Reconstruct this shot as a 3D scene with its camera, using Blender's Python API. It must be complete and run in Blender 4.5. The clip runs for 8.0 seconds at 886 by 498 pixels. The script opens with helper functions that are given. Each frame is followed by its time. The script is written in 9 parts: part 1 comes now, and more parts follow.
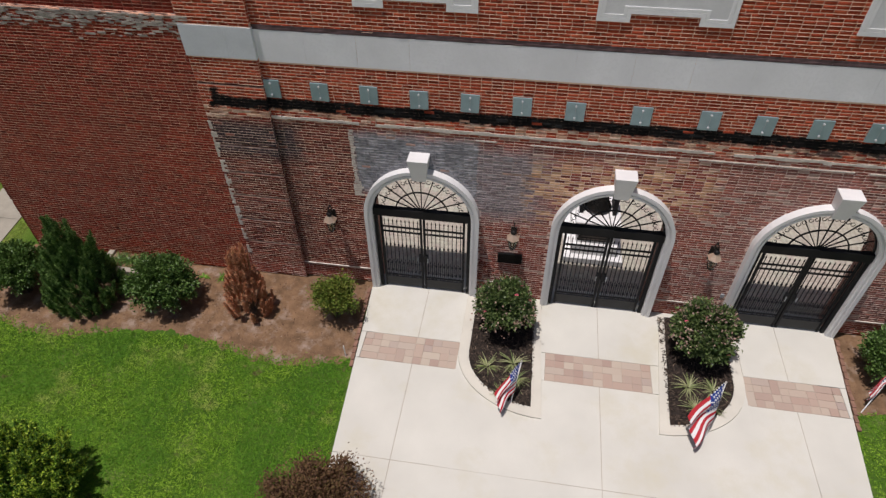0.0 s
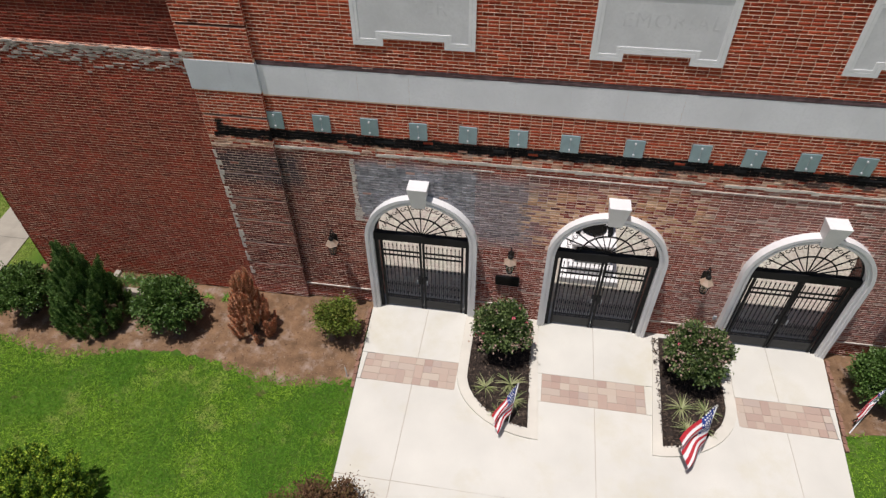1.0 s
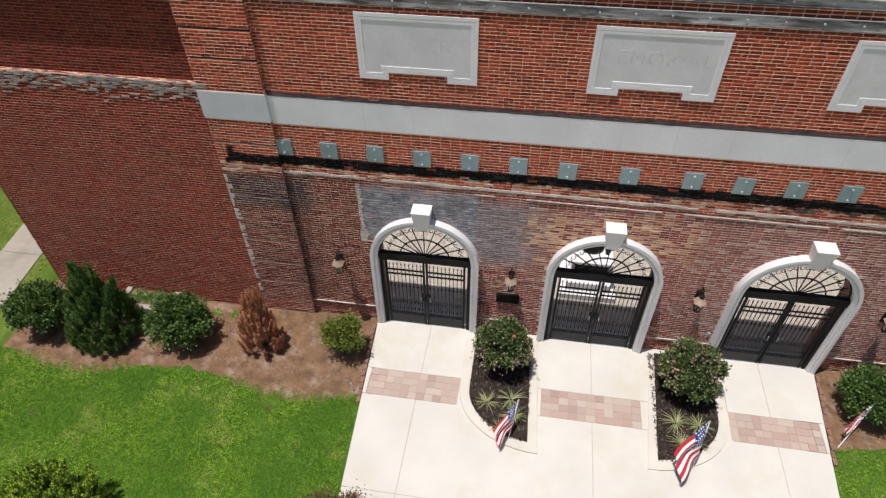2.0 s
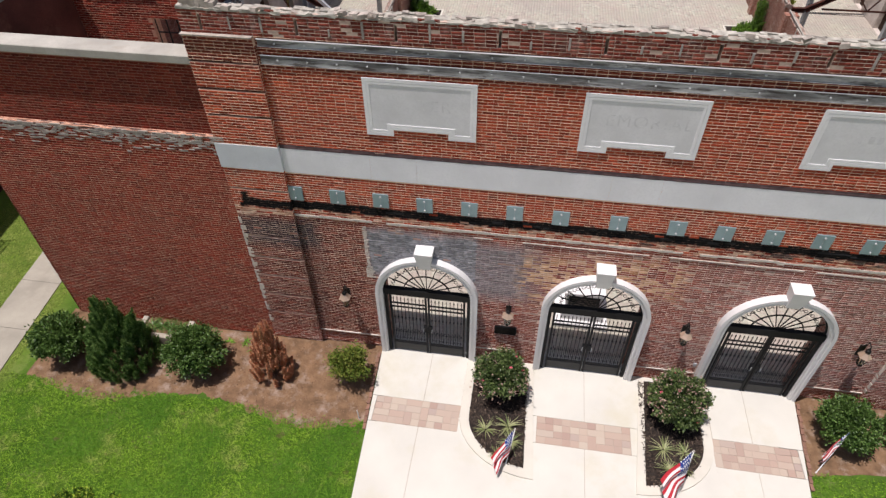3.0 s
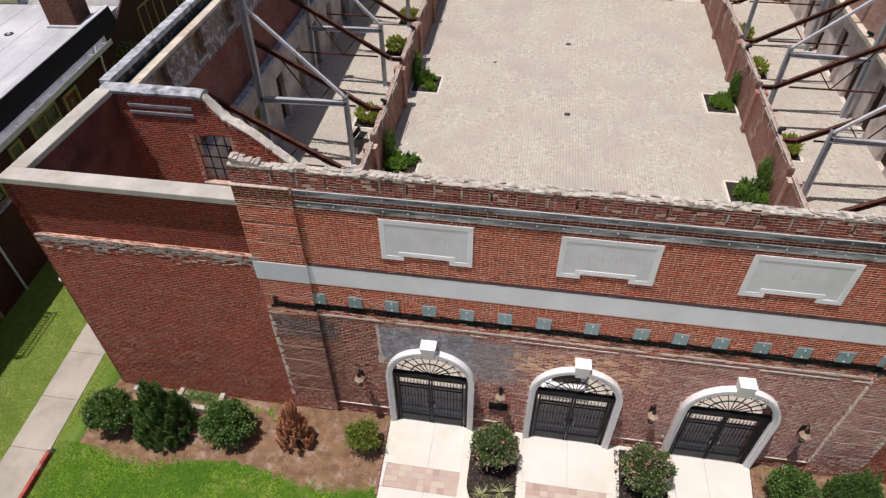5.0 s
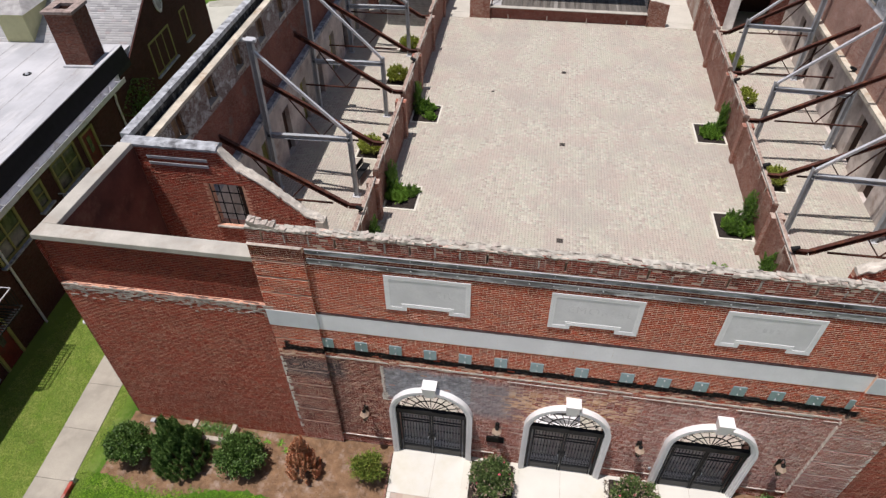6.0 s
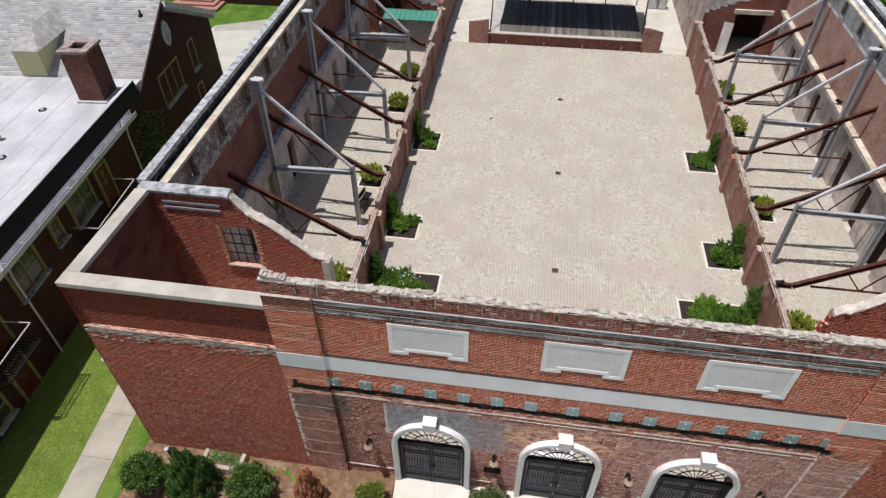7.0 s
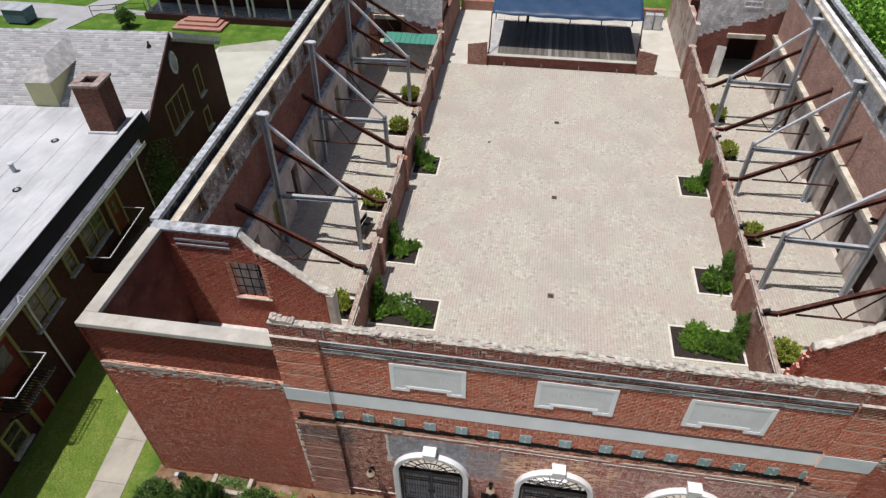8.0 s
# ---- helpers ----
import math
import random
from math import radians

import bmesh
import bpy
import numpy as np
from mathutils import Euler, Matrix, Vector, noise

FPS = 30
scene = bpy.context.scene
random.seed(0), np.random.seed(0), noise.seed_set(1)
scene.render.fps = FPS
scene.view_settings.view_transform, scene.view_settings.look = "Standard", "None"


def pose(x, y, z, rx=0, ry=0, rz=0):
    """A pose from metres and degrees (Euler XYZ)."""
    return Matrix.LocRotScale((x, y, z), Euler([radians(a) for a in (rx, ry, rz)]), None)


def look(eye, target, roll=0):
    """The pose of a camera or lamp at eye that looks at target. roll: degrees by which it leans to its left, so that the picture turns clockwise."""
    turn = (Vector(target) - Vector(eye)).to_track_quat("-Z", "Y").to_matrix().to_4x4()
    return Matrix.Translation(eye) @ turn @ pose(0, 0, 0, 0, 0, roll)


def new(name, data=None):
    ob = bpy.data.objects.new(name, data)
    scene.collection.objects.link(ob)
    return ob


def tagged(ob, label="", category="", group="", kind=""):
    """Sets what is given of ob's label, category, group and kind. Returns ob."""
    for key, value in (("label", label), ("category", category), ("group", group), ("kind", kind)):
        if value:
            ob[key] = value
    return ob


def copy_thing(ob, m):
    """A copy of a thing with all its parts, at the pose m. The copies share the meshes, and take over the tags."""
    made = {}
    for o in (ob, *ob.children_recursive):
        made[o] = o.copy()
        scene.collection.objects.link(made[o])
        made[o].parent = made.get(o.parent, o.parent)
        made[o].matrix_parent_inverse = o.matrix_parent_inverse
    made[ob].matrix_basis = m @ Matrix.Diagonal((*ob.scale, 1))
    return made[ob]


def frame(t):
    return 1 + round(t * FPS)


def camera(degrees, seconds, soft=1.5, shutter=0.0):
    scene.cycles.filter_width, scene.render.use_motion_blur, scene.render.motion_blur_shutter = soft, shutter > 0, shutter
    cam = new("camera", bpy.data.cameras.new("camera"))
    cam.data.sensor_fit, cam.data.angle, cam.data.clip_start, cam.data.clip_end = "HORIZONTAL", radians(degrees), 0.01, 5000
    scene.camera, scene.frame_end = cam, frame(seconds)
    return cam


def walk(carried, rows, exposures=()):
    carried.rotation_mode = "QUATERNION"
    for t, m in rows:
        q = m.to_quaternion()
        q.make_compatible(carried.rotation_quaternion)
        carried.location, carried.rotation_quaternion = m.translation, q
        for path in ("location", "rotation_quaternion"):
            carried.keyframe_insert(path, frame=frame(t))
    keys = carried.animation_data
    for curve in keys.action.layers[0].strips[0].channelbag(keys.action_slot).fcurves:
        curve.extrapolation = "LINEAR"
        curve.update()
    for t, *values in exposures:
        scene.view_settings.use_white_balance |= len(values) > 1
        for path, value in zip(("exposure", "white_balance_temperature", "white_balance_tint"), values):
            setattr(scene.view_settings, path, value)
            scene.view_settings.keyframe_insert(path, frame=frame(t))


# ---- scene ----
cam = camera(70.9, 8.0, soft=1.4)
PATH = [
    (0, (3.453, -10.786, 11.996), (3.221, -9.367, 10.607), -0.6),
    (0.5, (3.465, -10.685, 12.432), (3.234, -9.262, 11.046), -0.6),
    (1, (3.477, -10.634, 12.665), (3.243, -9.217, 11.274), -0.7),
    (1.5, (3.453, -10.66, 12.946), (3.217, -9.243, 11.555), -0.8),
    (3, (3.426, -10.699, 14.671), (3.19, -9.28, 13.28), -0.8),
    (3.5, (3.396, -10.747, 15.546), (3.164, -9.323, 14.161), -0.7),
    (4, (3.408, -10.78, 16.46), (3.173, -9.355, 15.077), -0.8),
    (4.5, (3.411, -10.856, 17.325), (3.176, -9.423, 15.949), -0.7),
    (6, (3.422, -10.908, 20.065), (3.188, -9.464, 18.701), -0.7),
    (6.5, (3.422, -10.9, 20.894), (3.188, -9.451, 19.535), -0.6),
    (7, (3.42, -10.868, 21.784), (3.187, -9.416, 20.428), -0.6),
    (7.5, (3.434, -10.842, 22.65), (3.201, -9.386, 21.299), -0.6),
    (8, (3.45, -10.807, 23.372), (3.217, -9.35, 22.023), -0.6),
]
walk(cam, [(t, look(eye, target, roll)) for t, eye, target, roll in PATH], exposures=[(0, -0.23, 6650, 16), (0.5, -0.11, 6650, 15), (1.5, 0.06, 6600, 15), (3.5, 0.19, 6680, 18), (4.7, 0.2, 6680, 18), (6, 0.21, 6600, 16), (8, 0.21, 6500, 13)])

# ---- world and sun ----
SUN_WAY = Vector((0.19, 0.105, -1.0)).normalized()
world = bpy.data.worlds.new("daylight")
scene.world = world
world.use_nodes = True
wn = world.node_tree
sky = wn.nodes.new("ShaderNodeTexSky")
sky.sky_type = "NISHITA"
sky.sun_disc = False
sky.sun_elevation = math.asin(-SUN_WAY.z)
sky.sun_rotation = math.atan2(-SUN_WAY.x, -SUN_WAY.y)
sky.air_density, sky.dust_density, sky.ozone_density = 1.0, 2.0, 1.0
wn.links.new(sky.outputs[0], wn.nodes["Background"].inputs[0])
wn.nodes["Background"].inputs[1].default_value = 0.066
sun_data = bpy.data.lights.new("sun", "SUN")
sun_data.energy, sun_data.angle, sun_data.color = 3.9, radians(0.55), (1.0, 0.97, 0.94)
sun = new("sun", sun_data)
sun.matrix_world = look((0, 0, 40), Vector((0, 0, 40)) + SUN_WAY)


# ---- node materials ----
class Nodes:
    """A material under construction: short calls that add nodes and return sockets."""

    def __init__(self, name, rough=0.8, metal=0.0):
        self.mat = bpy.data.materials.new(name)
        self.mat.use_nodes = True
        self.tree = self.mat.node_tree
        self.bsdf = self.tree.nodes["Principled BSDF"]
        self.bsdf.inputs["Roughness"].default_value = rough
        self.bsdf.inputs["Metallic"].default_value = metal
        self.bsdf.inputs["Specular IOR Level"].default_value = 0.18 if rough > 0.5 else 0.35
        self.geo = self.tree.nodes.new("ShaderNodeNewGeometry")
        self.pos = self.geo.outputs["Position"]
        self.xyz = None

    def put(self, socket, value):
        if isinstance(value, bpy.types.NodeSocket):
            self.tree.links.new(value, socket)
        elif isinstance(value, (tuple, list)) and socket.type == "RGBA":
            socket.default_value = (*value[:3], 1.0)
        else:
            socket.default_value = value

    def math(self, op, a, b=0.0, clamp=False):
        n = self.tree.nodes.new("ShaderNodeMath")
        n.operation, n.use_clamp = op, clamp
        self.put(n.inputs[0], a)
        self.put(n.inputs[1], b)
        return n.outputs[0]

    def mix(self, fac, a, b, blend="MIX"):
        n = self.tree.nodes.new("ShaderNodeMix")
        n.data_type, n.blend_type = "RGBA", blend
        self.put(n.inputs[0], fac)
        self.put(n.inputs[6], a)
        self.put(n.inputs[7], b)
        return n.outputs[2]

    def noise(self, scale, detail=3.0, rough=0.55, vec=None, stretch=None):
        n = self.tree.nodes.new("ShaderNodeTexNoise")
        n.inputs["Scale"].default_value, n.inputs["Detail"].default_value, n.inputs["Roughness"].default_value = scale, detail, rough
        v = vec or self.pos
        if stretch:
            m = self.tree.nodes.new("ShaderNodeVectorMath")
            m.operation = "MULTIPLY"
            self.put(m.inputs[0], v)
            m.inputs[1].default_value = stretch
            v = m.outputs[0]
        self.put(n.inputs["Vector"], v)
        return n.outputs[0]

    def ramp(self, fac, stops):
        n = self.tree.nodes.new("ShaderNodeValToRGB")
        el = n.color_ramp.elements
        while len(el) < len(stops):
            el.new(0.5)
        for e, (p, c) in zip(el, stops):
            e.position = p
            e.color = (*c, 1.0) if isinstance(c, tuple) else (c, c, c, 1.0)
        self.put(n.inputs[0], fac)
        return n.outputs[0]

    def axis(self, k):
        if self.xyz is None:
            self.xyz = self.tree.nodes.new("ShaderNodeSeparateXYZ")
            self.put(self.xyz.inputs[0], self.pos)
        return self.xyz.outputs[k]

    def band(self, value, lo, hi, soft):
        """1 between lo and hi, fading over soft on both sides."""
        a = self.math("DIVIDE", self.math("SUBTRACT", value, lo - soft / 2), soft, True)
        b = self.math("DIVIDE", self.math("SUBTRACT", hi + soft / 2, value), soft, True)
        return self.math("MULTIPLY", a, b)

    def chance(self):
        """A number of its own for each separate piece."""
        info = self.tree.nodes.new("ShaderNodeObjectInfo")
        s = self.math("ADD", self.geo.outputs["Random Per Island"], info.outputs["Random"])
        return self.math("FRACT", s)

    def bump(self, height, strength=0.3, distance=0.01):
        n = self.tree.nodes.new("ShaderNodeBump")
        n.inputs["Strength"].default_value, n.inputs["Distance"].default_value = strength, distance
        self.put(n.inputs["Height"], height)
        self.put(self.bsdf.inputs["Normal"], n.outputs[0])

    def done(self, colour, rough=None):
        self.put(self.bsdf.inputs["Base Color"], colour)
        if rough is not None:
            self.put(self.bsdf.inputs["Roughness"], rough)
        return self.mat


def simple(name, colour, rough=0.7, metal=0.0, vary=0.25, scale=3.0, fine=40.0, bump=0.15, dirt=None):
    """A plain surface with two scales of variation and a fine relief."""
    n = Nodes(name, rough, metal)
    dark = tuple(c * (1 - vary) for c in colour)
    light = tuple(min(1, c * (1 + vary * 0.7)) for c in colour)
    big, small = n.noise(scale, 4), n.noise(fine, 3)
    col = n.mix(n.ramp(big, [(0.3, 0.0), (0.7, 1.0)]), dark, light)
    col = n.mix(n.math("MULTIPLY", n.ramp(small, [(0.45, 0.0), (0.65, 1.0)]), 0.35), col, dark)
    if dirt:
        col = n.mix(n.ramp(n.noise(scale * 0.7, 6, 0.7), [(0.52, 0.0), (0.68, 0.8)]), col, dirt)
    n.bump(small, bump, 0.006)
    return n.done(col)

def stains(n):
    """Colour masks of the front: soot, grey paint, salvaged yellow, chalk, tar, pilaster shadow."""
    x, z = n.axis(0), n.axis(2)
    wob = n.math("MULTIPLY", n.math("SUBTRACT", n.noise(1.5, 6, 0.7), 0.5), 1.0)
    fray = n.math("MULTIPLY", n.math("SUBTRACT", n.noise(7, 5, 0.7, stretch=(0.5, 1, 1.6)), 0.5), 0.5)
    wx = n.math("ADD", x, n.math("ADD", wob, fray))
    wz = n.math("ADD", z, n.math("MULTIPLY", n.math("ADD", wob, fray), 0.45))
    m = {}
    # where plaster was skimmed over the bricks: smooth, with islands of bare brick
    bare = n.ramp(n.noise(3.2, 5, 0.7, stretch=(0.5, 1, 1.3)), [(0.62, 1.0), (0.68, 0.1)])
    m["grey"] = n.math("MULTIPLY", bare, n.math("MAXIMUM", n.math("MULTIPLY", n.band(n.math("ADD", x, n.math("MULTIPLY", fray, 0.4)), -0.24, 2.5, 0.12), n.band(wz, 3.0, 4.62, 0.25)),
                       n.math("MULTIPLY", n.band(wx, 2.1, 3.9, 0.7), n.math("MULTIPLY", n.band(wz, 2.6, 4.45, 0.4), 0.75))))
    m["soot"] = n.math("MULTIPLY", n.band(wx, -3.5, -1.45, 0.3), n.math("MAXIMUM", n.band(wz, 3.75, 4.72, 0.35), n.math("MULTIPLY", n.band(wz, 1.2, 3.8, 0.5), n.ramp(n.noise(1.3, 5, 0.65), [(0.50, 0.0), (0.64, 0.3)]))))
    # shadow strip to the right of the pilaster, put into the wall colour
    m["edge"] = n.math("MULTIPLY", n.band(wx, -2.1, -1.55, 0.35), n.band(z, 0.6, 4.7, 0.3))
    m["ochre"] = n.math("MAXIMUM", n.math("MULTIPLY", n.band(wx, 3.6, 5.1, 0.4), n.band(wz, 2.6, 4.25, 0.5)), n.math("MULTIPLY", n.band(wx, 4.9, 7.4, 0.5), n.band(wz, 3.2, 4.4, 0.4)))
    m["chalk"] = n.math("MULTIPLY", n.band(wz, 4.80, 5.10, 0.12), n.ramp(n.noise(4, 5, 0.7, stretch=(0.5, 1, 2)), [(0.38, 0.0), (0.54, 0.95)]))
    m["smear"] = n.math("MULTIPLY", n.math("MULTIPLY", n.band(wz, 0.55, 4.7, 0.4), n.math("SUBTRACT", 1.0, n.math("MULTIPLY", n.band(x, -5.0, 0.0, 0.5), 0.85))), n.ramp(n.noise(1.1, 6, 0.7), [(0.46, 0.0), (0.68, 0.75)]))
    m["dark"] = n.math("MULTIPLY", n.band(wx, -5.0, -0.1, 0.3), n.band(z, 0.4, 4.8, 0.2))
    m["smear"] = n.math("MAXIMUM", m["smear"], n.math("MULTIPLY", n.math("MULTIPLY", n.band(wx, 7.6, 15.0, 1.6), n.band(wz, 0.55, 4.7, 0.4)), n.ramp(n.noise(1.7, 6, 0.7), [(0.36, 0.35), (0.6, 0.95)])))
    tarz = n.math("ADD", z, n.math("ADD", n.math("MULTIPLY", n.math("SUBTRACT", n.noise(2.3, 6, 0.75), 0.5), 0.20), n.math("MULTIPLY", n.math("SUBTRACT", n.noise(14, 4, 0.7, stretch=(0.5, 1, 1)), 0.5), 0.16)))
    tarz = n.math("ADD", tarz, n.math("MULTIPLY", n.band(x, -3.4, 3.2, 2.0), 0.03))
    solid = n.ramp(n.noise(4.5, 6, 0.75, stretch=(0.45, 1, 1.4)), [(0.30, 0.3), (0.38, 1.0)])
    m["tar"] = n.math("MULTIPLY", n.math("MULTIPLY", n.band(tarz, 5.07, 5.34, 0.05), n.band(x, -3.12, 13.0, 0.1)), solid)
    # the turned-up end on the pilaster
    m["tar"] = n.math("MAXIMUM", m["tar"], n.math("MULTIPLY", n.band(wz, 5.1, 5.52, 0.06), n.band(wx, -3.15, -2.9, 0.08)))
    # drips and torn scraps hanging below the tar
    hang = n.math("MAXIMUM", n.band(wx, 6.1, 6.9, 0.2), n.band(wx, 8.2, 13.5, 0.6))
    m["scrap"] = n.math("MULTIPLY", n.math("MULTIPLY", n.band(z, 4.92, 5.12, 0.1), hang), n.ramp(n.noise(3.6, 6, 0.75, stretch=(0.5, 1, 1.5)), [(0.47, 0.0), (0.54, 0.9)]))
    return m


def brick_material(name, tones, mortar_wash=0.0, facade=False, soot=0.35, lit_dust=0.65):
    """Fired clay: each brick its own tone, grain and chips, weathering at a larger scale."""
    n = Nodes(name, 0.88)
    n.bsdf.inputs["Specular IOR Level"].default_value = 0.06
    pick = n.chance()
    other = n.math("FRACT", n.math("MULTIPLY", pick, 7.31))
    col = n.ramp(pick, [(i / (len(tones) - 1), c) for i, c in enumerate(tones)])
    weather = n.noise(0.9, 5, 0.6)
    col = n.mix(n.math("MULTIPLY", n.ramp(weather, [(0.42, 0.0), (0.72, 1.0)]), soot), col, (0.055, 0.035, 0.03))
    grain = n.noise(55, 4, 0.7)
    col = n.mix(n.math("MULTIPLY", n.ramp(grain, [(0.5, 0.0), (0.72, 1.0)]), 0.25), col, (0.34, 0.17, 0.12))
    if mortar_wash:
        wash = n.ramp(n.noise(7, 5, 0.75, stretch=(0.7, 0.7, 2.2)), [(0.60 - mortar_wash * 0.2, 0.0), (0.70, 0.8)])
        col = n.mix(wash, col, (0.50, 0.41, 0.35))
    # upward brick edges paler: dust and old mortar, plus sunlight put into the colour
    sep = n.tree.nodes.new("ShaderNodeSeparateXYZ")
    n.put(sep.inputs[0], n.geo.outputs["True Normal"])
    col = n.mix(n.math("MULTIPLY", n.band(sep.outputs[2], 0.4, 1.5, 0.1), lit_dust), col, (0.62, 0.44, 0.35))
    if facade:
        z = n.axis(2)
        m = stains(n)
        # upper wall: cleaner, more orange
        col = n.mix(n.math("MULTIPLY", n.band(z, 5.2, 9.5, 0.3), 0.55), col, n.ramp(pick, [(0.0, (0.245, 0.042, 0.020)), (0.5, (0.385, 0.063, 0.028)), (1.0, (0.48, 0.094, 0.040))]))
        # lower wall: older, browner brick with pale refaced ones here and there
        col = n.mix(n.math("MULTIPLY", n.band(z, -1.0, 4.75, 0.3), 0.8), col, n.ramp(pick, [(0.0, (0.16, 0.043, 0.033)), (0.6, (0.25, 0.072, 0.052)), (1.0, (0.34, 0.112, 0.082))]))
        col = n.mix(n.math("MULTIPLY", m["dark"], 0.7), col, n.ramp(pick, [(0.0, (0.075, 0.024, 0.019)), (0.6, (0.135, 0.036, 0.026)), (1.0, (0.22, 0.062, 0.042))]))
        col = n.mix(n.math("MULTIPLY", m["smear"], 0.5), col, (0.37, 0.235, 0.205))
        pale = n.math("MULTIPLY", n.math("MULTIPLY", n.band(z, 0.5, 4.8, 0.2), n.math("SUBTRACT", 1.0, n.math("MULTIPLY", m["dark"], 0.8))), n.math("GREATER_THAN", other, 0.89))
        col = n.mix(n.math("MULTIPLY", pale, 0.75), col, (0.44, 0.33, 0.28))
        keep = n.math("LESS_THAN", other, 0.88)
        col = n.mix(n.math("MULTIPLY", n.math("MULTIPLY", m["grey"], n.math("LESS_THAN", other, 0.975)), 0.96), col, n.mix(n.ramp(n.noise(4, 5, 0.7), [(0.4, 0.0), (0.6, 1.0)]), (0.21, 0.215, 0.23), (0.34, 0.35, 0.37)))
        col = n.mix(n.math("MULTIPLY", m["edge"], 0.3), col, (0.05, 0.03, 0.028))
        col = n.mix(n.math("MULTIPLY", n.math("MULTIPLY", m["soot"], keep), 0.85), col, (0.045, 0.042, 0.047))
        col = n.mix(n.math("MULTIPLY", n.math("MULTIPLY", m["ochre"], n.math("GREATER_THAN", other, 0.38)), 0.85), col, n.ramp(other, [(0.4, (0.50, 0.27, 0.14)), (1.0, (0.76, 0.50, 0.30))]))
        col = n.mix(n.math("MULTIPLY", m["chalk"], n.math("GREATER_THAN", other, 0.45)), col, n.ramp(other, [(0.45, (0.50, 0.27, 0.16)), (1.0, (0.68, 0.56, 0.44))]))
        col = n.mix(m["scrap"], col, (0.05, 0.042, 0.04))
        gaps = n.math("LESS_THAN", other, 0.975)
        col = n.mix(n.math("MULTIPLY", m["tar"], gaps), col, (0.012, 0.011, 0.011))
        # brick darkened behind the steel channels: their shade put into the colour
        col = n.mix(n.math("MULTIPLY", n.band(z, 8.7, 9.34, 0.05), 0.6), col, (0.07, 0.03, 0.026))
        # rough parapet: raw mortar and pale dust
        raw = n.math("MULTIPLY", n.band(z, 9.36, 10.6, 0.05), n.ramp(n.noise(3.2, 6, 0.75, stretch=(1, 1, 0.7)), [(0.52, 0.0), (0.68, 0.4)]))
        col = n.mix(n.math("MULTIPLY", n.band(z, 9.36, 10.6, 0.05), 0.8), col, n.ramp(pick, [(0.0, (0.105, 0.027, 0.022)), (1.0, (0.24, 0.068, 0.050))]))
        col = n.mix(raw, col, (0.36, 0.29, 0.26))
    n.bump(n.mix(0.5, grain, n.noise(14, 3)), 0.35, 0.006)
    return n.done(col)


def mortar_material(name, colour, facade=False):
    n = Nodes(name, 0.95)
    n.bsdf.inputs["Specular IOR Level"].default_value = 0.06
    col = n.mix(n.ramp(n.noise(2.0, 5, 0.65), [(0.35, 0.0), (0.7, 1.0)]), tuple(c * 0.78 for c in colour), colour)
    # joints smeared over or dirty in places
    dull = n.ramp(n.noise(8, 4, 0.7, stretch=(1, 1, 1.6)), [(0.42, 0.0), (0.6, 0.6)])
    if facade:
        z = n.axis(2)
        dull = n.math("MULTIPLY", dull, n.math("SUBTRACT", 1.0, n.math("MULTIPLY", n.band(z, 5.3, 9.3, 0.2), 0.75)))
    col = n.mix(dull, col, (0.33, 0.13, 0.085))
    if facade:
        m = stains(n)
        # lower storey: joints washed over with brick dust and grime
        worn = n.math("MULTIPLY", n.band(z, -1.0, 4.75, 0.4), n.ramp(n.noise(2.6, 6, 0.7), [(0.34, 0.5), (0.52, 0.0)]))
        col = n.mix(n.math("MULTIPLY", n.math("MULTIPLY", n.band(z, -1.0, 4.75, 0.4), n.math("SUBTRACT", 1.0, n.math("MULTIPLY", m["dark"], 0.75))), 0.6), col, (0.90, 0.71, 0.63))
        worn = n.math("MULTIPLY", worn, n.math("SUBTRACT", 1.0, n.math("MULTIPLY", m["dark"], 0.8)))
        col = n.mix(worn, col, (0.54, 0.37, 0.31))
        col = n.mix(n.math("MULTIPLY", n.band(z, 9.37, 10.5, 0.02), 0.7), col, (0.44, 0.36, 0.31))
        col = n.mix(n.math("MULTIPLY", m["grey"], 0.95), col, n.mix(n.ramp(n.noise(4, 5, 0.7), [(0.4, 0.0), (0.6, 1.0)]), (0.23, 0.235, 0.25), (0.36, 0.37, 0.39)))
        col = n.mix(n.math("MULTIPLY", m["edge"], 0.35), col, (0.08, 0.05, 0.045))
        col = n.mix(n.math("MULTIPLY", m["soot"], 0.35), col, (0.30, 0.27, 0.26))
        col = n.mix(n.math("MULTIPLY", m["smear"], 0.5), col, (0.72, 0.57, 0.51))
        col = n.mix(m["scrap"], col, (0.10, 0.085, 0.08))
        col = n.mix(n.math("MULTIPLY", m["tar"], n.ramp(n.noise(9, 4, 0.7), [(0.52, 1.0), (0.66, 0.75)])), col, (0.02, 0.019, 0.018))
    n.bump(n.noise(60, 3), 0.3, 0.004)
    return n.done(col)


RED = [(0.159, 0.0294, 0.0184), (0.297, 0.0494, 0.0262), (0.382, 0.0627, 0.0301), (0.435, 0.0779, 0.0369), (0.233, 0.0408, 0.0233), (0.413, 0.0703, 0.0330), (0.466, 0.1092, 0.0534)]
DARKRED = [(0.1560, 0.0223, 0.0152), (0.2330, 0.0328, 0.0199), (0.2808, 0.0408, 0.0238), (0.3120, 0.0494, 0.0276), (0.1955, 0.0271, 0.0181), (0.3515, 0.0655, 0.0370)]
M_BRICK = brick_material("brick_facade", RED, 0.08, facade=True, soot=0.2, lit_dust=0.45)
M_MORTAR = mortar_material("mortar_facade", (0.97, 0.68, 0.51), facade=True)
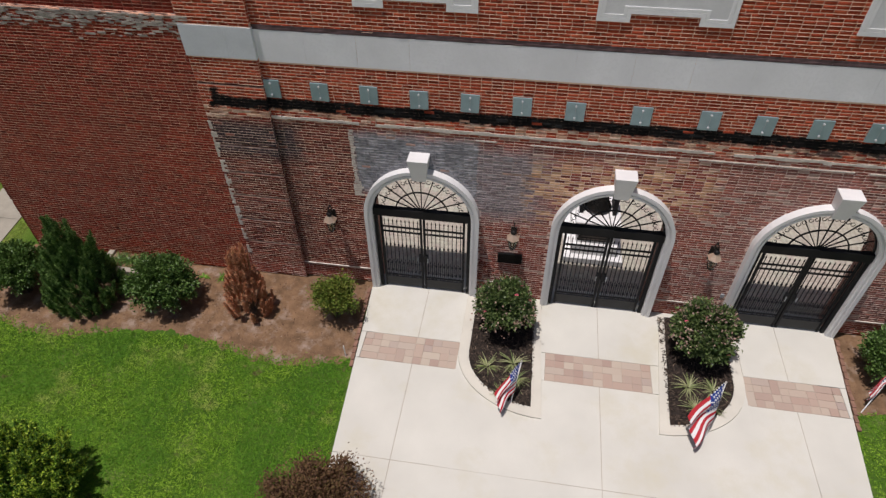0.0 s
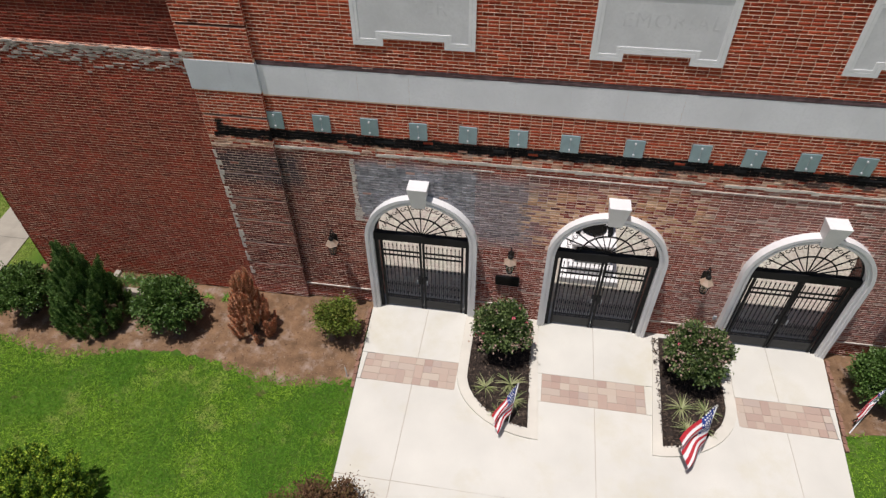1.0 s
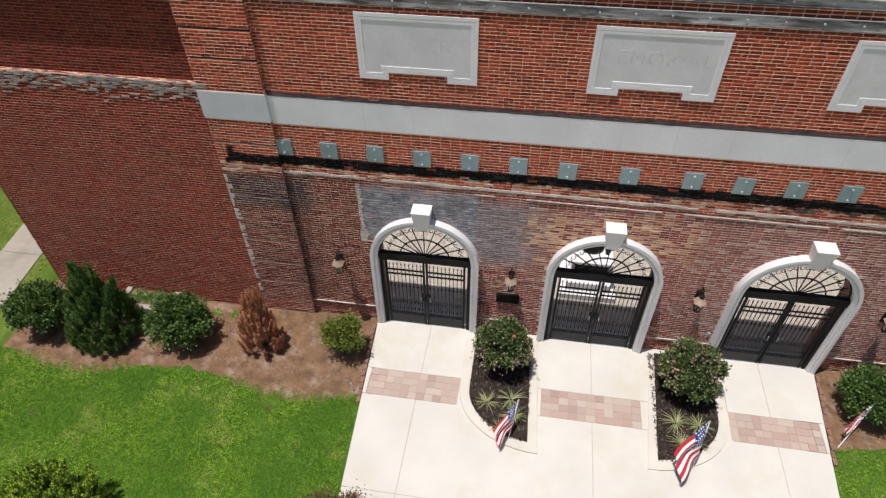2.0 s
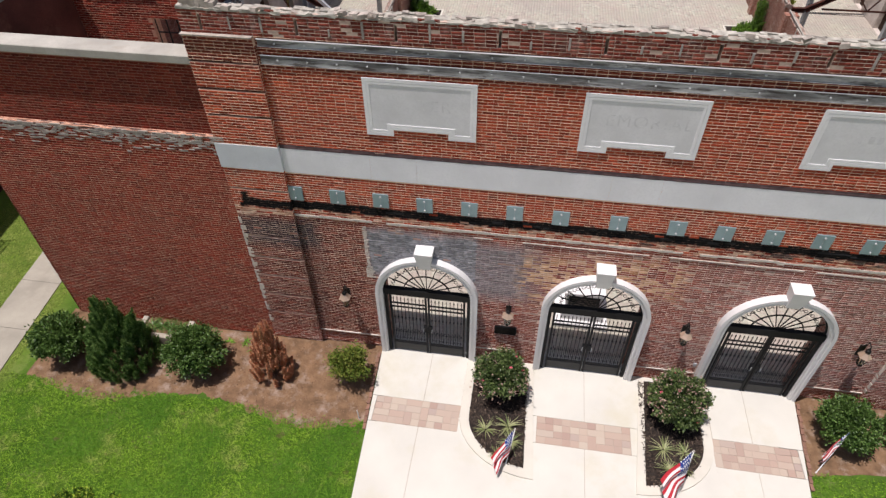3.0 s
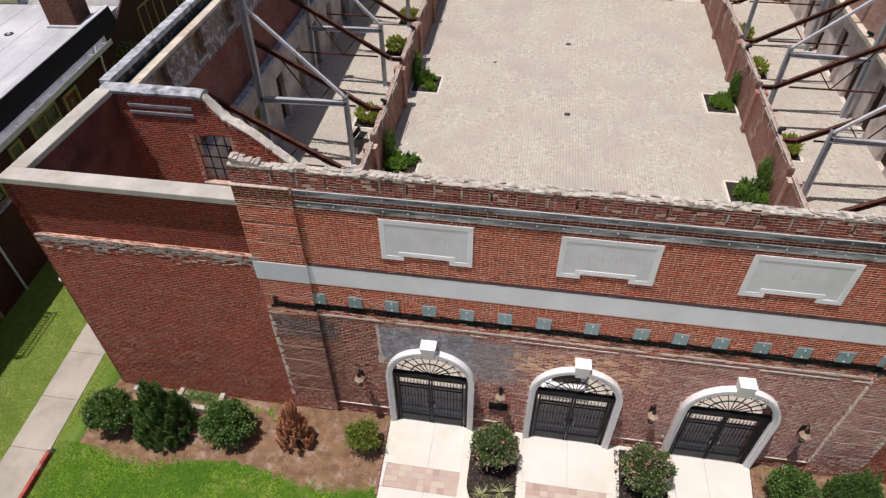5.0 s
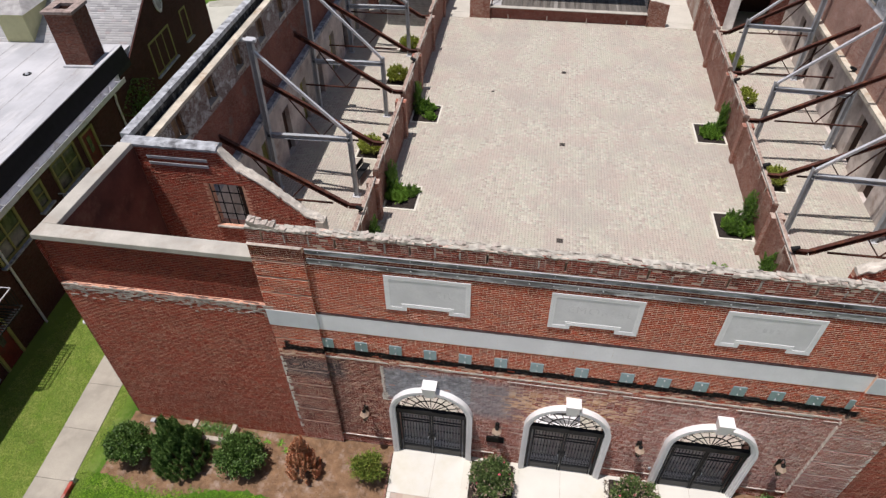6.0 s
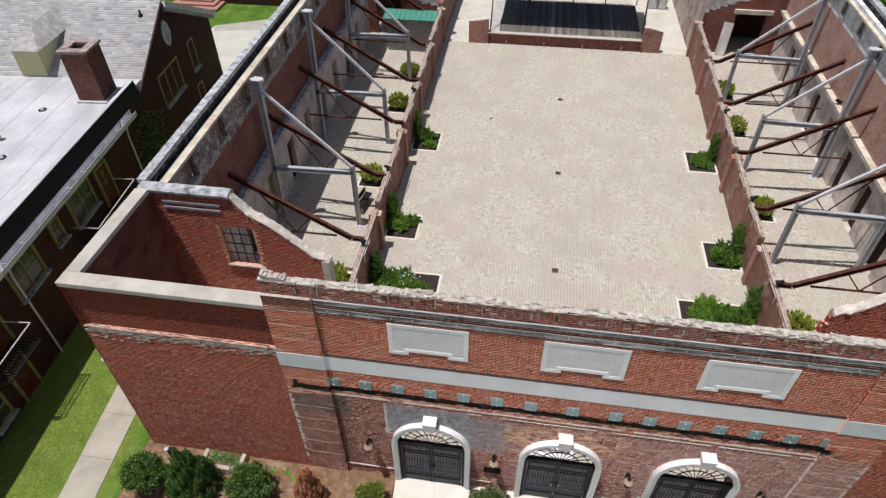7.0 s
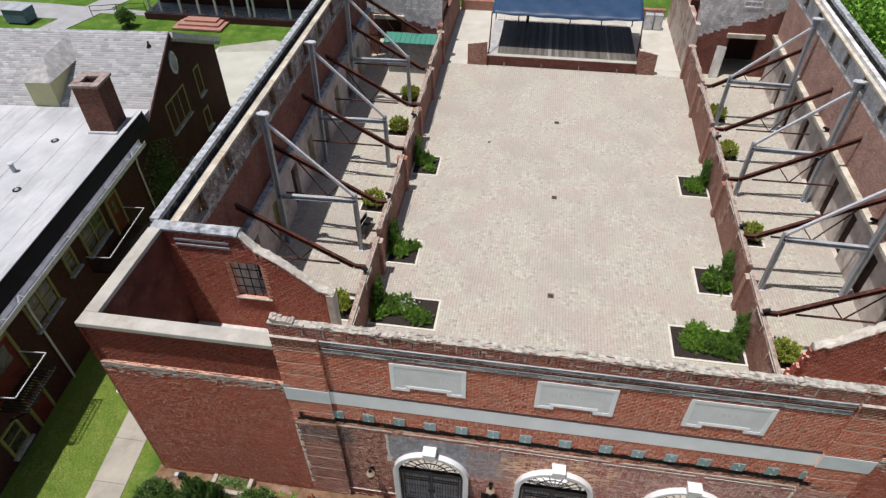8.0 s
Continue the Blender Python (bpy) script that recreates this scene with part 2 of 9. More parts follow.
M_BRICK_FLANK = brick_material("brick_flank", DARKRED, 0.0, soot=0.2, lit_dust=0.3)
# upper wing brick and mortar darkened: the coping's shadow put into their colours
M_BRICK_WING_UP = brick_material("brick_wing_shaded", [tuple(v * 0.74 for v in c) for c in DARKRED], 0.0, soot=0.35, lit_dust=0.3)
M_MORTAR_FLANK = mortar_material("mortar_flank", (0.76, 0.44, 0.31))
M_MORTAR_UP = mortar_material("mortar_wing_shaded", (0.40, 0.20, 0.145))
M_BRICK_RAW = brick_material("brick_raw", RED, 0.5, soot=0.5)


def coursed(name, tones, mortar, wash=None, wash_lo=0.5, size=(0.205, 0.068), wash_scale=0.75):
    """Brickwork too far off for single bricks: courses drawn by a brick pattern on the wall's own two axes."""
    n = Nodes(name, 0.9)
    x, y, z = n.axis(0), n.axis(1), n.axis(2)
    along = n.math("ADD", x, y)
    c = n.tree.nodes.new("ShaderNodeCombineXYZ")
    n.put(c.inputs[0], along)
    n.put(c.inputs[1], z)
    b = n.tree.nodes.new("ShaderNodeTexBrick")
    b.inputs["Scale"].default_value = 1.0
    b.inputs["Brick Width"].default_value, b.inputs["Row Height"].default_value = size
    b.inputs["Mortar Size"].default_value = 0.007
    b.inputs["Color1"].default_value, b.inputs["Color2"].default_value = (*tones[0], 1), (*tones[1], 1)
    b.inputs["Mortar"].default_value = (*mortar, 1)
    n.put(b.inputs["Vector"], c.outputs[0])
    col = n.mix(n.math("MULTIPLY", n.ramp(n.noise(0.8, 5, 0.6), [(0.4, 0.0), (0.7, 1.0)]), 0.55), b.outputs[0], tuple(v * 0.45 for v in tones[0]))
    if wash:
        col = n.mix(n.ramp(n.noise(wash_scale, 7, 0.72), [(wash_lo, 0.0), (wash_lo + 0.09, 0.92)]), col, wash)
    col = n.mix(n.ramp(n.noise(7, 5, 0.75, stretch=(1, 1, 2.4)), [(0.5, 0.0), (0.62, 0.75)]), col, tuple(v * 1.05 for v in mortar))
    col = n.mix(n.ramp(n.noise(5.5, 5, 0.75, stretch=(1, 1, 2.4)), [(0.54, 0.0), (0.66, 0.7)]), col, tuple(v * 0.4 for v in tones[0]))
    n.bump(n.mix(0.4, b.outputs[1], n.noise(40, 3)), -0.35, 0.008)
    return n.done(col)


M_WALL_IN = coursed("brick_inside", [(0.27, 0.09, 0.058), (0.37, 0.135, 0.088)], (0.50, 0.40, 0.33))
M_WALL_SHADE = coursed("brick_stained_shaded", [(0.17, 0.05, 0.034), (0.24, 0.075, 0.05)], (0.28, 0.17, 0.14), (0.16, 0.12, 0.11), 0.58)
M_WALL_LOW = coursed("brick_low_wall", [(0.19, 0.065, 0.042), (0.28, 0.10, 0.065)], (0.38, 0.28, 0.23), (0.43, 0.32, 0.26), 0.56)
M_WALL_YARD = coursed("brick_yard", [(0.30, 0.16, 0.12), (0.36, 0.21, 0.16)], (0.45, 0.36, 0.3), (0.52, 0.47, 0.41), 0.45)
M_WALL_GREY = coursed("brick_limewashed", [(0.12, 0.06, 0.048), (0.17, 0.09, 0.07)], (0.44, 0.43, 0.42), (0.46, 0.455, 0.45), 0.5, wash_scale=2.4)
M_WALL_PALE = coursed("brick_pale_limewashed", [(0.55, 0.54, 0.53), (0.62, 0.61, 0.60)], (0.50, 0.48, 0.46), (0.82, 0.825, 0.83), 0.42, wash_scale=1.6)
M_WALL_ROSE = coursed("brick_inside_rose", [(0.36, 0.165, 0.12), (0.45, 0.22, 0.16)], (0.56, 0.46, 0.40))
M_WALL_PAINT = simple("red_oxide_plaster", (0.125, 0.042, 0.031), 0.85, vary=0.4, scale=1.2, fine=25, dirt=(0.19, 0.085, 0.06))
M_PLASTER = simple("stained_white_plaster", (0.60, 0.585, 0.56), 0.85, vary=0.3, scale=1.3, fine=18, dirt=(0.27, 0.24, 0.22))
M_LEDGE = simple("stained_pale_timber", (0.55, 0.51, 0.42), 0.85, vary=0.3, scale=1.4, fine=16, bump=0.2, dirt=(0.30, 0.19, 0.11))
M_LOWER = simple("pinkish_old_plaster", (0.60, 0.54, 0.49), 0.9, vary=0.3, scale=1.1, fine=18, dirt=(0.30, 0.22, 0.18))
# brick darkened to near black: the alley's shade put into its colour
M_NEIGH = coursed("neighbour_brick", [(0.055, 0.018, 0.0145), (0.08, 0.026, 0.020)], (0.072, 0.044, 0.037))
M_COPING = simple("cast_coping", (0.43, 0.41, 0.36), 0.85, vary=0.2, scale=1.5, fine=30, bump=0.3, dirt=(0.33, 0.29, 0.24))
M_COPING_GREY = simple("weathered_slate_coping", (0.40, 0.42, 0.44), 0.85, vary=0.55, scale=3.5, fine=14, bump=0.6, dirt=(0.06, 0.06, 0.062))
M_RUBBLE = simple("broken_mortar", (0.44, 0.385, 0.335), 0.95, vary=0.45, scale=6, fine=40, bump=0.5)
M_RUBBLE_PALE = simple("pale_plaster_edge", (0.57, 0.53, 0.46), 0.95, vary=0.22, scale=4, fine=40, bump=0.4, dirt=(0.40, 0.34, 0.28))
M_RUBBLE_RED = simple("broken_brick_top", (0.40, 0.31, 0.26), 0.95, vary=0.45, scale=5, fine=30, bump=0.5, dirt=(0.20, 0.10, 0.075))
M_BAND = simple("limestone_band", (0.82, 0.83, 0.84), 0.8, vary=0.09, scale=0.9, fine=20, bump=0.06)
M_PANEL_FIELD = simple("limestone_field", (0.73, 0.735, 0.735), 0.75, vary=0.12, scale=1.3, fine=20, bump=0.06, dirt=(0.67, 0.675, 0.675))
M_PANEL = simple("limestone_panel", (0.85, 0.855, 0.85), 0.75, vary=0.10, scale=1.1, fine=20, bump=0.06)
M_WHITE = simple("white_trim_paint", (0.74, 0.74, 0.735), 0.55, vary=0.06, scale=2.0, fine=20, bump=0.05)
M_GALV = simple("galvanised_steel", (0.60, 0.615, 0.63), 0.45, 0.25, vary=0.16, scale=4, fine=25, bump=0.05)
M_STEEL = simple("grey_painted_steel", (0.42, 0.45, 0.475), 0.5, 0.2, vary=0.16, scale=2.5, fine=25, bump=0.05, dirt=(0.30, 0.30, 0.30))
M_RUST = simple("rusted_steel", (0.085, 0.035, 0.026), 0.75, 0.15, vary=0.5, scale=3, fine=30, bump=0.25, dirt=(0.20, 0.075, 0.04))
M_IRON = simple("black_iron", (0.011, 0.0115, 0.0125), 0.6, 0.0, vary=0.3, scale=5, fine=40, bump=0.05)
M_TAR = simple("black_tar", (0.02, 0.02, 0.021), 0.8, vary=0.4, scale=5, fine=40, bump=0.4)
M_TARWALL = simple("flaking_tar_coat", (0.028, 0.027, 0.027), 0.85, vary=0.5, scale=4, fine=18, bump=0.5, dirt=(0.22, 0.215, 0.21))
M_CHALK = simple("chalky_mortar", (0.66, 0.60, 0.53), 0.95, vary=0.3, scale=5, fine=50, bump=0.4, dirt=(0.40, 0.33, 0.28))
M_PLATE = simple("blue_grey_plate", (0.29, 0.40, 0.43), 0.5, 0.35, vary=0.12, scale=4, fine=30, bump=0.05)
M_BLACK = simple("black_bronze", (0.02, 0.019, 0.018), 0.4, 0.5, vary=0.3)

# ---- building kit ----
def link(name, mesh, material, parent=None, label=""):
    ob = new(name, mesh)
    if material is not None and not mesh.materials:
        mesh.materials.append(material)
    if parent is not None:
        ob.parent = parent
    if label:
        tagged(ob, label)
    return ob


def part(name, bm, material, parent=None, label=""):
    """Links a bmesh as one mesh object under a thing."""
    mesh = bpy.data.meshes.new(name)
    bm.to_mesh(mesh)
    bm.free()
    return link(name, mesh, material, parent, label)


def np_mesh(name, verts, faces, material=None):
    """A mesh from arrays, all faces with the same number of corners."""
    verts, faces = np.asarray(verts, np.float32), np.asarray(faces, np.int32)
    k = faces.shape[1]
    mesh = bpy.data.meshes.new(name)
    mesh.vertices.add(len(verts))
    mesh.vertices.foreach_set("co", verts.ravel())
    mesh.loops.add(faces.size)
    mesh.loops.foreach_set("vertex_index", faces.ravel())
    mesh.polygons.add(len(faces))
    mesh.polygons.foreach_set("loop_start", np.arange(0, faces.size, k, dtype=np.int32))
    mesh.update(calc_edges=True)
    mesh.validate()
    if material is not None:
        mesh.materials.append(material)
    return mesh


def thing(name, label, category, at=(0, 0, 0), group="", kind="", turn=0.0):
    ob = new(name)
    ob.empty_display_size = 0.2
    ob.matrix_world = pose(*at, 0, 0, turn)
    return tagged(ob, label, category, group, kind)


def box(bm, x0, x1, y0, y1, z0, z1, bevel=0.0):
    """A box with, if wanted, slightly broken edges."""
    made = bmesh.ops.create_cube(bm, size=1.0, matrix=Matrix.LocRotScale(((x0 + x1) / 2, (y0 + y1) / 2, (z0 + z1) / 2), None, (abs(x1 - x0), abs(y1 - y0), abs(z1 - z0))))
    if bevel:
        edges = list({e for v in made["verts"] for e in v.link_edges})
        bmesh.ops.bevel(bm, geom=edges, offset=bevel, segments=1, affect="EDGES")
    return bm


def bar(bm, a, b, w, h, up=(0, 0, 1)):
    """A straight bar of section w x h from a to b."""
    a, b = Vector(a), Vector(b)
    d = (b - a)
    q = d.normalized()
    side = q.cross(Vector(up))
    if side.length < 1e-4:
        side = q.cross(Vector((0, 1, 0)))
    side.normalize()
    top = side.cross(q)
    m = Matrix((side * w, q * d.length, top * h)).transposed().to_4x4()
    m.translation = (a + b) / 2
    bmesh.ops.create_cube(bm, size=1.0, matrix=m)
    return bm


def ibeam(bm, a, b, w, h, up=(0, 0, 1), t=0.02):
    """An I-section from a to b: two flanges and a web."""
    a, b = Vector(a), Vector(b)
    q = (b - a).normalized()
    side = q.cross(Vector(up))
    if side.length < 1e-4:
        side = q.cross(Vector((0, 1, 0)))
    side.normalize()
    top = side.cross(q)
    for s in (-1, 1):
        bar(bm, a + top * s * (h - t) / 2, b + top * s * (h - t) / 2, w, t, top)
    bar(bm, a, b, t, h - 2 * t, top)
    return bm


def rod(bm, a, b, r, n=8, r2=None):
    a, b = Vector(a), Vector(b)
    d = b - a
    m = d.to_track_quat("Z", "Y").to_matrix().to_4x4()
    m.translation = (a + b) / 2
    bmesh.ops.create_cone(bm, cap_ends=True, segments=n, radius1=r, radius2=r if r2 is None else r2, depth=d.length, matrix=m)
    return bm


def hollow(bm, x0, x1, y0, y1, wall, z0, z1):
    """A square tube standing upright, open at the top and bottom."""
    rings = []
    for g in (0.0, wall):
        for z in (z0, z1):
            rings.append([bm.verts.new(p) for p in ((x0 + g, y0 + g, z), (x1 - g, y0 + g, z), (x1 - g, y1 - g, z), (x0 + g, y1 - g, z))])
    for lo, hi in ((0, 1), (3, 2), (1, 3), (2, 0)):
        for k in range(4):
            bm.faces.new((rings[lo][k], rings[lo][(k + 1) % 4], rings[hi][(k + 1) % 4], rings[hi][k]))
    bmesh.ops.recalc_face_normals(bm, faces=bm.faces[:])
    return bm


def ring(bm, centre, r, tube, x_axis, z_axis, n=14, start=0.0, sweep=2 * math.pi):
    """A thin ring or arc of square section."""
    c, ex, ez = Vector(centre), Vector(x_axis), Vector(z_axis)
    pts = [c + ex * (r * math.cos(start + sweep * i / n)) + ez * (r * math.sin(start + sweep * i / n)) for i in range(n + 1)]
    for p, q in zip(pts, pts[1:]):
        bar(bm, p, q, tube, tube, ex.cross(ez))
    return bm


def prism(bm, outline, y0, y1):
    """An outline of (x, z) pairs made solid between y0 and y1."""
    front = [bm.verts.new((x, y0, z)) for x, z in outline]
    back = [bm.verts.new((x, y1, z)) for x, z in outline]
    bm.faces.new(front)
    bm.faces.new(back[::-1])
    k = len(outline)
    for i in range(k):
        bm.faces.new((front[i], back[i], back[(i + 1) % k], front[(i + 1) % k]))
    bmesh.ops.recalc_face_normals(bm, faces=bm.faces[:])
    return bm


COURSE, STRETCH, JOINT = 0.0685, 0.207, 0.0112


def lay_bricks(u0, u1, w0, w1, skip=None, seed=1, proud=0.0006, rough=0.0001, header_every=0):
    """Rows (u, w, length, height, front) of a coursed wall face, as the mason lays it."""
    rng = np.random.default_rng(seed)
    rows = []
    course = 0
    w = w0
    while w + COURSE * 0.6 < w1:
        h = min(COURSE, w1 - w)
        unit = STRETCH / 2 if header_every and course % header_every == header_every - 1 else STRETCH
        u = u0 - (STRETCH / 2 if course % 2 else 0.0) + rng.normal(0, 0.006)
        while u < u1 - 0.02:
            step = unit if unit < 0.15 or rng.random() > 0.015 else unit / 2
            a, b = max(u, u0), min(u + step, u1)
            if b - a > 0.04 and not (skip and skip((a + b) / 2, w + h / 2, (b - a) / 2)):
                j = JOINT * rng.uniform(0.8, 1.15)
                sway = 0.007 * noise.noise(Vector((u * 0.9, w * 0.7, seed))) + 0.003 * noise.noise(Vector((u * 3.1, course * 0.8, seed)))
                rows.append((a + j * 0.36, w + j / 2 + sway + rng.normal(0, 0.0009), b - a - j * 0.72, h - j, proud + rng.normal(0, rough)))
            u += step
        w += COURSE
        course += 1
    return np.array(rows)


def brick_arrays(rows, origin, u_way, n_way):
    """Corner and face arrays for bricks on the plane at origin; u runs along, w is up, n points out."""
    o, uw, nw, up = (np.array(v, float) for v in (origin, u_way, n_way, (0, 0, 1)))
    u, w, l, h, f = rows.T
    cut = 0.0006
    corners = []
    for du, dw, dn, inset in ((0, 0, 0, 0), (1, 0, 0, 0), (1, 1, 0, 0), (0, 1, 0, 0), (0, 0, 1, 1), (1, 0, 1, 1), (1, 1, 1, 1), (0, 1, 1, 1)):
        uu = u + l * du + inset * cut * (1 - 2 * du)
        ww = w + h * dw + inset * cut * (1 - 2 * dw)
        nn = f if dn else np.full_like(f, -0.004)
        corners.append(o + uu[:, None] * uw + ww[:, None] * up + nn[:, None] * nw)
    verts = np.stack(corners, 1).reshape(-1, 3)
    quad = np.array(((4, 5, 6, 7), (0, 1, 5, 4), (1, 2, 6, 5), (2, 3, 7, 6), (3, 0, 4, 7)))
    if np.dot(np.cross(uw, up), nw) < 0:
        quad = quad[:, ::-1]
    faces = (np.arange(len(rows))[:, None, None] * 8 + quad[None]).reshape(-1, 4)
    return verts, faces


def brick_face(parent, rows, origin, u_way, n_way, material, near=None):
    """The bricks of a face: those that near() picks (at most 290) as objects of their own, the rest joined."""
    pick = np.zeros(len(rows), bool)
    if near is not None:
        pick = np.array([near(r[0], r[1]) for r in rows])
        pick[np.flatnonzero(pick)[290:]] = False
    verts, faces = brick_arrays(rows[~pick], origin, u_way, n_way)
    tagged(link("brickwork", np_mesh("brickwork", verts, faces, material), None, parent), kind="stuff")
    # beads of bedding mortar left standing a little proud under most bricks
    r = np.random.default_rng(len(rows))
    beads = rows[r.random(len(rows)) < 0.72].copy()
    k = len(beads)
    beads[:, 1] -= JOINT * 0.92
    beads[:, 3] = JOINT * r.uniform(0.7, 0.98, k)
    beads[:, 2] += JOINT * 0.9
    beads[:, 4] = np.abs(r.normal(BEAD, BEAD * 0.5, k)) + 0.0004
    verts, faces = brick_arrays(beads, origin, u_way, n_way)
    tagged(link("mortar_bead", np_mesh("mortar_bead", verts, faces, MORTAR_OF[material.name]), None, parent), kind="stuff")
    if pick.any():
        BRICKS_TO_LAY.append((parent, rows[pick], origin, u_way, n_way, material))


BRICKS_TO_LAY = []
BEAD = 0.003
MORTAR_OF = {"brick_facade": M_MORTAR, "brick_flank": M_MORTAR_FLANK, "brick_wing_shaded": M_MORTAR_UP}

# ---- the plan ----
XC = 5.52                       # middle of the front
GATES = (1.21, 5.53, 9.85)      # middles of the three gateways
R_IN, R_OUT, SPRING = 1.165, 1.34, 2.5
FX0, FX1 = -3.42, 14.20         # ends of the front
PIL = 1.44                      # width of the end pilasters
TOP = 9.93


def in_arch(x, z, grow=0.0, r=R_IN):
    for c in GATES:
        d = abs(x - c)
        if d < r + grow and (z < SPRING or math.hypot(d, z - SPRING) < r + grow):
            return True
    return False


PANELS = (1.22, 5.56, 9.80)     # middles of the stone panels
PANEL_W, PANEL_LO, PANEL_HI = 2.29, 7.34, 8.65


def in_panel(x, z, half):
    for c in PANELS:
        d = abs(x - c)
        if d + half < PANEL_W / 2 and PANEL_LO + 0.04 < z < PANEL_HI - 0.04 and not (d < 0.57 + half and z < 7.55):
            return True
    return False


def uneven(rows, seed):
    """Below the lost canopy the bricks stand forward and back; above it they are laid true."""
    r = np.random.default_rng(seed)
    amount = np.where(rows[:, 1] < 4.95, 0.0015 * (r.random(len(rows)) < 0.4), 0.0)
    rows[:, 4] = np.maximum(0.0006, rows[:, 4] + np.abs(r.normal(0, 1, len(rows))) * amount)
    return rows


def jitter(rows, seed, amount=0.0002):
    """Bricks of a plain wall, each set a little forward of the joints."""
    r = np.random.default_rng(seed)
    rows[:, 4] = 0.0006 + np.abs(r.normal(0, 1, len(rows))) * amount
    return rows


# ---- front wall ----
wall_front = thing("wall_front", "weathered red brick front wall with three arched gateways", "wall", kind="structure")
bm = bmesh.new()
WALL_T = 0.42
xs = [FX0] + [v for c in GATES for v in (c - R_IN, c + R_IN)] + [FX1]
for a, b in zip(xs[::2], xs[1::2]):
    box(bm, a, b, 0, WALL_T, 0, SPRING)
steps = 24
for c in GATES:
    arc = [(c - R_IN * math.cos(math.pi * i / steps), SPRING + R_IN * math.sin(math.pi * i / steps)) for i in range(steps + 1)]
    for (xa, za), (xb, zb) in zip(arc, arc[1:]):
        prism(bm, [(xa, za), (xb, zb), (xb, SPRING + 1.4), (xa, SPRING + 1.4)], 0, WALL_T)
for a, b in zip(xs[::2], xs[1::2]):
    box(bm, a, b, 0, WALL_T, SPRING, SPRING + 1.4)
box(bm, FX0, FX1, 0, WALL_T, SPRING + 1.4, 9.36)
part("wall_core", bm, M_MORTAR, wall_front)


def front_skip(u, w, half):
    x = u
    if in_arch(x, w, 0.12 + half * 0.2) or in_panel(x, w, half):
        return True
    if 6.13 < w < 6.88:
        return True
    return x < FX0 + PIL or x > FX1 - PIL


rows = lay_bricks(FX0 + PIL, FX1 - PIL, 0.0, 9.36, front_skip, seed=11)
rows = uneven(rows, 12)
brick_face(wall_front, rows, (0, 0, 0), (1, 0, 0), (0, -1, 0), M_BRICK, near=lambda u, w: 2.55 < u < 4.2 and 1.0 < w < 3.9)

# end pilasters, banded by recessed courses
# dark groove colour stands in for the shadow inside the recessed courses
M_GROOVE = simple("shadow_recess_brick", (0.15, 0.05, 0.036), 0.95, vary=0.4, scale=6)
for x0 in (FX0, FX1 - PIL):
    pilaster = new("pilaster")
    pilaster.parent = wall_front
    bm = bmesh.new()
    grooves = (1.12, 1.84, 2.58, 3.32, 4.06, 5.55, 7.52, 8.14, 8.76)
    grooves = [(round(g / COURSE) + 0.5) * COURSE for g in grooves]
    cuts = [0] + [v for g in grooves for v in (g - COURSE * 0.5, g + COURSE * 0.5)] + [9.36]
    for ca, cb in zip(cuts[::2], cuts[1::2]):
        box(bm, x0, x0 + PIL, -0.085, 0.0, ca, cb)
    part("pilaster_core", bm, M_MORTAR, pilaster)
    for ca, cb in zip(cuts[1::2], cuts[2::2]):
        bm = bmesh.new()
        box(bm, x0 + 0.01, x0 + PIL - 0.01, -0.035, -0.001, ca - 0.001, cb + 0.001)
        part("recessed_course", bm, M_GROOVE, pilaster)
    rows = lay_bricks(x0, x0 + PIL, 0.0, 9.36, lambda u, w, half: 6.19 < w < 6.85 or any(abs(w - g) < 0.03 for g in grooves), seed=int(21 + x0))
    rows = uneven(rows, int(40 + x0))
    brick_face(pilaster, rows, (0, -0.085, 0), (1, 0, 0), (0, -1, 0), M_BRICK)
    for side, way in ((x0, -1), (x0 + PIL, 1)):
        bm = bmesh.new()
        for k in range(int(9.2 / COURSE)):
            if not 6.1 < k * COURSE < 6.86 and not any(abs(k * COURSE + COURSE / 2 - g) < 0.03 for g in grooves):
                box(bm, side - 0.002, side + 0.002, -0.0835 if k % 2 else -0.081, -0.002, k * COURSE, k * COURSE + 0.056)
        tagged(part("return_bricks", bm, M_BRICK, pilaster), kind="stuff")

# rough parapet above the steelwork: bricks half torn away, pockets of lost anchors
rng = random.Random(5)
pockets = [-3.0 + 1.9 * k + rng.uniform(-0.05, 0.05) for k in range(10)]


def parapet_skip(u, w, half):
    return w > 9.86 + 0.06 * noise.noise(Vector((u * 2.3, 0, 0))) + 0.06 * noise.noise(Vector((u * 9, 3, 0)))


def trim_pockets(rows):
    """Cut the bricks back on both sides of each empty anchor pocket."""
    kept = []
    for u, w, l, h, f in rows:
        hit = [p for p in pockets if u - 0.03 < p < u + l + 0.03 and 9.42 < w + h / 2 < 9.75]
        if not hit:
            kept.append((u, w, l, h, f))
            continue
        for a, b in ((u, hit[0] - 0.03), (hit[0] + 0.03, u + l)):
            if b - a > 0.02:
                kept.append((a, w, b - a, h, f))
    return np.array(kept)


rows = lay_bricks(FX0, FX1, 9.36, 9.99, parapet_skip, seed=31, proud=0.0015, rough=0.0008)
brick_face(wall_front, trim_pockets(rows), (0, -0.03, 0), (1, 0, 0), (0, -1, 0), M_BRICK)
bm = bmesh.new()
ends = [FX0 + 0.01] + [v for p in pockets for v in (p - 0.028, p + 0.028)] + [FX1 - 0.01]
for a, b in zip(ends[::2], ends[1::2]):
    box(bm, a, b, -0.03, 0.14, 9.36, 9.86)
box(bm, FX0 + 0.01, FX1 - 0.01, 0.14, 0.21, 9.36, 9.86)
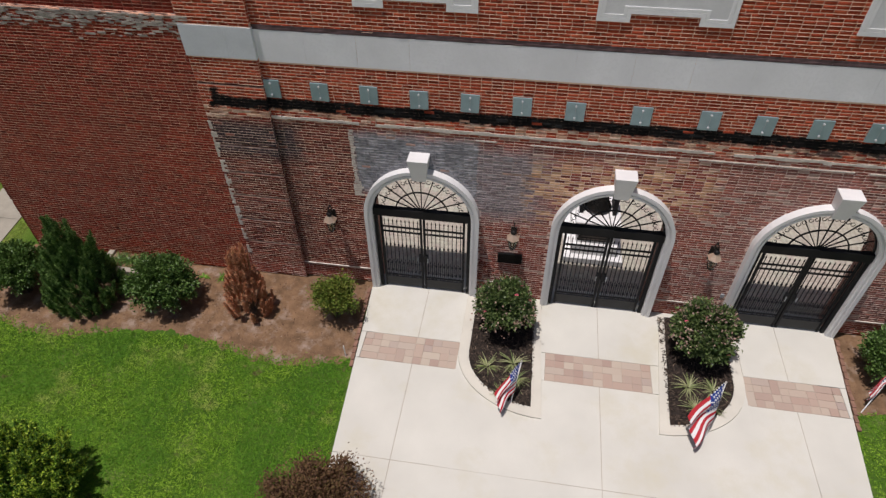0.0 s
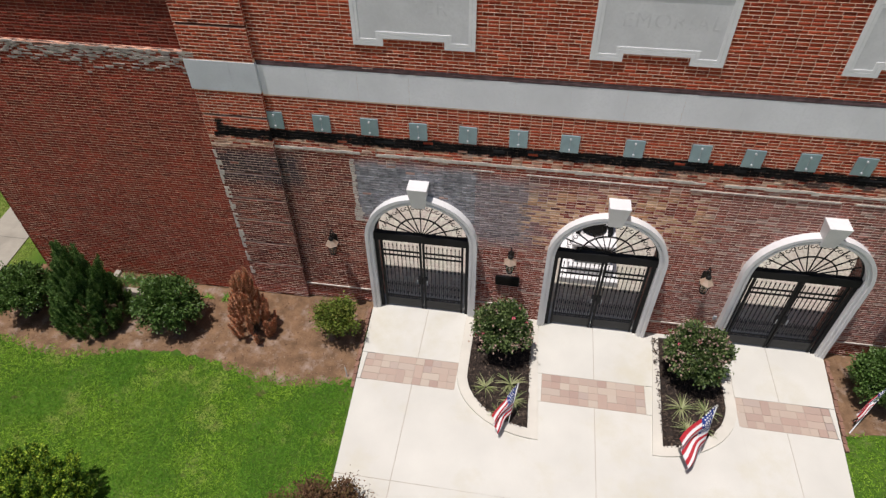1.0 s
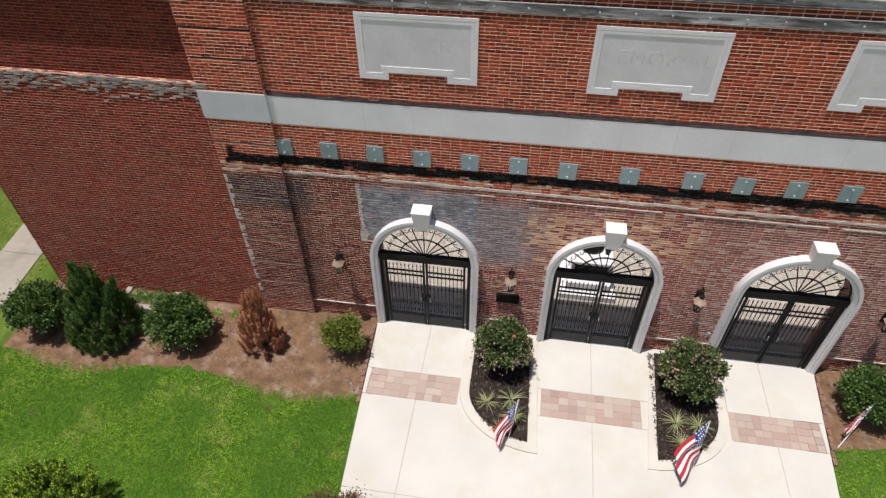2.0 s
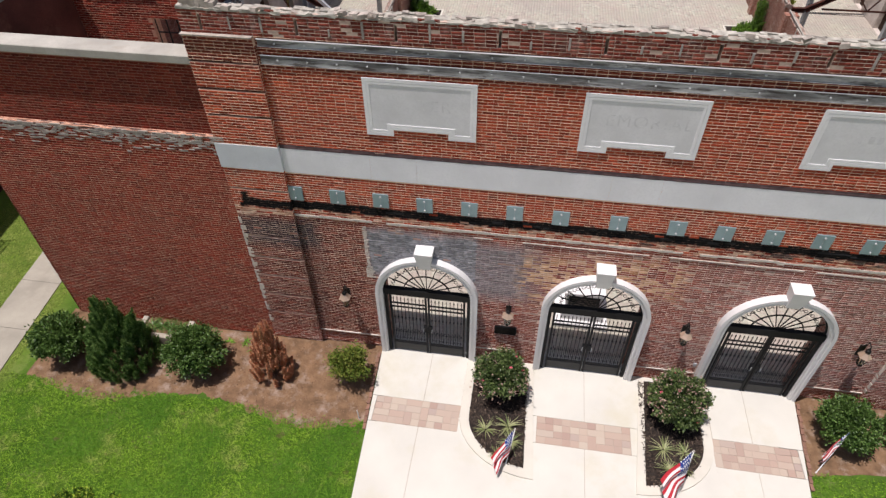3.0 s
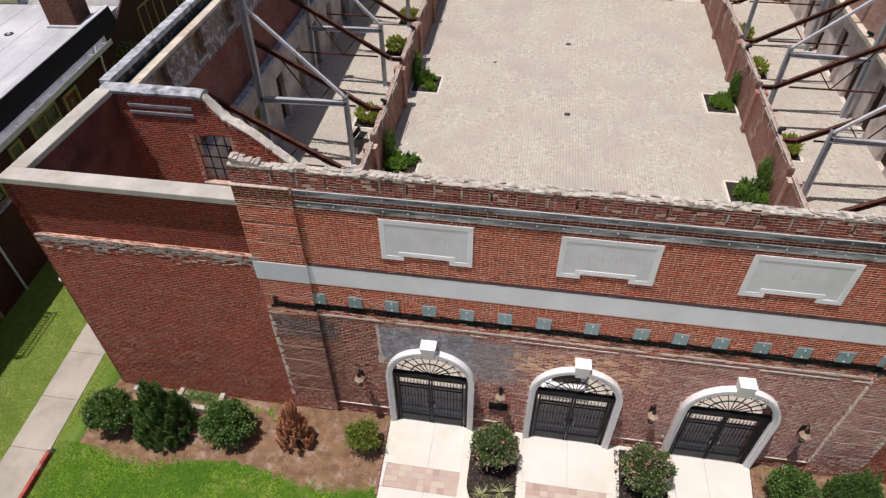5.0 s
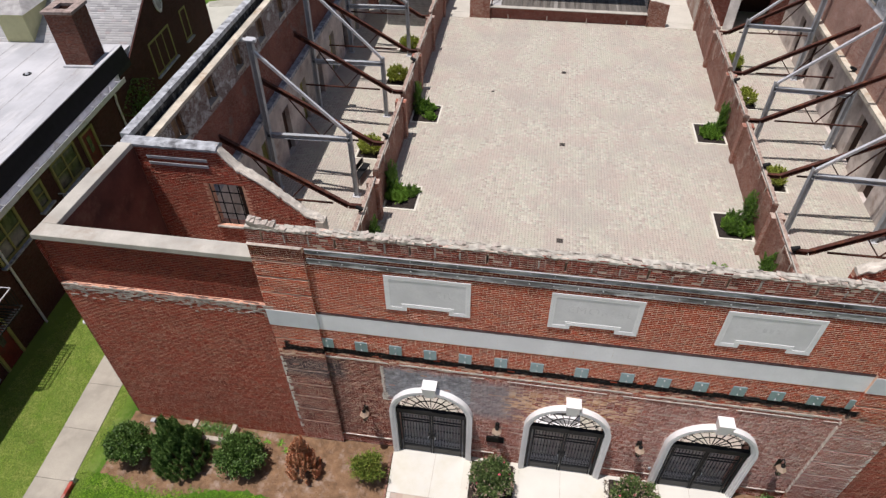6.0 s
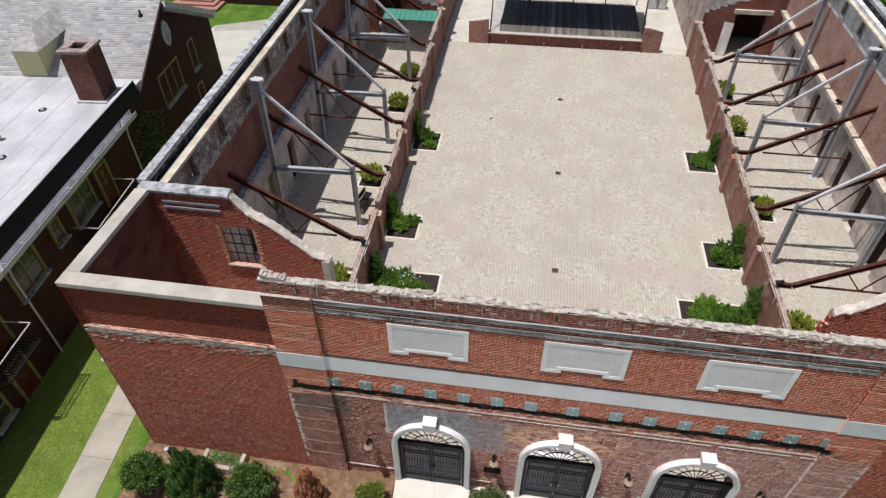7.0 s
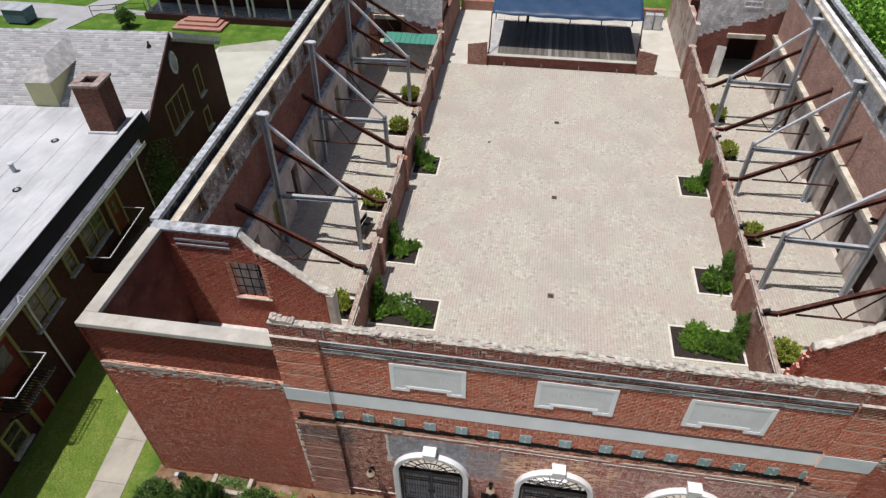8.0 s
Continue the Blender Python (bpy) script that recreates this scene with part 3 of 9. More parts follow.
for p in pockets:
    box(bm, p - 0.028, p + 0.028, -0.026, 0.14, 9.36, 9.43)
    box(bm, p - 0.028, p + 0.028, -0.03, 0.14, 9.74, 9.86)
part("parapet_core", bm, M_MORTAR, wall_front)


def rubble_cap(bm, path, width, z_of, lump=0.05, n_seed=0.0, step=0.13, base=0.16, tilt=0.09, deep=(0.09, 0.2), lost=0.0):
    """A broken masonry top along a path of two points: uneven lumps side by side, split across the width."""
    a, b = Vector(path[0]), Vector(path[1])
    run = (b - a).length
    way = (b - a) / run
    across = Vector((-way.y, way.x, 0))
    r = random.Random(int(n_seed * 100) + 3)
    s = 0.0
    while s < run - 0.02:
        l = min(r.uniform(0.6, 1.5) * step, run - s)
        t = -width / 2
        while t < width / 2 - 0.02:
            d = min(r.uniform(*deep), width / 2 - t)
            if r.random() < lost and (t == -width / 2 or r.random() < 0.3):
                t += d
                continue
            p = a + way * (s + l / 2) + across * (t + d / 2)
            top = z_of(s) + lump * noise.noise(Vector((p.x * 3 + n_seed, p.y * 3, 1))) + r.uniform(-lump, lump) * 0.7
            m = Matrix.LocRotScale(Vector((p.x, p.y, top - base / 2)), Euler((r.uniform(-tilt, tilt), r.uniform(-tilt, tilt), math.atan2(way.y, way.x) + r.uniform(-tilt, tilt) * 1.3)), (l * 1.0, d * 1.0, base))
            made = bmesh.ops.create_cube(bm, size=1.0, matrix=m)
            for v in made["verts"]:
                v.co += Vector((r.uniform(-1, 1), r.uniform(-1, 1), r.uniform(-0.6, 0.6))) * 0.012
            t += d
        s += l
    return bm


def broken_strip(bm, points, width, thick, rough=0.05, wob=0.04, step=0.07, seed=0.0, across=5):
    """A torn masonry edge: one crust along the points (x, y, z), uneven in height and outline."""
    pts = [Vector(p) for p in points]
    line = []
    for a, b in zip(pts, pts[1:]):
        k = max(1, int((b - a).length / step))
        line += [a + (b - a) * i / k for i in range(k)]
    line.append(pts[-1])
    flat = (pts[-1] - pts[0])
    flat.z = 0
    out = Vector((-flat.y, flat.x, 0)).normalized()
    rows_top, rows_low = [], []
    for i, p in enumerate(line):
        q = math.floor(i / 2)
        jag = noise.noise(Vector((q * 0.9, seed, 3))) * wob
        top, low_v = [], []
        for j in range(across + 1):
            t = j / across - 0.5
            h = rough * noise.noise(Vector((p.x * 5 + seed, p.y * 5 + j * 0.8, p.z * 2))) + rough * 0.8 * noise.noise(Vector((q * 1.7, j // 2 * 2.3, seed)))
            edge_drop = thick * 0.45 if j in (0, across) else 0
            off = out * (t * width + (jag if j in (0, across) else 0) * (1 if t > 0 else -1))
            top.append(bm.verts.new(p + off + Vector((0, 0, h - edge_drop))))
            low_v.append(bm.verts.new(p + off * 0.97 + Vector((0, 0, -thick - abs(jag) * 1.2))))
        rows_top.append(top)
        rows_low.append(low_v)
    for i in range(len(line) - 1):
        for j in range(across):
            bm.faces.new((rows_top[i][j], rows_top[i + 1][j], rows_top[i + 1][j + 1], rows_top[i][j + 1]))
        for j in (0, across):
            bm.faces.new((rows_top[i][j], rows_low[i][j], rows_low[i + 1][j], rows_top[i + 1][j]))
    for row_t, row_l in ((rows_top[0], rows_low[0]), (rows_top[-1], rows_low[-1])):
        for j in range(across):
            bm.faces.new((row_t[j], row_t[j + 1], row_l[j + 1], row_l[j]))
    bmesh.ops.recalc_face_normals(bm, faces=bm.faces[:])
    return bm


bm = bmesh.new()
rubble_cap(bm, ((FX0 + 0.02, 0.09, 0), (FX1 - 0.02, 0.09, 0)), 0.25, lambda s: TOP - 0.04 + 0.03 * noise.noise(Vector((s * 1.3, 0, 2))), 0.016, 1.0, 0.2, 0.075, 0.05, (0.07, 0.14), 0.7)
broken_strip(bm, [(FX0 + 0.02, 0.09, TOP - 0.055), (FX1 - 0.02, 0.09, TOP - 0.055)], 0.26, 0.05, 0.035, 0.02, 0.05, 3.3, 6)
M_CAP = simple("pale_mortar_cap", (0.47, 0.445, 0.385), 0.95, vary=0.45, scale=6, fine=24, bump=0.6, dirt=(0.13, 0.11, 0.095))
tagged(part("broken_cap", bm, M_CAP, wall_front), kind="stuff")
bm = bmesh.new()
rc = random.Random(90)
for k in range(70):
    x = rc.uniform(FX0 + 0.1, FX1 - 0.1)
    m = Matrix.LocRotScale((x, rc.choice((0.0, 0.02, 0.05, 0.12, 0.17)), TOP - 0.045 + rc.uniform(-0.05, 0.03)), Euler((rc.uniform(-0.2, 0.2), rc.uniform(-0.2, 0.2), rc.uniform(-0.4, 0.4))), (rc.uniform(0.08, 0.24), rc.uniform(0.07, 0.13), rc.uniform(0.04, 0.09)))
    bmesh.ops.create_cube(bm, size=1.0, matrix=m)
tagged(part("cap_crumbs", bm, M_RUBBLE, wall_front), kind="stuff")
bm = bmesh.new()
rubble_cap(bm, ((FX0 + 0.1, 0.09, 0), (FX0 + 0.8, 0.1, 0)), 0.24, lambda s: TOP + 0.12 - 0.08 * s, 0.07, 4.0, 0.11)
tagged(part("loose_rubble", bm, M_RUBBLE, wall_front), kind="stuff")
# grey mortar scars of the lost cornice brackets
bm = bmesh.new()
k = 0
while -3.0 + k * 0.633 < FX1 - 0.2:
    x = -3.0 + k * 0.633 + rng.uniform(-0.04, 0.04)
    if not any(abs(x - p) < 0.12 for p in pockets):
        z = 9.44 + rng.uniform(0, 0.06)
        box(bm, x - rng.uniform(0.012, 0.028), x + rng.uniform(0.012, 0.03), -0.043, -0.03, z, z + rng.uniform(0.15, 0.34), 0.004)
    k += 1
tagged(part("mortar_scar", bm, simple("grey_mortar_scar", (0.40, 0.365, 0.33), 0.95, vary=0.3, scale=6, bump=0.4), wall_front), kind="stuff")
bm = bmesh.new()
for x0 in (FX0, FX1 - PIL):
    box(bm, x0 - 0.02, x0 + PIL, -0.125, 0.0, 9.345, 9.372, 0.004)
part("pilaster_cap", bm, M_RUBBLE, wall_front)

# limestone band, in slabs
slab_edges = [FX0 - 0.03, FX0 + 0.9, FX0 + PIL + 0.02] + [-0.98 + 1.035 * k for k in range(13)] + [FX1 - PIL, FX1 + 0.03]
M_BAND_END = simple("limestone_band_dull", (0.66, 0.69, 0.71), 0.8, vary=0.12, scale=1.2, fine=20, bump=0.06)
rg_slab = random.Random(4)
for a, b in zip(slab_edges, slab_edges[1:]):
    bm = bmesh.new()
    end = b < FX0 + PIL + 0.1 or b > FX1
    gap = rg_slab.choice((0.0004, 0.0008, 0.0014, 0.0024))
    box(bm, a + gap, b - gap, -0.097 if end else -0.012, 0.0, 6.185 if end else 6.13, 6.835 if end else 6.78, 0.002)
    part("band_slab", bm, M_BAND_END if end else M_BAND, wall_front)
bm = bmesh.new()
box(bm, FX0 + PIL, FX1 - PIL, -0.006, 0.0, 6.783, 6.88)
broken_strip(bm, [(FX0 + PIL, -0.004, 6.832), (FX1 - PIL, -0.004, 6.832)], 0.022, 0.045, 0.035, 0.01, 0.09, 7.0)
part("band_flashing", bm, simple("weathered_flashing", (0.115, 0.075, 0.075), 0.9, vary=0.5, scale=5, bump=0.4), wall_front)

# scar of the lost canopy: tar and pale bedding mortar
bm = bmesh.new()
x = FX0 + 0.35
rg = random.Random(8)
while x < FX1 - 0.9:
    l = rg.uniform(0.15, 0.5)
    zc = 5.2 + 0.04 * noise.noise(Vector((x * 0.8, 2, 0)))
    if rg.random() < 0.55:
        low_z = zc + rg.uniform(-0.1, 0.06)
        box(bm, x, min(x + l * rg.uniform(0.4, 1.0), FX1 - 0.9), -0.007 - rg.uniform(0, 0.01), 0.0, low_z, low_z + rg.uniform(0.02, 0.07))
    x += l
tagged(part("canopy_tar", bm, M_TAR, wall_front), kind="stuff")
bm = bmesh.new()
x = FX0 + 0.15
while x < FX1 - 0.6:
    l = rg.uniform(0.1, 0.45)
    if rg.random() > 0.1:
        zc = 4.86 - 0.012 * (x - FX0) / 3 + 0.012 * noise.noise(Vector((x * 1.7, 9, 0)))
        box(bm, x, x + l + 0.02, -0.01 - rg.uniform(0, 0.006), 0.0, zc - rg.uniform(0.02, 0.05), zc + rg.uniform(0.02, 0.045))
    x += l
x = 2.4
while x < 12.8:
    l = rg.uniform(0.2, 0.7)
    if rg.random() > 0.25:
        zc = 4.66 - 0.02 * (x - 2.4) / 5
        box(bm, x, x + l, -0.016, 0.0, zc - 0.014, zc + rg.uniform(0.004, 0.02))
    x += l
tagged(part("canopy_bedding", bm, M_CHALK, wall_front), kind="stuff")
# pale mortar left on the corner and beside the gateway
bm = bmesh.new()
for k in range(58):
    z = 0.7 + k * COURSE
    if rg.random() > 0.2:
        xw = FX0 - 0.01
        box(bm, xw - rg.uniform(0.0, 0.02), xw + rg.uniform(0.03, 0.13), -0.094, -0.05, z, z + COURSE * rg.uniform(0.7, 1.0))
for k in range(26):
    z = 2.9 + k * COURSE
    wide = 0.10 if k < 6 else 0.0
    box(bm, -0.30 - rg.uniform(0.0, 0.04) - wide * 0.3, -0.25 + rg.uniform(0, 0.05) + wide * rg.uniform(0.2, 1), -0.008, 0.0, z, z + COURSE * rg.uniform(0.6, 0.95))
for k in range(62):
    z = 0.5 + k * COURSE
    if rg.random() > 0.12:
        xw = FX1 - PIL
        box(bm, xw - rg.uniform(0.012, 0.02), xw + 0.004, -0.087, 0.0, z, z + COURSE * rg.uniform(0.9, 1.02))
    if rg.random() > 0.45:
        box(bm, FX1 - rg.uniform(0.03, 0.12), FX1 + 0.012, -0.094, -0.05, z, z + COURSE * rg.uniform(0.7, 1.0))
tagged(part("mortar_streak", bm, M_CHALK, wall_front), kind="stuff")
# low plinth course
bm = bmesh.new()
for a, b in zip([FX0 + PIL] + [c + R_OUT + 0.02 for c in GATES], [c - R_OUT - 0.02 for c in GATES] + [FX1 - PIL]):
    x = a
    while x < b - 0.05:
        l = min(rg.uniform(0.3, 1.1), b - x)
        if rg.random() > 0.15:
            box(bm, x, x + l, -0.032, 0.0, 0.47, 0.5, 0.004)
        x += l
part("plinth_ledge", bm, M_CHALK, wall_front)

# steel channels along the cornice line
n = Nodes("streaked_zinc", 0.6, 0.1)
zc = n.mix(n.ramp(n.noise(1.4, 5, 0.65, stretch=(0.5, 1, 3)), [(0.38, 0.0), (0.6, 1.0)]), (0.17, 0.165, 0.165), (0.52, 0.525, 0.53))
zc = n.mix(n.ramp(n.noise(5, 5, 0.7, stretch=(0.3, 1, 2)), [(0.50, 0.0), (0.62, 0.85)]), zc, (0.07, 0.055, 0.05))
M_CHANNEL = n.done(zc)
bm = bmesh.new()
for z0, z1, d in ((9.16, 9.31, 0.055), (8.79, 8.97, 0.03)):
    a, b = FX0 + PIL + 0.05, FX1 - PIL - 0.05
    box(bm, a, b, -0.018, -0.008, z0, z1)
    box(bm, a, b, -d * 0.8, -0.012, z0, z0 + 0.01)
chan = part("cornice_channel", bm, M_CHANNEL, wall_front, "galvanised steel channels bolted along the cornice line")
for z1, d in ((9.31, 0.055), (8.97, 0.03)):
    bm = bmesh.new()
    box(bm, FX0 + PIL + 0.05, FX1 - PIL - 0.05, -d, -0.008, z1 + 0.002, z1 + 0.016, 0.003)
    part("top_flange", bm, M_GALV, chan, "bright galvanised flange")
bm = bmesh.new()
for k in range(24):
    x = FX0 + PIL + 0.4 + k * 0.6
    for z in (9.235, 8.89):
        rod(bm, (x, -0.012, z), (x, -0.045, z), 0.018, 6)
tagged(part("channel_bolts", bm, M_GALV, chan), kind="stuff")

# ---- flank wings: a walled block on each side of the front ----
WING_D, WING_X = 4.6, -9.72
COPE = 8.88
stepped = ((-6.5, 8.86), (-6.2, 8.42), (-5.93, 8.08), (-5.55, 7.85), (-5.2, 7.62), (-4.9, 7.35), (-4.58, 7.06), (-4.2, 6.7), (-3.88, 6.4), (-3.5, 6.28), (-3.3, 6.1))


def mirror(x, side):
    return x if side < 0 else FX0 + FX1 - x


for side in (-1, 1):
    wing = thing("wall_wing_left" if side < 0 else "wall_wing_right", "plain red brick wing walls with a pale coping", "wall", kind="structure")
    X = lambda v: mirror(v, side)
    bm = bmesh.new()
    a, b = sorted((X(WING_X), X(FX0 + 0.02)))
    box(bm, a, b, -0.08, 0.24, 0, 6.98)
    part("wing_front_core", bm, M_MORTAR_FLANK, wing)
    bm = bmesh.new()
    box(bm, a, b, 0.03, 0.40, 6.98, 8.70)
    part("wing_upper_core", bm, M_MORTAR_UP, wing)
    rows = lay_bricks(a, b, 0.0, 6.98, lambda u, w, h: w > 6.93 + 0.05 * noise.noise(Vector((u * 4, 0, 7))), seed=41 + side)
    rows = jitter(rows, 71 + side)
    brick_face(wing, rows, (0, -0.08, 0), (1, 0, 0), (0, -1, 0), M_BRICK_FLANK, near=(lambda u, w: -8.2 < u < -6.0 and 1.6 < w < 3.7) if side < 0 else None)
    rows = jitter(lay_bricks(a, b, 6.98, 8.66, seed=43 + side), 73 + side)
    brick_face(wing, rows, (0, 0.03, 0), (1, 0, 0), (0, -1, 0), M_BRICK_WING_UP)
    # torn cornice line: pale crumbs and empty beam pockets
    bm = bmesh.new()
    r = random.Random(17 + side)
    for k in range(360):
        x = r.uniform(a, b)
        z = 6.96 - abs(r.gauss(0, 0.19))
        box(bm, x, x + r.uniform(0.05, 0.26), -0.088 - r.uniform(0, 0.008), -0.06, z, z + r.uniform(0.012, 0.045))
    tagged(part("cornice_crumbs", bm, M_RUBBLE, wing), kind="stuff")
    bm = bmesh.new()
    broken_strip(bm, [(a, -0.03, 6.98), (b, -0.03, 6.98)], 0.11, 0.05, 0.03, 0.015, 0.1, 9.0)
    part("cornice_break", bm, simple("brick_rubble", (0.14, 0.08, 0.065), 0.95, vary=0.5, scale=7, dirt=(0.42, 0.39, 0.37)), wing)
    # outer side wall and its coping
    bm = bmesh.new()
    a2, b2 = sorted((X(WING_X), X(WING_X + 0.36)))
    box(bm, a2, b2, 0.24, WING_D, 0, 6.98)
    box(bm, a2, b2, 0.40, WING_D, 6.98, 8.70)
    part("wing_side_wall", bm, M_WALL_PAINT, wing)
    side_rows = lay_bricks(-0.1, WING_D + 0.4, 0.0, 8.66, seed=51 + side)
    brick_face(wing, side_rows, (X(WING_X), 0, 0), (0, 1, 0), (side, 0, 0), M_BRICK_FLANK)
    for (cx0, cx1, cy0, cy1) in ((X(WING_X - 0.06), X(FX0 - 0.0), -0.09, 0.42), (X(WING_X - 0.06), X(WING_X + 0.42), 0.424, WING_D - 0.1)):
        bm = bmesh.new()
        c0, c1 = sorted((cx0, cx1))
        box(bm, c0, c1, cy0, cy1, 8.70, COPE, 0.015)
        part("coping", bm, M_COPING, wing, "pale cast concrete coping")
    bm = bmesh.new()
    a3, b3 = sorted((X(WING_X + 0.36), X(FX0)))
    box(bm, a3, b3, 0.40, WING_D, 3.6, 3.7)
    part("wing_floor", bm, M_PLASTER, wing)
    bm = bmesh.new()
    box(bm, *sorted((X(WING_X + 0.36), X(FX0))), 0.40, 0.41, 3.7, 8.7)
    part("wing_front_lining", bm, M_WALL_IN, wing)

    # back wall of the wing, its gable broken down towards the court
    back = thing("wall_gable_left" if side < 0 else "wall_gable_right", "broken brick gable wall stepping down to the court", "wall", kind="structure")
    win = (-7.18, -5.85, 5.55, 7.42)
    bm = bmesh.new()
    cols = [(WING_X, 8.72), (win[0], 8.72), (stepped[0][0], 8.72)] + [(x, z - 0.12) for x, z in stepped[1:]]
    for (xa, za), (xb, zb) in zip(cols, cols[1:]):
        pieces = []
        if win[0] <= (xa + xb) / 2 <= win[1]:
            pieces = [(0, win[2]), (win[3], None)]
            if xb > win[1]:
                pieces = None
        else:
            pieces = [(0, None)]
        for p in pieces or []:
            lo, hi = p
            prism(bm, [(X(xa), lo), (X(xb), lo), (X(xb), zb if hi is None else hi), (X(xa), za if hi is None else hi)], WING_D, WING_D + 0.36)
        if pieces is None:
            zw = za + (zb - za) * (win[1] - xa) / (xb - xa)
            for lo, ha, hb, p0, p1 in ((0, win[2], win[2], xa, win[1]), (win[3], za, zw, xa, win[1]), (0, zw, zb, win[1], xb)):
                prism(bm, [(X(p0), lo), (X(p1), lo), (X(p1), hb), (X(p0), ha)], WING_D, WING_D + 0.36)
    part("gable_core", bm, M_MORTAR_FLANK, back)

    def gable_skip(u, w, half):
        x = mirror(u, side)
        if win[0] - 0.02 < x < win[1] + 0.02 and win[2] < w < win[3]:
            return True
        for (xa, za), (xb, zb) in zip(stepped, stepped[1:]):
            if xa <= x <= xb:
                return w > za + (zb - za) * (x - xa) / (xb - xa) - 0.12
        return w > 8.7

    u0, u1 = sorted((X(WING_X + 0.36), X(stepped[-1][0])))
    rows = lay_bricks(u0, u1, 3.7, 8.72, gable_skip, seed=61 + side)
    brick_face(back, rows, (0, WING_D, 0), (1, 0, 0), (0, -1, 0), M_BRICK_FLANK)
    bm = bmesh.new()
    broken_strip(bm, [(X(x), WING_D + 0.17, z + 0.02) for x, z in stepped], 0.38, 0.13, 0.05, 0.05, 0.07, 5.0 + side)
    part("broken_edge", bm, M_RUBBLE_PALE, back)
    bm = bmesh.new()
    p0, p1 = sorted((X(-3.56), X(-3.26)))
    if side < 0:
        box(bm, p0, p1, WING_D - 0.03, WING_D + 0.39, 0.0, 6.12, 0.02)
        part("end_pier", bm, M_RUBBLE_PALE, back)
    else:
        rs_ = random.Random(77)
        for q, zt in enumerate((5.9, 5.5, 5.0, 4.4, 3.9, 3.3, 2.7)):
            xa = X(-3.4) - q * 0.11
            for yq in range(3):
                box(bm, xa - 0.11, xa, WING_D + 0.12 * yq, WING_D + 0.12 * (yq + 1), 0.0, zt + rs_.uniform(-0.22, 0.18), 0.012)
        tagged(part("broken_stub", bm, M_BRICK_RAW, back), kind="stuff")
    bm = bmesh.new()
    broken_strip(bm, [(X(WING_X - 0.03), WING_D + 0.18, COPE), (X(stepped[0][0] + 0.05), WING_D + 0.18, COPE)], 0.5, 0.16, 0.02, 0.015, 0.12, 2.5)
    part("gable_coping", bm, M_COPING_GREY, back)
    # steel channel bolted to the gable, and the barred window
    bm = bmesh.new()
    c0, c1 = sorted((X(-9.0), X(-6.9)))
    for z0 in (8.02, 8.27):
        box(bm, c0, c1, WING_D - 0.04, WING_D - 0.008, z0 + 0.1, z0 + 0.12)
        box(bm, c0, c1, WING_D - 0.022, WING_D - 0.008, z0, z0 + 0.12)
    part("gable_channel", bm, M_GALV, back)
    window = thing("window_1" if side < 0 else "window_2", "glassless barred iron window in the brick gable", "window", kind="structure")
    bm = bmesh.new()
    w0, w1 = sorted((X(win[0]), X(win[1])))
    yb = WING_D + 0.13
    for k in range(5):
        x = w0 + (w1 - w0) * k / 4
        bar(bm, (x, yb, win[2]), (x, yb, win[3]), 0.03, 0.03, (0, 1, 0))
    for k in range(5):
        z = win[2] + (win[3] - win[2]) * k / 4
        bar(bm, (w0, yb, z), (w1, yb, z), 0.03, 0.03)
    part("window_bars", bm, M_IRON, window)
    bm = bmesh.new()
    box(bm, w0 - 0.08, w1 + 0.08, WING_D - 0.07, WING_D + 0.3, win[2] - 0.08, win[2] - 0.004, 0.01)
    part("window_sill", bm, M_RUBBLE, window)

# ---- court and aisles behind the front ----
Y_END = 37.2


def aisle_x(x, y, side):
    """The long walls splay slightly outwards from the front."""
    v = x - 0.022 * (y - 10)
    return v if side < 0 else 2 * XC - v - 0.12 * min(1.0, max(0.0, (-x - 3.9) / 5.0))


floor_court = thing("floor_court", "paved court of small square concrete pavers", "floor", kind="structure")
bm = bmesh.new()
prism(bm, [(-9.5, 0.43), (20.54, 0.43), (21.25, 38.0), (21.25, 49.0), (-10.2, 49.0), (-10.2, 38.0)], -0.3, -0.005)
for v in bm.verts:
    v.co = Vector((v.co.x, v.co.z, v.co.y))
bmesh.ops.recalc_face_normals(bm, faces=bm.faces[:])
part("paver_bed", bm, simple("sand_joint", (0.475, 0.445, 0.365), 0.95), floor_court)

n = Nodes("court_paver", 0.9)
pick = n.chance()
pcol = n.ramp(pick, [(0.0, (0.31, 0.285, 0.245)), (0.2, (0.435, 0.415, 0.34)), (0.4, (0.44, 0.385, 0.335)), (0.6, (0.395, 0.405, 0.335)), (0.8, (0.515, 0.50, 0.415)), (1.0, (0.375, 0.32, 0.28))])
zone = n.noise(0.45, 4, 0.6)
pcol = n.mix(n.math("MULTIPLY", n.ramp(zone, [(0.46, 0.0), (0.58, 1.0)]), 0.65), pcol, (0.415, 0.345, 0.298))
pcol = n.mix(n.math("MULTIPLY", n.ramp(n.noise(0.8, 5, 0.65, stretch=(1, 0.5, 1)), [(0.5, 0.0), (0.62, 1.0)]), 0.6), pcol, (0.42, 0.42, 0.335))
pcol = n.mix(n.math("MULTIPLY", n.ramp(n.noise(0.23, 5, 0.65), [(0.48, 0.0), (0.64, 1.0)]), 0.55), pcol, (0.34, 0.315, 0.28))
fine = n.noise(70, 3)
n.bump(fine, 0.3, 0.004)
M_PAVER = n.done(n.mix(n.math("MULTIPLY", fine, 0.25), pcol, (0.55, 0.5, 0.44)))


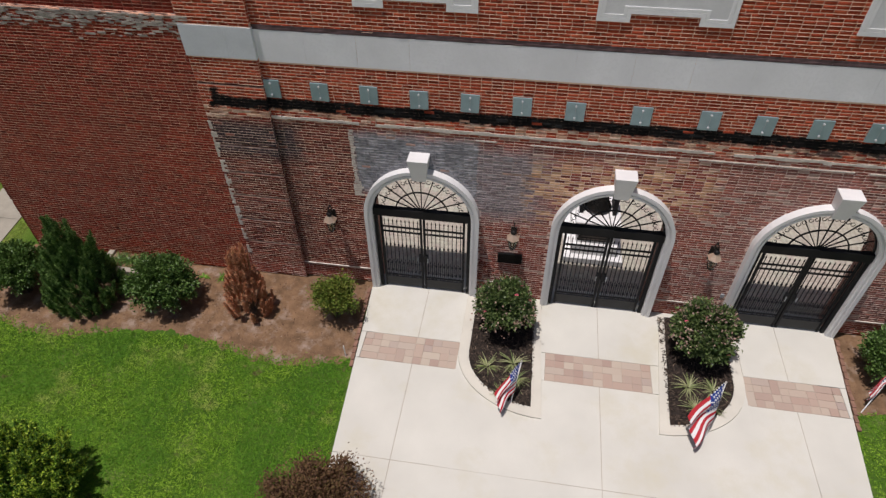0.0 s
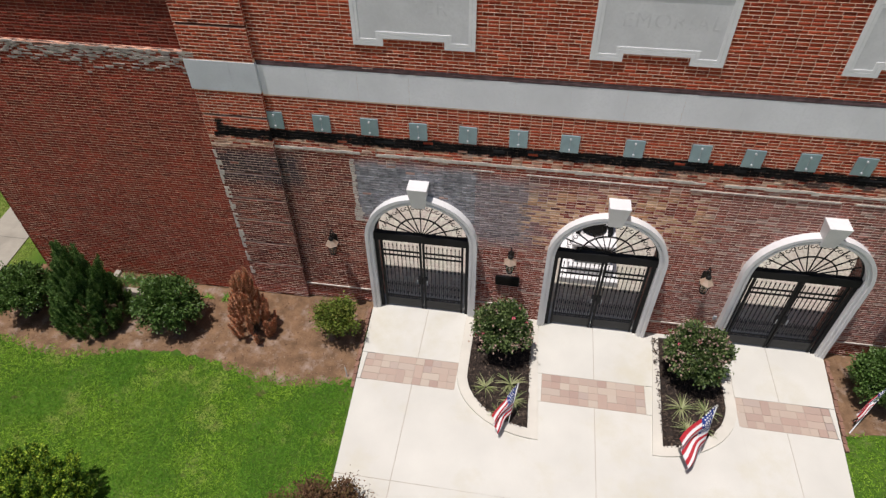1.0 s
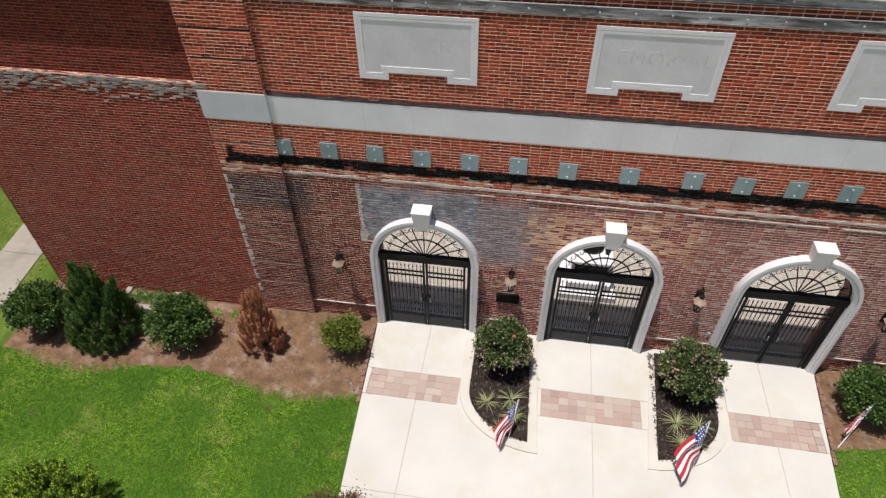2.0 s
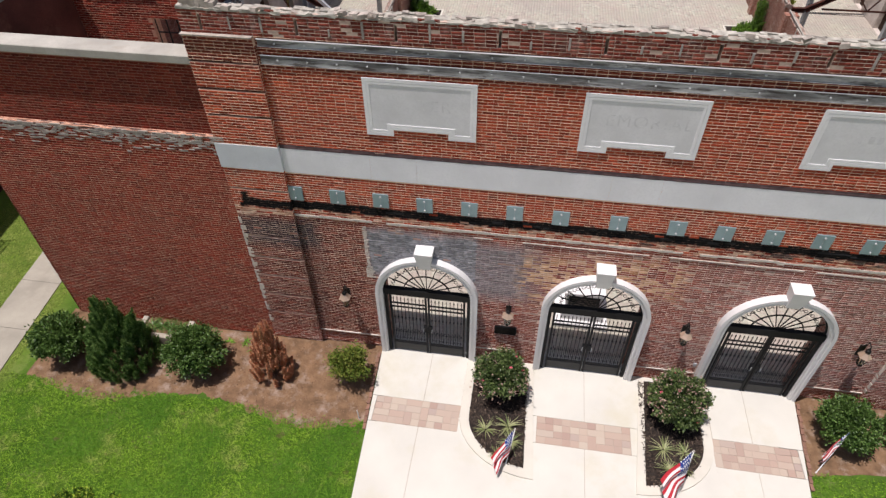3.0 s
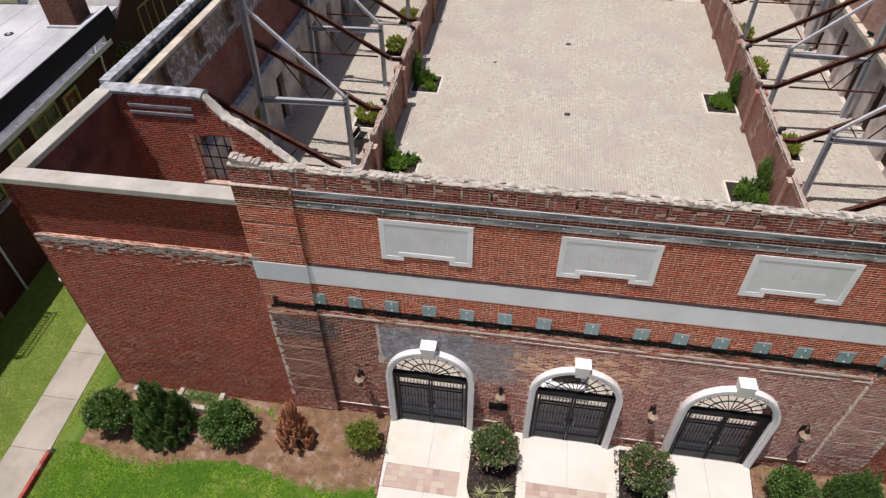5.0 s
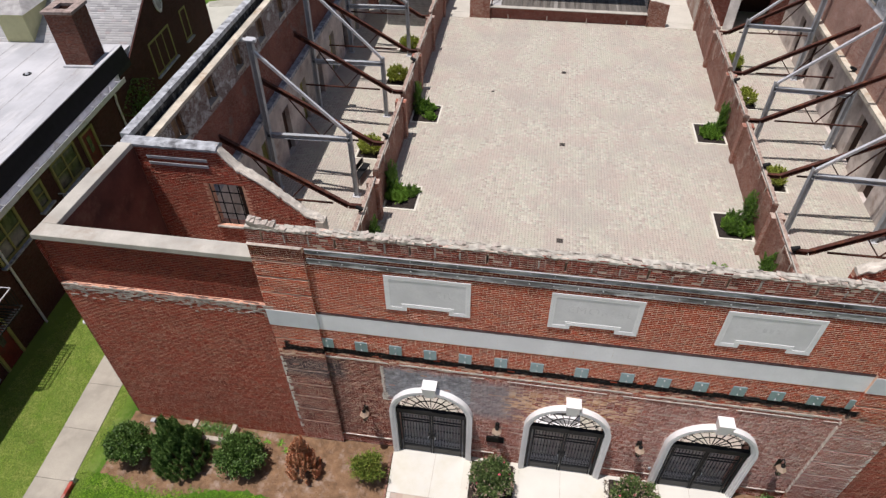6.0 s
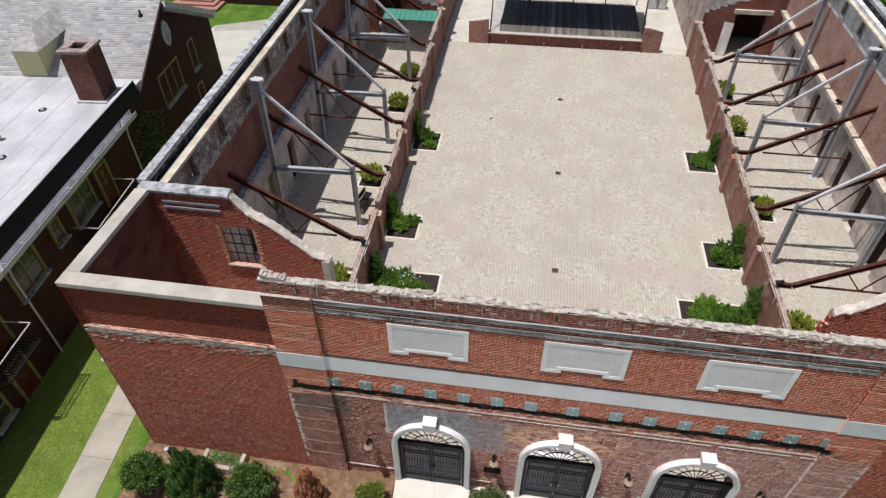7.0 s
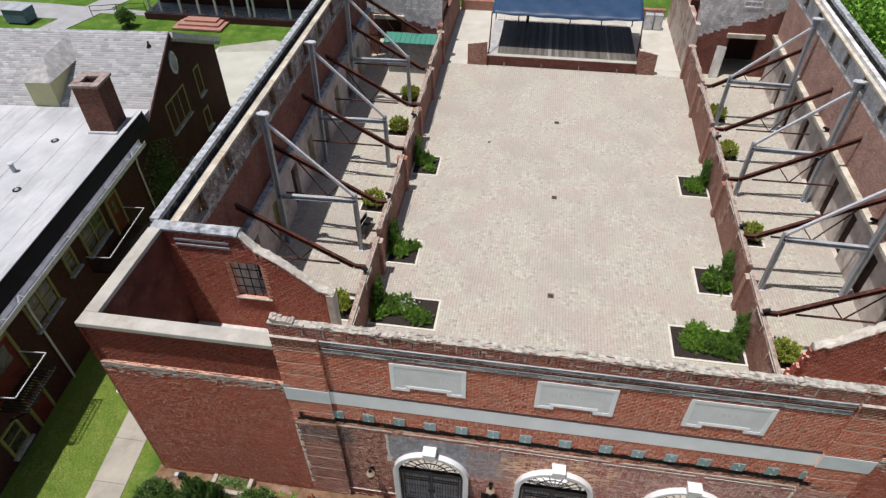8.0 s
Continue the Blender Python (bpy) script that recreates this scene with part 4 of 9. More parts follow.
def pave(x0, x1, y0, y1, size, seed, skip=None, top=0.0):
    """Corner and face arrays for small square pavers with open joints."""
    r = np.random.default_rng(seed)
    gx, gy = np.meshgrid(np.arange(x0, x1 - size * 0.5, size), np.arange(y0, y1 - size * 0.5, size))
    gx, gy = gx.ravel(), gy.ravel()
    if skip is not None:
        keep = ~skip(gx + size / 2, gy + size / 2)
        gx, gy = gx[keep], gy[keep]
    k = len(gx)
    z = top + r.normal(0, 0.0015, k)
    g, c = 0.002, 0.0015
    pts = []
    for dx, dy, low, inset in ((0, 0, 1, 0), (1, 0, 1, 0), (1, 1, 1, 0), (0, 1, 1, 0), (0, 0, 0, 1), (1, 0, 0, 1), (1, 1, 0, 1), (0, 1, 0, 1)):
        px = gx + g / 2 + (size - g) * dx + inset * c * (1 - 2 * dx)
        py = gy + g / 2 + (size - g) * dy + inset * c * (1 - 2 * dy)
        pts.append(np.stack([px, py, z - 0.005 * low], 1))
    verts = np.stack(pts, 1).reshape(-1, 3)
    quad = np.array(((4, 5, 6, 7), (0, 1, 5, 4), (1, 2, 6, 5), (2, 3, 7, 6), (3, 0, 4, 7)))
    return verts, (np.arange(k)[:, None, None] * 8 + quad[None]).reshape(-1, 4)


BEDS = []   # planting beds in the court: x0, x1, y0, y1
for side in (-1, 1):
    for y0, y1, w in ((8.5, 10.6, 3.4), (12.9, 14.95, 1.75), (21.2, 23.4, 1.75)):
        inner = aisle_x(-3.5, y0, side) + (-side) * w
        a, b = sorted((inner, aisle_x(-3.5, y0, side)))
        BEDS.append((a, b, y0, y1))
AISLE_BEDS = []
for side in (-1, 1):
    for y0 in (8.5, 17.0, 25.4, 30.2):
        a, b = sorted((aisle_x(-4.35, y0, side), aisle_x(-5.95, y0, side)))
        AISLE_BEDS.append((a, b, y0, y0 + 1.6))


def in_bed(x, y):
    hit = np.zeros(len(x), bool)
    for a, b, c, d in BEDS + AISLE_BEDS:
        hit |= (x > a - 0.06) & (x < b + 0.06) & (y > c - 0.06) & (y < d + 0.06)
    hit |= np.abs(x - XC) > np.where(y < 5.1, 15.0, 15.15 + 0.022 * (y - 10))
    return hit


v, f = pave(-10.2, 21.3, 0.44, Y_END, 0.152, 3, in_bed)
tagged(link("paving", np_mesh("paving", v, f, M_PAVER), None, floor_court), kind="stuff")

M_TIMBER = simple("weathered_tan_timber", (0.30, 0.19, 0.115), 0.85, vary=0.4, scale=2.5, fine=20, dirt=(0.13, 0.08, 0.055))
M_DOORWAY = simple("dark_doorway_fill", (0.05, 0.028, 0.02), 0.8, vary=0.4)
# low walls between court and aisles, with piers; long outer walls
for side in (-1, 1):
    A = lambda x, y: aisle_x(x, y, side)
    low = thing("wall_aisle_left" if side < 0 else "wall_aisle_right", "low red-painted brick wall with a broken pale top", "wall", kind="structure")
    r = random.Random(70 + side)
    seg = ((5.2, 12.4, 2.2), (12.9, 19.8, 2.3), (20.4, 25.4, 2.35), (25.9, 31.2, 2.4), (31.2, 37.2, 2.6))
    for y0, y1, h in seg:
        bm = bmesh.new()
        for k in range(6):
            ya, yb = y0 + (y1 - y0) * k / 6, y0 + (y1 - y0) * (k + 1) / 6
            hh = h + 0.08 * noise.noise(Vector((k * 1.7, y0, side)))
            xa, xb = sorted((A(-3.5, ya), A(-3.78, ya)))
            box(bm, xa, xb, ya, yb + 0.002, 0, hh)
        part("low_wall", bm, M_WALL_LOW, low)
        bm = bmesh.new()
        broken_strip(bm, [(A(-3.64, y0), y0, h + 0.1), (A(-3.64, y1), y1, h + 0.1)], 0.27, 0.16, 0.07, 0.05, 0.1, y0)
        part("broken_top", bm, M_RUBBLE_RED, low)
        bm = bmesh.new()
        xa, xb = sorted((A(-3.3, y1), A(-3.9, y1)))
        box(bm, xa, xb, y1 - 0.42, y1, 0, h + 0.05, 0.01)
        part("pier", bm, M_WALL_IN, low)
        bm = bmesh.new()
        rod(bm, (A(-3.52, y0), y0 + 0.05, h + 0.16), (A(-3.52, y1), y1 - 0.05, h + 0.16), 0.028, 7)
        part("top_pipe", bm, M_COPING, low)
        # looped conduit on the wall top
        bm = bmesh.new()
        for q in range(2):
            yy = y0 + 1.2 + q * 2.6
            xx = A(-3.44, yy)
            for p0, p1 in (((xx, yy, h - 0.25), (xx, yy, h + 0.16)), ((xx, yy, h + 0.16), (xx, yy + 1.1, h + 0.16)), ((xx, yy + 1.1, h + 0.16), (xx, yy + 1.1, h - 0.25))):
                rod(bm, p0, p1, 0.018, 6)
        part("conduit", bm, M_RUBBLE_PALE, low)

    long_wall = thing("wall_long_left" if side < 0 else "wall_long_right", "long outer brick wall, limewashed and stained inside, with window and door holes", "wall", kind="structure")
    o0, o1 = -9.55, -10.0    # inner and outer face
    y_run = np.arange(WING_D + 0.36, Y_END + 0.01, 0.5)
    wins = [7.45 + 2.95 * k for k in range(10)]
    doors = [7.6 + 3.2 * k for k in range(9)]
    plate_z, ledge_z = (8.30, 4.0) if side < 0 else (7.98, 3.55)
    cope_z = 8.72 if side < 0 else 8.62

    def slab(bm, y0, y1, z0, z1, x0=o0, x1=o1):
        pts = [(A(x0, y0), y0), (A(x1, y0), y0), (A(x1, y1), y1), (A(x0, y1), y1)]
        low_v = [bm.verts.new((px, py, z0)) for px, py in pts]
        top_v = [bm.verts.new((px, py, z1)) for px, py in pts]
        bm.faces.new(low_v)
        bm.faces.new(top_v)
        for k in range(4):
            bm.faces.new((low_v[k], low_v[(k + 1) % 4], top_v[(k + 1) % 4], top_v[k]))

    def strip(name, z0, z1, material, holes=(), half=0.0, hz=(0, 0), **kw):
        """A storey of the wall with rectangular holes through it."""
        bm = bmesh.new()
        cuts = sorted([WING_D + 0.36, Y_END] + [v for c in holes for v in (c - half, c + half)])
        for k, (ya, yb) in enumerate(zip(cuts, cuts[1:])):
            if holes and k % 2:
                slab(bm, ya, yb, z0, hz[0], **kw)
                slab(bm, ya, yb, hz[1], z1, **kw)
            else:
                slab(bm, ya, yb, z0, z1, **kw)
        bmesh.ops.recalc_face_normals(bm, faces=bm.faces[:])
        return part(name, bm, material, long_wall)

    strip("lower_wall", 0.0, ledge_z, M_LOWER, doors, 0.5, (0.004, 2.75))
    # left storeys darker, right storeys paler: shade and sun put into their colours
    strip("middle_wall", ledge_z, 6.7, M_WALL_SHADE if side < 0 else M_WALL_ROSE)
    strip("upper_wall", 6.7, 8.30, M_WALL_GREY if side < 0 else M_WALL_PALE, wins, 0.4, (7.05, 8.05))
    strip("parapet_wall", 8.30, cope_z, M_TARWALL, x0=-9.8)
    strip("parapet_coping", cope_z, cope_z + 0.18, M_COPING_GREY, x0=-9.74, x1=-10.08)
    strip("wall_plate", plate_z, plate_z + 0.12, M_LEDGE, x0=-9.34, x1=-9.68)
    # same ledge on both sides; the left one's blue-grey is shade put into colour
    strip("stage_ledge", ledge_z, ledge_z + 0.2, M_LEDGE if side > 0 else M_COPING_GREY, x0=-9.22, x1=-9.55)
    strip("sill_band", ledge_z - 0.16, ledge_z, M_COPING, x0=-9.42, x1=-9.55)
    for yy in wins:
        bm = bmesh.new()
        slab(bm, yy - 0.46, yy + 0.46, 6.93, 7.052, x0=-9.5, x1=-10.03)
        part("sill", bm, M_COPING, long_wall)
        for v in (-0.4, 0.33):
            bm = bmesh.new()
            slab(bm, yy + v, yy + v + 0.07, 7.053, 8.05, x0=-9.62, x1=-9.78)
            part("window_jamb", bm, M_TIMBER, long_wall)
        if side < 0:
            for q in range(3):
                bm = bmesh.new()
                slab(bm, yy - 0.32 + q * 0.215, yy - 0.32 + q * 0.215 + 0.2, 7.053, 8.05, x0=-9.8, x1=-9.84)
                part("window_board", bm, M_TIMBER, long_wall)
    door_mat = simple("weathered_green_door", (0.24, 0.23, 0.07), 0.7, vary=0.3)
    for k, yy in enumerate(doors):
        bm = bmesh.new()
        slab(bm, yy - 0.5, yy + 0.5, 0.0, 2.75, x0=-9.8, x1=-9.86)
        # dark sheets fill the other doorways: the shade of open holes put into colour
        part("door_leaf", bm, door_mat if side < 0 and k % 2 == 0 else M_DOORWAY, long_wall)

    # steel frames propping the outer wall
    for yy in (13.75, 21.7, 29.9):
        prop = thing("steel_prop_frame", "grey painted steel frame propping the outer wall", "steel frame", group="prop frames in the aisles")
        xo, xi = A(-9.2, yy), A(-5.0, yy)
        if side > 0:
            xo -= 0.15
        xh, zh = (xo + 0.2, 8.22) if side < 0 else (xo - 0.05, 7.85)
        bm = bmesh.new()
        ibeam(bm, (xo, yy, 0.02), (xh, yy, zh), 0.26, 0.26, (1, 0, 0))
        part("outer_post", bm, M_STEEL, prop)
        bm = bmesh.new()
        ibeam(bm, (xi, yy, 0.02), (xi, yy, 3.85), 0.22, 0.22, (1, 0, 0))
        part("inner_post", bm, M_STEEL, prop)
        bm = bmesh.new()
        ibeam(bm, (xo, yy, 3.32), (xi, yy, 3.42), 0.2, 0.24)
        part("tie_beam", bm, M_STEEL, prop)
        bm = bmesh.new()
        bar(bm, (xh, yy, zh - 0.47), (xi, yy, 3.72), 0.13, 0.13)
        part("raking_brace", bm, M_GALV, prop)
        bm = bmesh.new()
        bar(bm, (xh - side * 0.3, yy, zh - 0.02), (A(-9.7, yy), yy, zh - 0.02), 0.2, 0.12)
        box(bm, xh - 0.2, xh + 0.2, yy - 0.2, yy + 0.2, zh + 0.005, zh + 0.05)
        part("head_bracket", bm, M_GALV, prop)
        for px in (xo, xi):
            bm = bmesh.new()
            box(bm, px - 0.2, px + 0.2, yy - 0.2, yy + 0.2, 0.0, 0.025)
            part("base_plate", bm, M_GALV, prop)

    # rusted rakers of the lost seating
    for yy in ((10.0, 15.1, 20.4, 25.6, 30.95, 36.0) if side < 0 else (9.7, 15.0, 19.95, 25.3, 31.0)):
        raker = thing("raker_truss", "rusted steel raker of the lost seating", "truss", group="rusted rakers in the aisles")
        lo_x, hi_x = A(-3.64, yy), A(-9.65, yy)
        knee = lo_x + (hi_x - lo_x) * 0.1
        bm = bmesh.new()
        ibeam(bm, (lo_x, yy, 2.42), (knee, yy, 2.42), 0.17, 0.2)
        ibeam(bm, (knee, yy, 2.42), (hi_x, yy, 5.6), 0.17, 0.22)
        part("top_chord", bm, M_RUST, raker)
        mid = lo_x + (hi_x - lo_x) * 0.55
        zc = 2.42 + 3.18 * (0.55 - 0.1) / 0.9
        bm = bmesh.new()
        bar(bm, (lo_x + (hi_x - lo_x) * 0.22, yy, 2.5), (lo_x + (hi_x - lo_x) * 0.95, yy, 2.5), 0.07, 0.07)
        part("bottom_chord", bm, M_RUST, raker)
        bm = bmesh.new()
        bar(bm, (mid, yy, 2.5), (mid - (mid - lo_x) * 0.25, yy, zc - 0.58), 0.05, 0.05)
        part("web_strut", bm, M_RUST, raker)
        bm = bmesh.new()
        bar(bm, (mid, yy, 2.5), (mid + (hi_x - mid) * 0.55, yy, zc + 0.82), 0.05, 0.05)
        part("web_strut", bm, M_RUST, raker)

# ---- ground, drive, road ----
n = Nodes("lawn_ground", 0.95)
g1 = n.noise(0.55, 5, 0.6)
g2 = n.noise(9, 5, 0.7)
gcol = n.mix(n.ramp(g1, [(0.35, 0.0), (0.65, 1.0)]), (0.045, 0.115, 0.011), (0.11, 0.21, 0.022))
gcol = n.mix(n.ramp(g2, [(0.4, 0.0), (0.7, 0.7)]), gcol, (0.06, 0.10, 0.02))
gcol = n.mix(n.ramp(n.noise(1.1, 6, 0.7), [(0.55, 0.0), (0.7, 0.65)]), gcol, (0.20, 0.23, 0.08))
gcol = n.mix(n.math("MULTIPLY", n.math("MULTIPLY", n.band(n.axis(0), -60.0, -10.4, 0.6), n.band(n.axis(1), -60.0, 22.0, 2.0)), 0.4), gcol, (0.21, 0.27, 0.05))
n.bump(n.noise(45, 4, 0.7), 0.9, 0.03)
M_LAWN = n.done(gcol)
M_DRIVE = simple("pale_concrete", (0.605, 0.595, 0.535), 0.85, vary=0.09, scale=0.6, fine=45, bump=0.08, dirt=(0.55, 0.525, 0.42))
M_CURB = simple("kerb_concrete", (0.61, 0.585, 0.51), 0.85, vary=0.08, scale=1.2, fine=45, bump=0.08)
M_WALK = simple("grey_walk", (0.355, 0.33, 0.275), 0.9, vary=0.2, scale=1.0, fine=40, dirt=(0.42, 0.385, 0.32))
M_SOIL = simple("bare_bed_soil", (0.205, 0.125, 0.072), 0.98, vary=0.4, scale=3.5, fine=30, bump=0.6, dirt=(0.33, 0.255, 0.205))
M_MULCH = simple("dark_mulch", (0.036, 0.029, 0.025), 0.98, vary=0.5, scale=9, fine=35, bump=0.9)

ground = thing("ground", "green lawn around the brick building", "ground", kind="structure")
bm = bmesh.new()
S = 1500.0
vs = [bm.verts.new((x, y, -0.05)) for x, y in ((-S, -S), (S, -S), (S, S), (-S, S))]
bm.faces.new(vs)
part("lawn", bm, M_LAWN, ground)


def plate(name, outline, top, material, parent, thick=0.12, label=""):
    bm = bmesh.new()
    hi = [bm.verts.new((x, y, top)) for x, y in outline]
    lo = [bm.verts.new((x, y, top - thick)) for x, y in outline]
    bm.faces.new(hi)
    k = len(outline)
    for i in range(k):
        bm.faces.new((hi[i], lo[i], lo[(i + 1) % k], hi[(i + 1) % k]))
    bmesh.ops.recalc_face_normals(bm, faces=bm.faces[:])
    return part(name, bm, material, parent, label)


DX0, DX1 = 0.02, 10.98


def drive_left(y):
    return -0.17 - 0.055 * y


def drive_right(y):
    return 11.22 + 0.09 * y


pavement = thing("pavement", "pale concrete drive with brick-coloured paver strips", "pavement", kind="structure")
ISL = ((2.36, 4.36), (6.82, 8.86))
lanes = ((None, ISL[0][0], 1.33), (ISL[0][1] - 0.13, ISL[1][0] + 0.28, 5.62), (ISL[1][1], None, 9.85))
STRIPS = ((0.06, 2.355), (4.39, 6.79), (8.83, 10.93))
g = 0.006


def drive_slab(a, b, ya, yb):
    """A slab between two lines across the drive; None stands for the drive's own slanting edge."""
    left = [(drive_left(y) if a is None else a) for y in (ya, yb)]
    right = [(drive_right(y) if b is None else b) for y in (ya, yb)]
    plate("slab", [(left[0] + g, ya + g), (right[0] - g, ya + g), (right[1] - g, yb - g), (left[1] + g, yb - g)], 0.0, M_DRIVE, pavement)


for (a, b, j), (s0, s1) in zip(lanes, STRIPS):
    for xa, xb in ((a, j), (j, b)):
        for ya, yb in ((-1.66, -0.02), (-4.85, -2.44)):
            drive_slab(xa, xb, ya, yb)
    for xa, xb in ((a, s0), (s1, b)):
        if xa is None or xb is None or xb - xa > 0.03:
            drive_slab(xa, xb, -2.44, -1.66)
for a, b in zip((None, 1.33, 5.62), (1.33, 5.62, None)):
    drive_slab(a, b, -8.2, -4.85)
bm = bmesh.new()
box(bm, DX0 + 0.2, ISL[0][0], -8.2, 0.4, -0.14, -0.008)
box(bm, ISL[0][1], ISL[1][0], -8.2, 0.4, -0.14, -0.008)
box(bm, ISL[1][1], DX1 - 0.5, -8.2, 0.4, -0.14, -0.008)
box(bm, ISL[0][0], ISL[0][1], -8.2, -4.6, -0.14, -0.008)
box(bm, ISL[1][0], ISL[1][1], -8.2, -4.6, -0.14, -0.008)
part("joint_bed", bm, simple("sandy_joint", (0.43, 0.37, 0.31), 0.95), pavement)
# unseen pale paving added beyond the drive, to bounce light onto the front
bounce_ground = thing("road", "unseen pale slab added in front to bounce light onto the building", "road", kind="structure")
plate("bounce_slab", [(-70, -46), (80, -46), (80, -9.6), (-70, -9.6)], -0.02, M_WALK, bounce_ground, 0.1)
plate("bounce_slab", [(DX0 - 0.6, -9.59), (DX1 + 0.6, -9.59), (DX1, -8.21), (DX0, -8.21)], -0.01, M_DRIVE, bounce_ground, 0.1)
# thresholds in the gateways
for c in GATES:
    bm = bmesh.new()
    box(bm, c - R_IN, c + R_IN, -0.02, 0.46, -0.1, 0.004)
    part("threshold", bm, M_DRIVE, pavement)

n = Nodes("tumbled_paver", 0.9)
pk = n.chance()
pc = n.ramp(pk, [(0.0, (0.40, 0.285, 0.235)), (0.3, (0.47, 0.385, 0.315)), (0.5, (0.36, 0.255, 0.215)), (0.75, (0.49, 0.42, 0.345)), (1.0, (0.38, 0.305, 0.27))])
n.bump(n.noise(50, 3), 0.3, 0.005)
M_STRIP = n.done(n.mix(n.math("MULTIPLY", n.noise(30, 4), 0.25), pc, (0.46, 0.37, 0.30)))
PAVERS_TO_LAY = []
for a, b in STRIPS:
    PAVERS_TO_LAY.append((a, b, -2.435, -1.665))

# left walk and far paths
walk_side = thing("pavement_walk", "grey concrete footpath beside the building", "pavement", kind="structure")
pts = [(-10.55, -6.5), (-10.75, -2.9), (-11.1, 0.9), (-11.5, 5.5), (-12.4, 14.0)]
for (xa, ya), (xb, yb) in zip(pts, pts[1:]):
    cuts = max(1, int((yb - ya) / 1.6))
    for k in range(cuts):
        s, e = k / cuts, (k + 1) / cuts
        p, q = (xa + (xb - xa) * s, ya + (yb - ya) * s), (xa + (xb - xa) * e, ya + (yb - ya) * e)
        plate("walk_slab", [(p[0] - 1.35, p[1] + 0.006), (p[0], p[1] + 0.006), (q[0], q[1] - 0.006), (q[0] - 1.35, q[1] - 0.006)], -0.02, M_WALK, walk_side)
# bare beds along the wall
bed_ground = thing("ground_bed", "bare brown planting bed along the wall", "planting bed", kind="structure")
edge = []
for k in range(161):
    x = -10.0 + 9.85 * k / 160
    edge.append((x, -2.62 - 0.28 * math.sin((x + 9.3) * 1.05) - 0.14 * noise.noise(Vector((x * 3.5, 0, 0))) - 0.08 * noise.noise(Vector((x * 11, 2, 0)))))
plate("bed_soil", edge + [(-0.13, 0.03), (-10.0, 0.03)], -0.046, M_SOIL, bed_ground)
edge = []
for k in range(31):
    x = DX1 + 0.14 + 9.0 * k / 30
    edge.append((x, -2.15 - 0.15 * math.sin(x * 1.3) - 0.1 * noise.noise(Vector((x * 2.5, 4, 0)))))
plate("bed_soil", edge + [(20.1, 0.03), (DX1 + 0.14, 0.03)], -0.046, M_SOIL, bed_ground)

# ---- white arch surrounds with keystones ----
def arch_profile(bm, c, r0, r1, y0, y1, z_low=0.0):
    """A jamb, half-circle and jamb of constant width between radii r0 and r1."""
    lines = []
    for r in (r0, r1):
        line = [(c - r, z_low)] + [(c - r * math.cos(math.pi * k / 28), SPRING + r * math.sin(math.pi * k / 28)) for k in range(29)] + [(c + r, z_low)]
        lines.append(line)
    f, b = ([[bm.verts.new((x, y, z)) for x, z in line] for line in lines] for y in (y0, y1))
    k = len(f[0])
    for i in range(k - 1):
        bm.faces.new((f[0][i], f[0][i + 1], f[1][i + 1], f[1][i]))
        bm.faces.new((f[0][i], b[0][i], b[0][i + 1], f[0][i + 1]))
        bm.faces.new((f[1][i], f[1][i + 1], b[1][i + 1], b[1][i]))
        bm.faces.new((b[0][i], b[1][i], b[1][i + 1], b[0][i + 1]))
    for i in (0, k - 1):
        bm.faces.new((f[0][i], f[1][i], b[1][i], b[0][i]))
    bmesh.ops.recalc_face_normals(bm, faces=bm.faces[:])


surround = None
for c in GATES:
    if surround is None:
        surround = thing("arch_surround", "white painted arch surround with a tall keystone", "arch surround", (c, 0, 0), "arch surrounds of the front")
        bm = bmesh.new()
        arch_profile(bm, 0.0, R_IN - 0.004, R_OUT, -0.165, 0.04)
        part("architrave", bm, M_WHITE, surround)
        bm = bmesh.new()
        arch_profile(bm, 0.0, R_OUT - 0.07, R_OUT + 0.01, -0.205, -0.167)
        part("outer_fillet", bm, M_WHITE, surround)
        bm = bmesh.new()
        arch_profile(bm, 0.0, R_IN + 0.028, R_IN + 0.06, -0.185, -0.167)
        part("inner_bead", bm, M_WHITE, surround)
        bm = bmesh.new()
        arch_profile(bm, 0.0, R_IN - 0.012, R_IN - 0.003, 0.042, 0.415)
        part("reveal", bm, M_WALL_IN, surround)
        bm = bmesh.new()
        top, low = 4.26, 3.62
        ring_a = [(-0.15, -0.225, low), (0.15, -0.225, low), (0.15, 0.03, low), (-0.15, 0.03, low)]
        ring_b = [(-0.225, -0.36, top - 0.02), (0.225, -0.36, top - 0.02), (0.225, 0.03, top - 0.02), (-0.225, 0.03, top - 0.02)]
        va, vb = [bm.verts.new(p) for p in ring_a], [bm.verts.new(p) for p in ring_b]
        bm.faces.new(va[::-1])
        bm.faces.new(vb)
        for i in range(4):
            bm.faces.new((va[i], va[(i + 1) % 4], vb[(i + 1) % 4], vb[i]))
        bmesh.ops.bevel(bm, geom=bm.edges[:], offset=0.008, segments=1, affect="EDGES")
        part("keystone", bm, M_WHITE, surround)
    else:
        copy_thing(surround, pose(c, 0, 0))

# ---- iron gates ----
gate = thing("iron_gate", "closed black wrought iron double gate with a scrolled fanlight", "gate", (GATES[0], -0.05, 0), "iron gates of the front")
bm = bmesh.new()
for s in (-1, 1):
    box(bm, s * (R_IN - 0.055) - 0.04, s * (R_IN - 0.055) + 0.04, -0.04, 0.04, 0.0, 2.46)
    part("gate_post", bm, M_IRON, gate)
    bm = bmesh.new()
box(bm, -R_IN + 0.008, R_IN - 0.008, -0.07, 0.06, 2.44, 2.66)
part("transom", bm, M_IRON, gate)
fan = None
bm = bmesh.new()
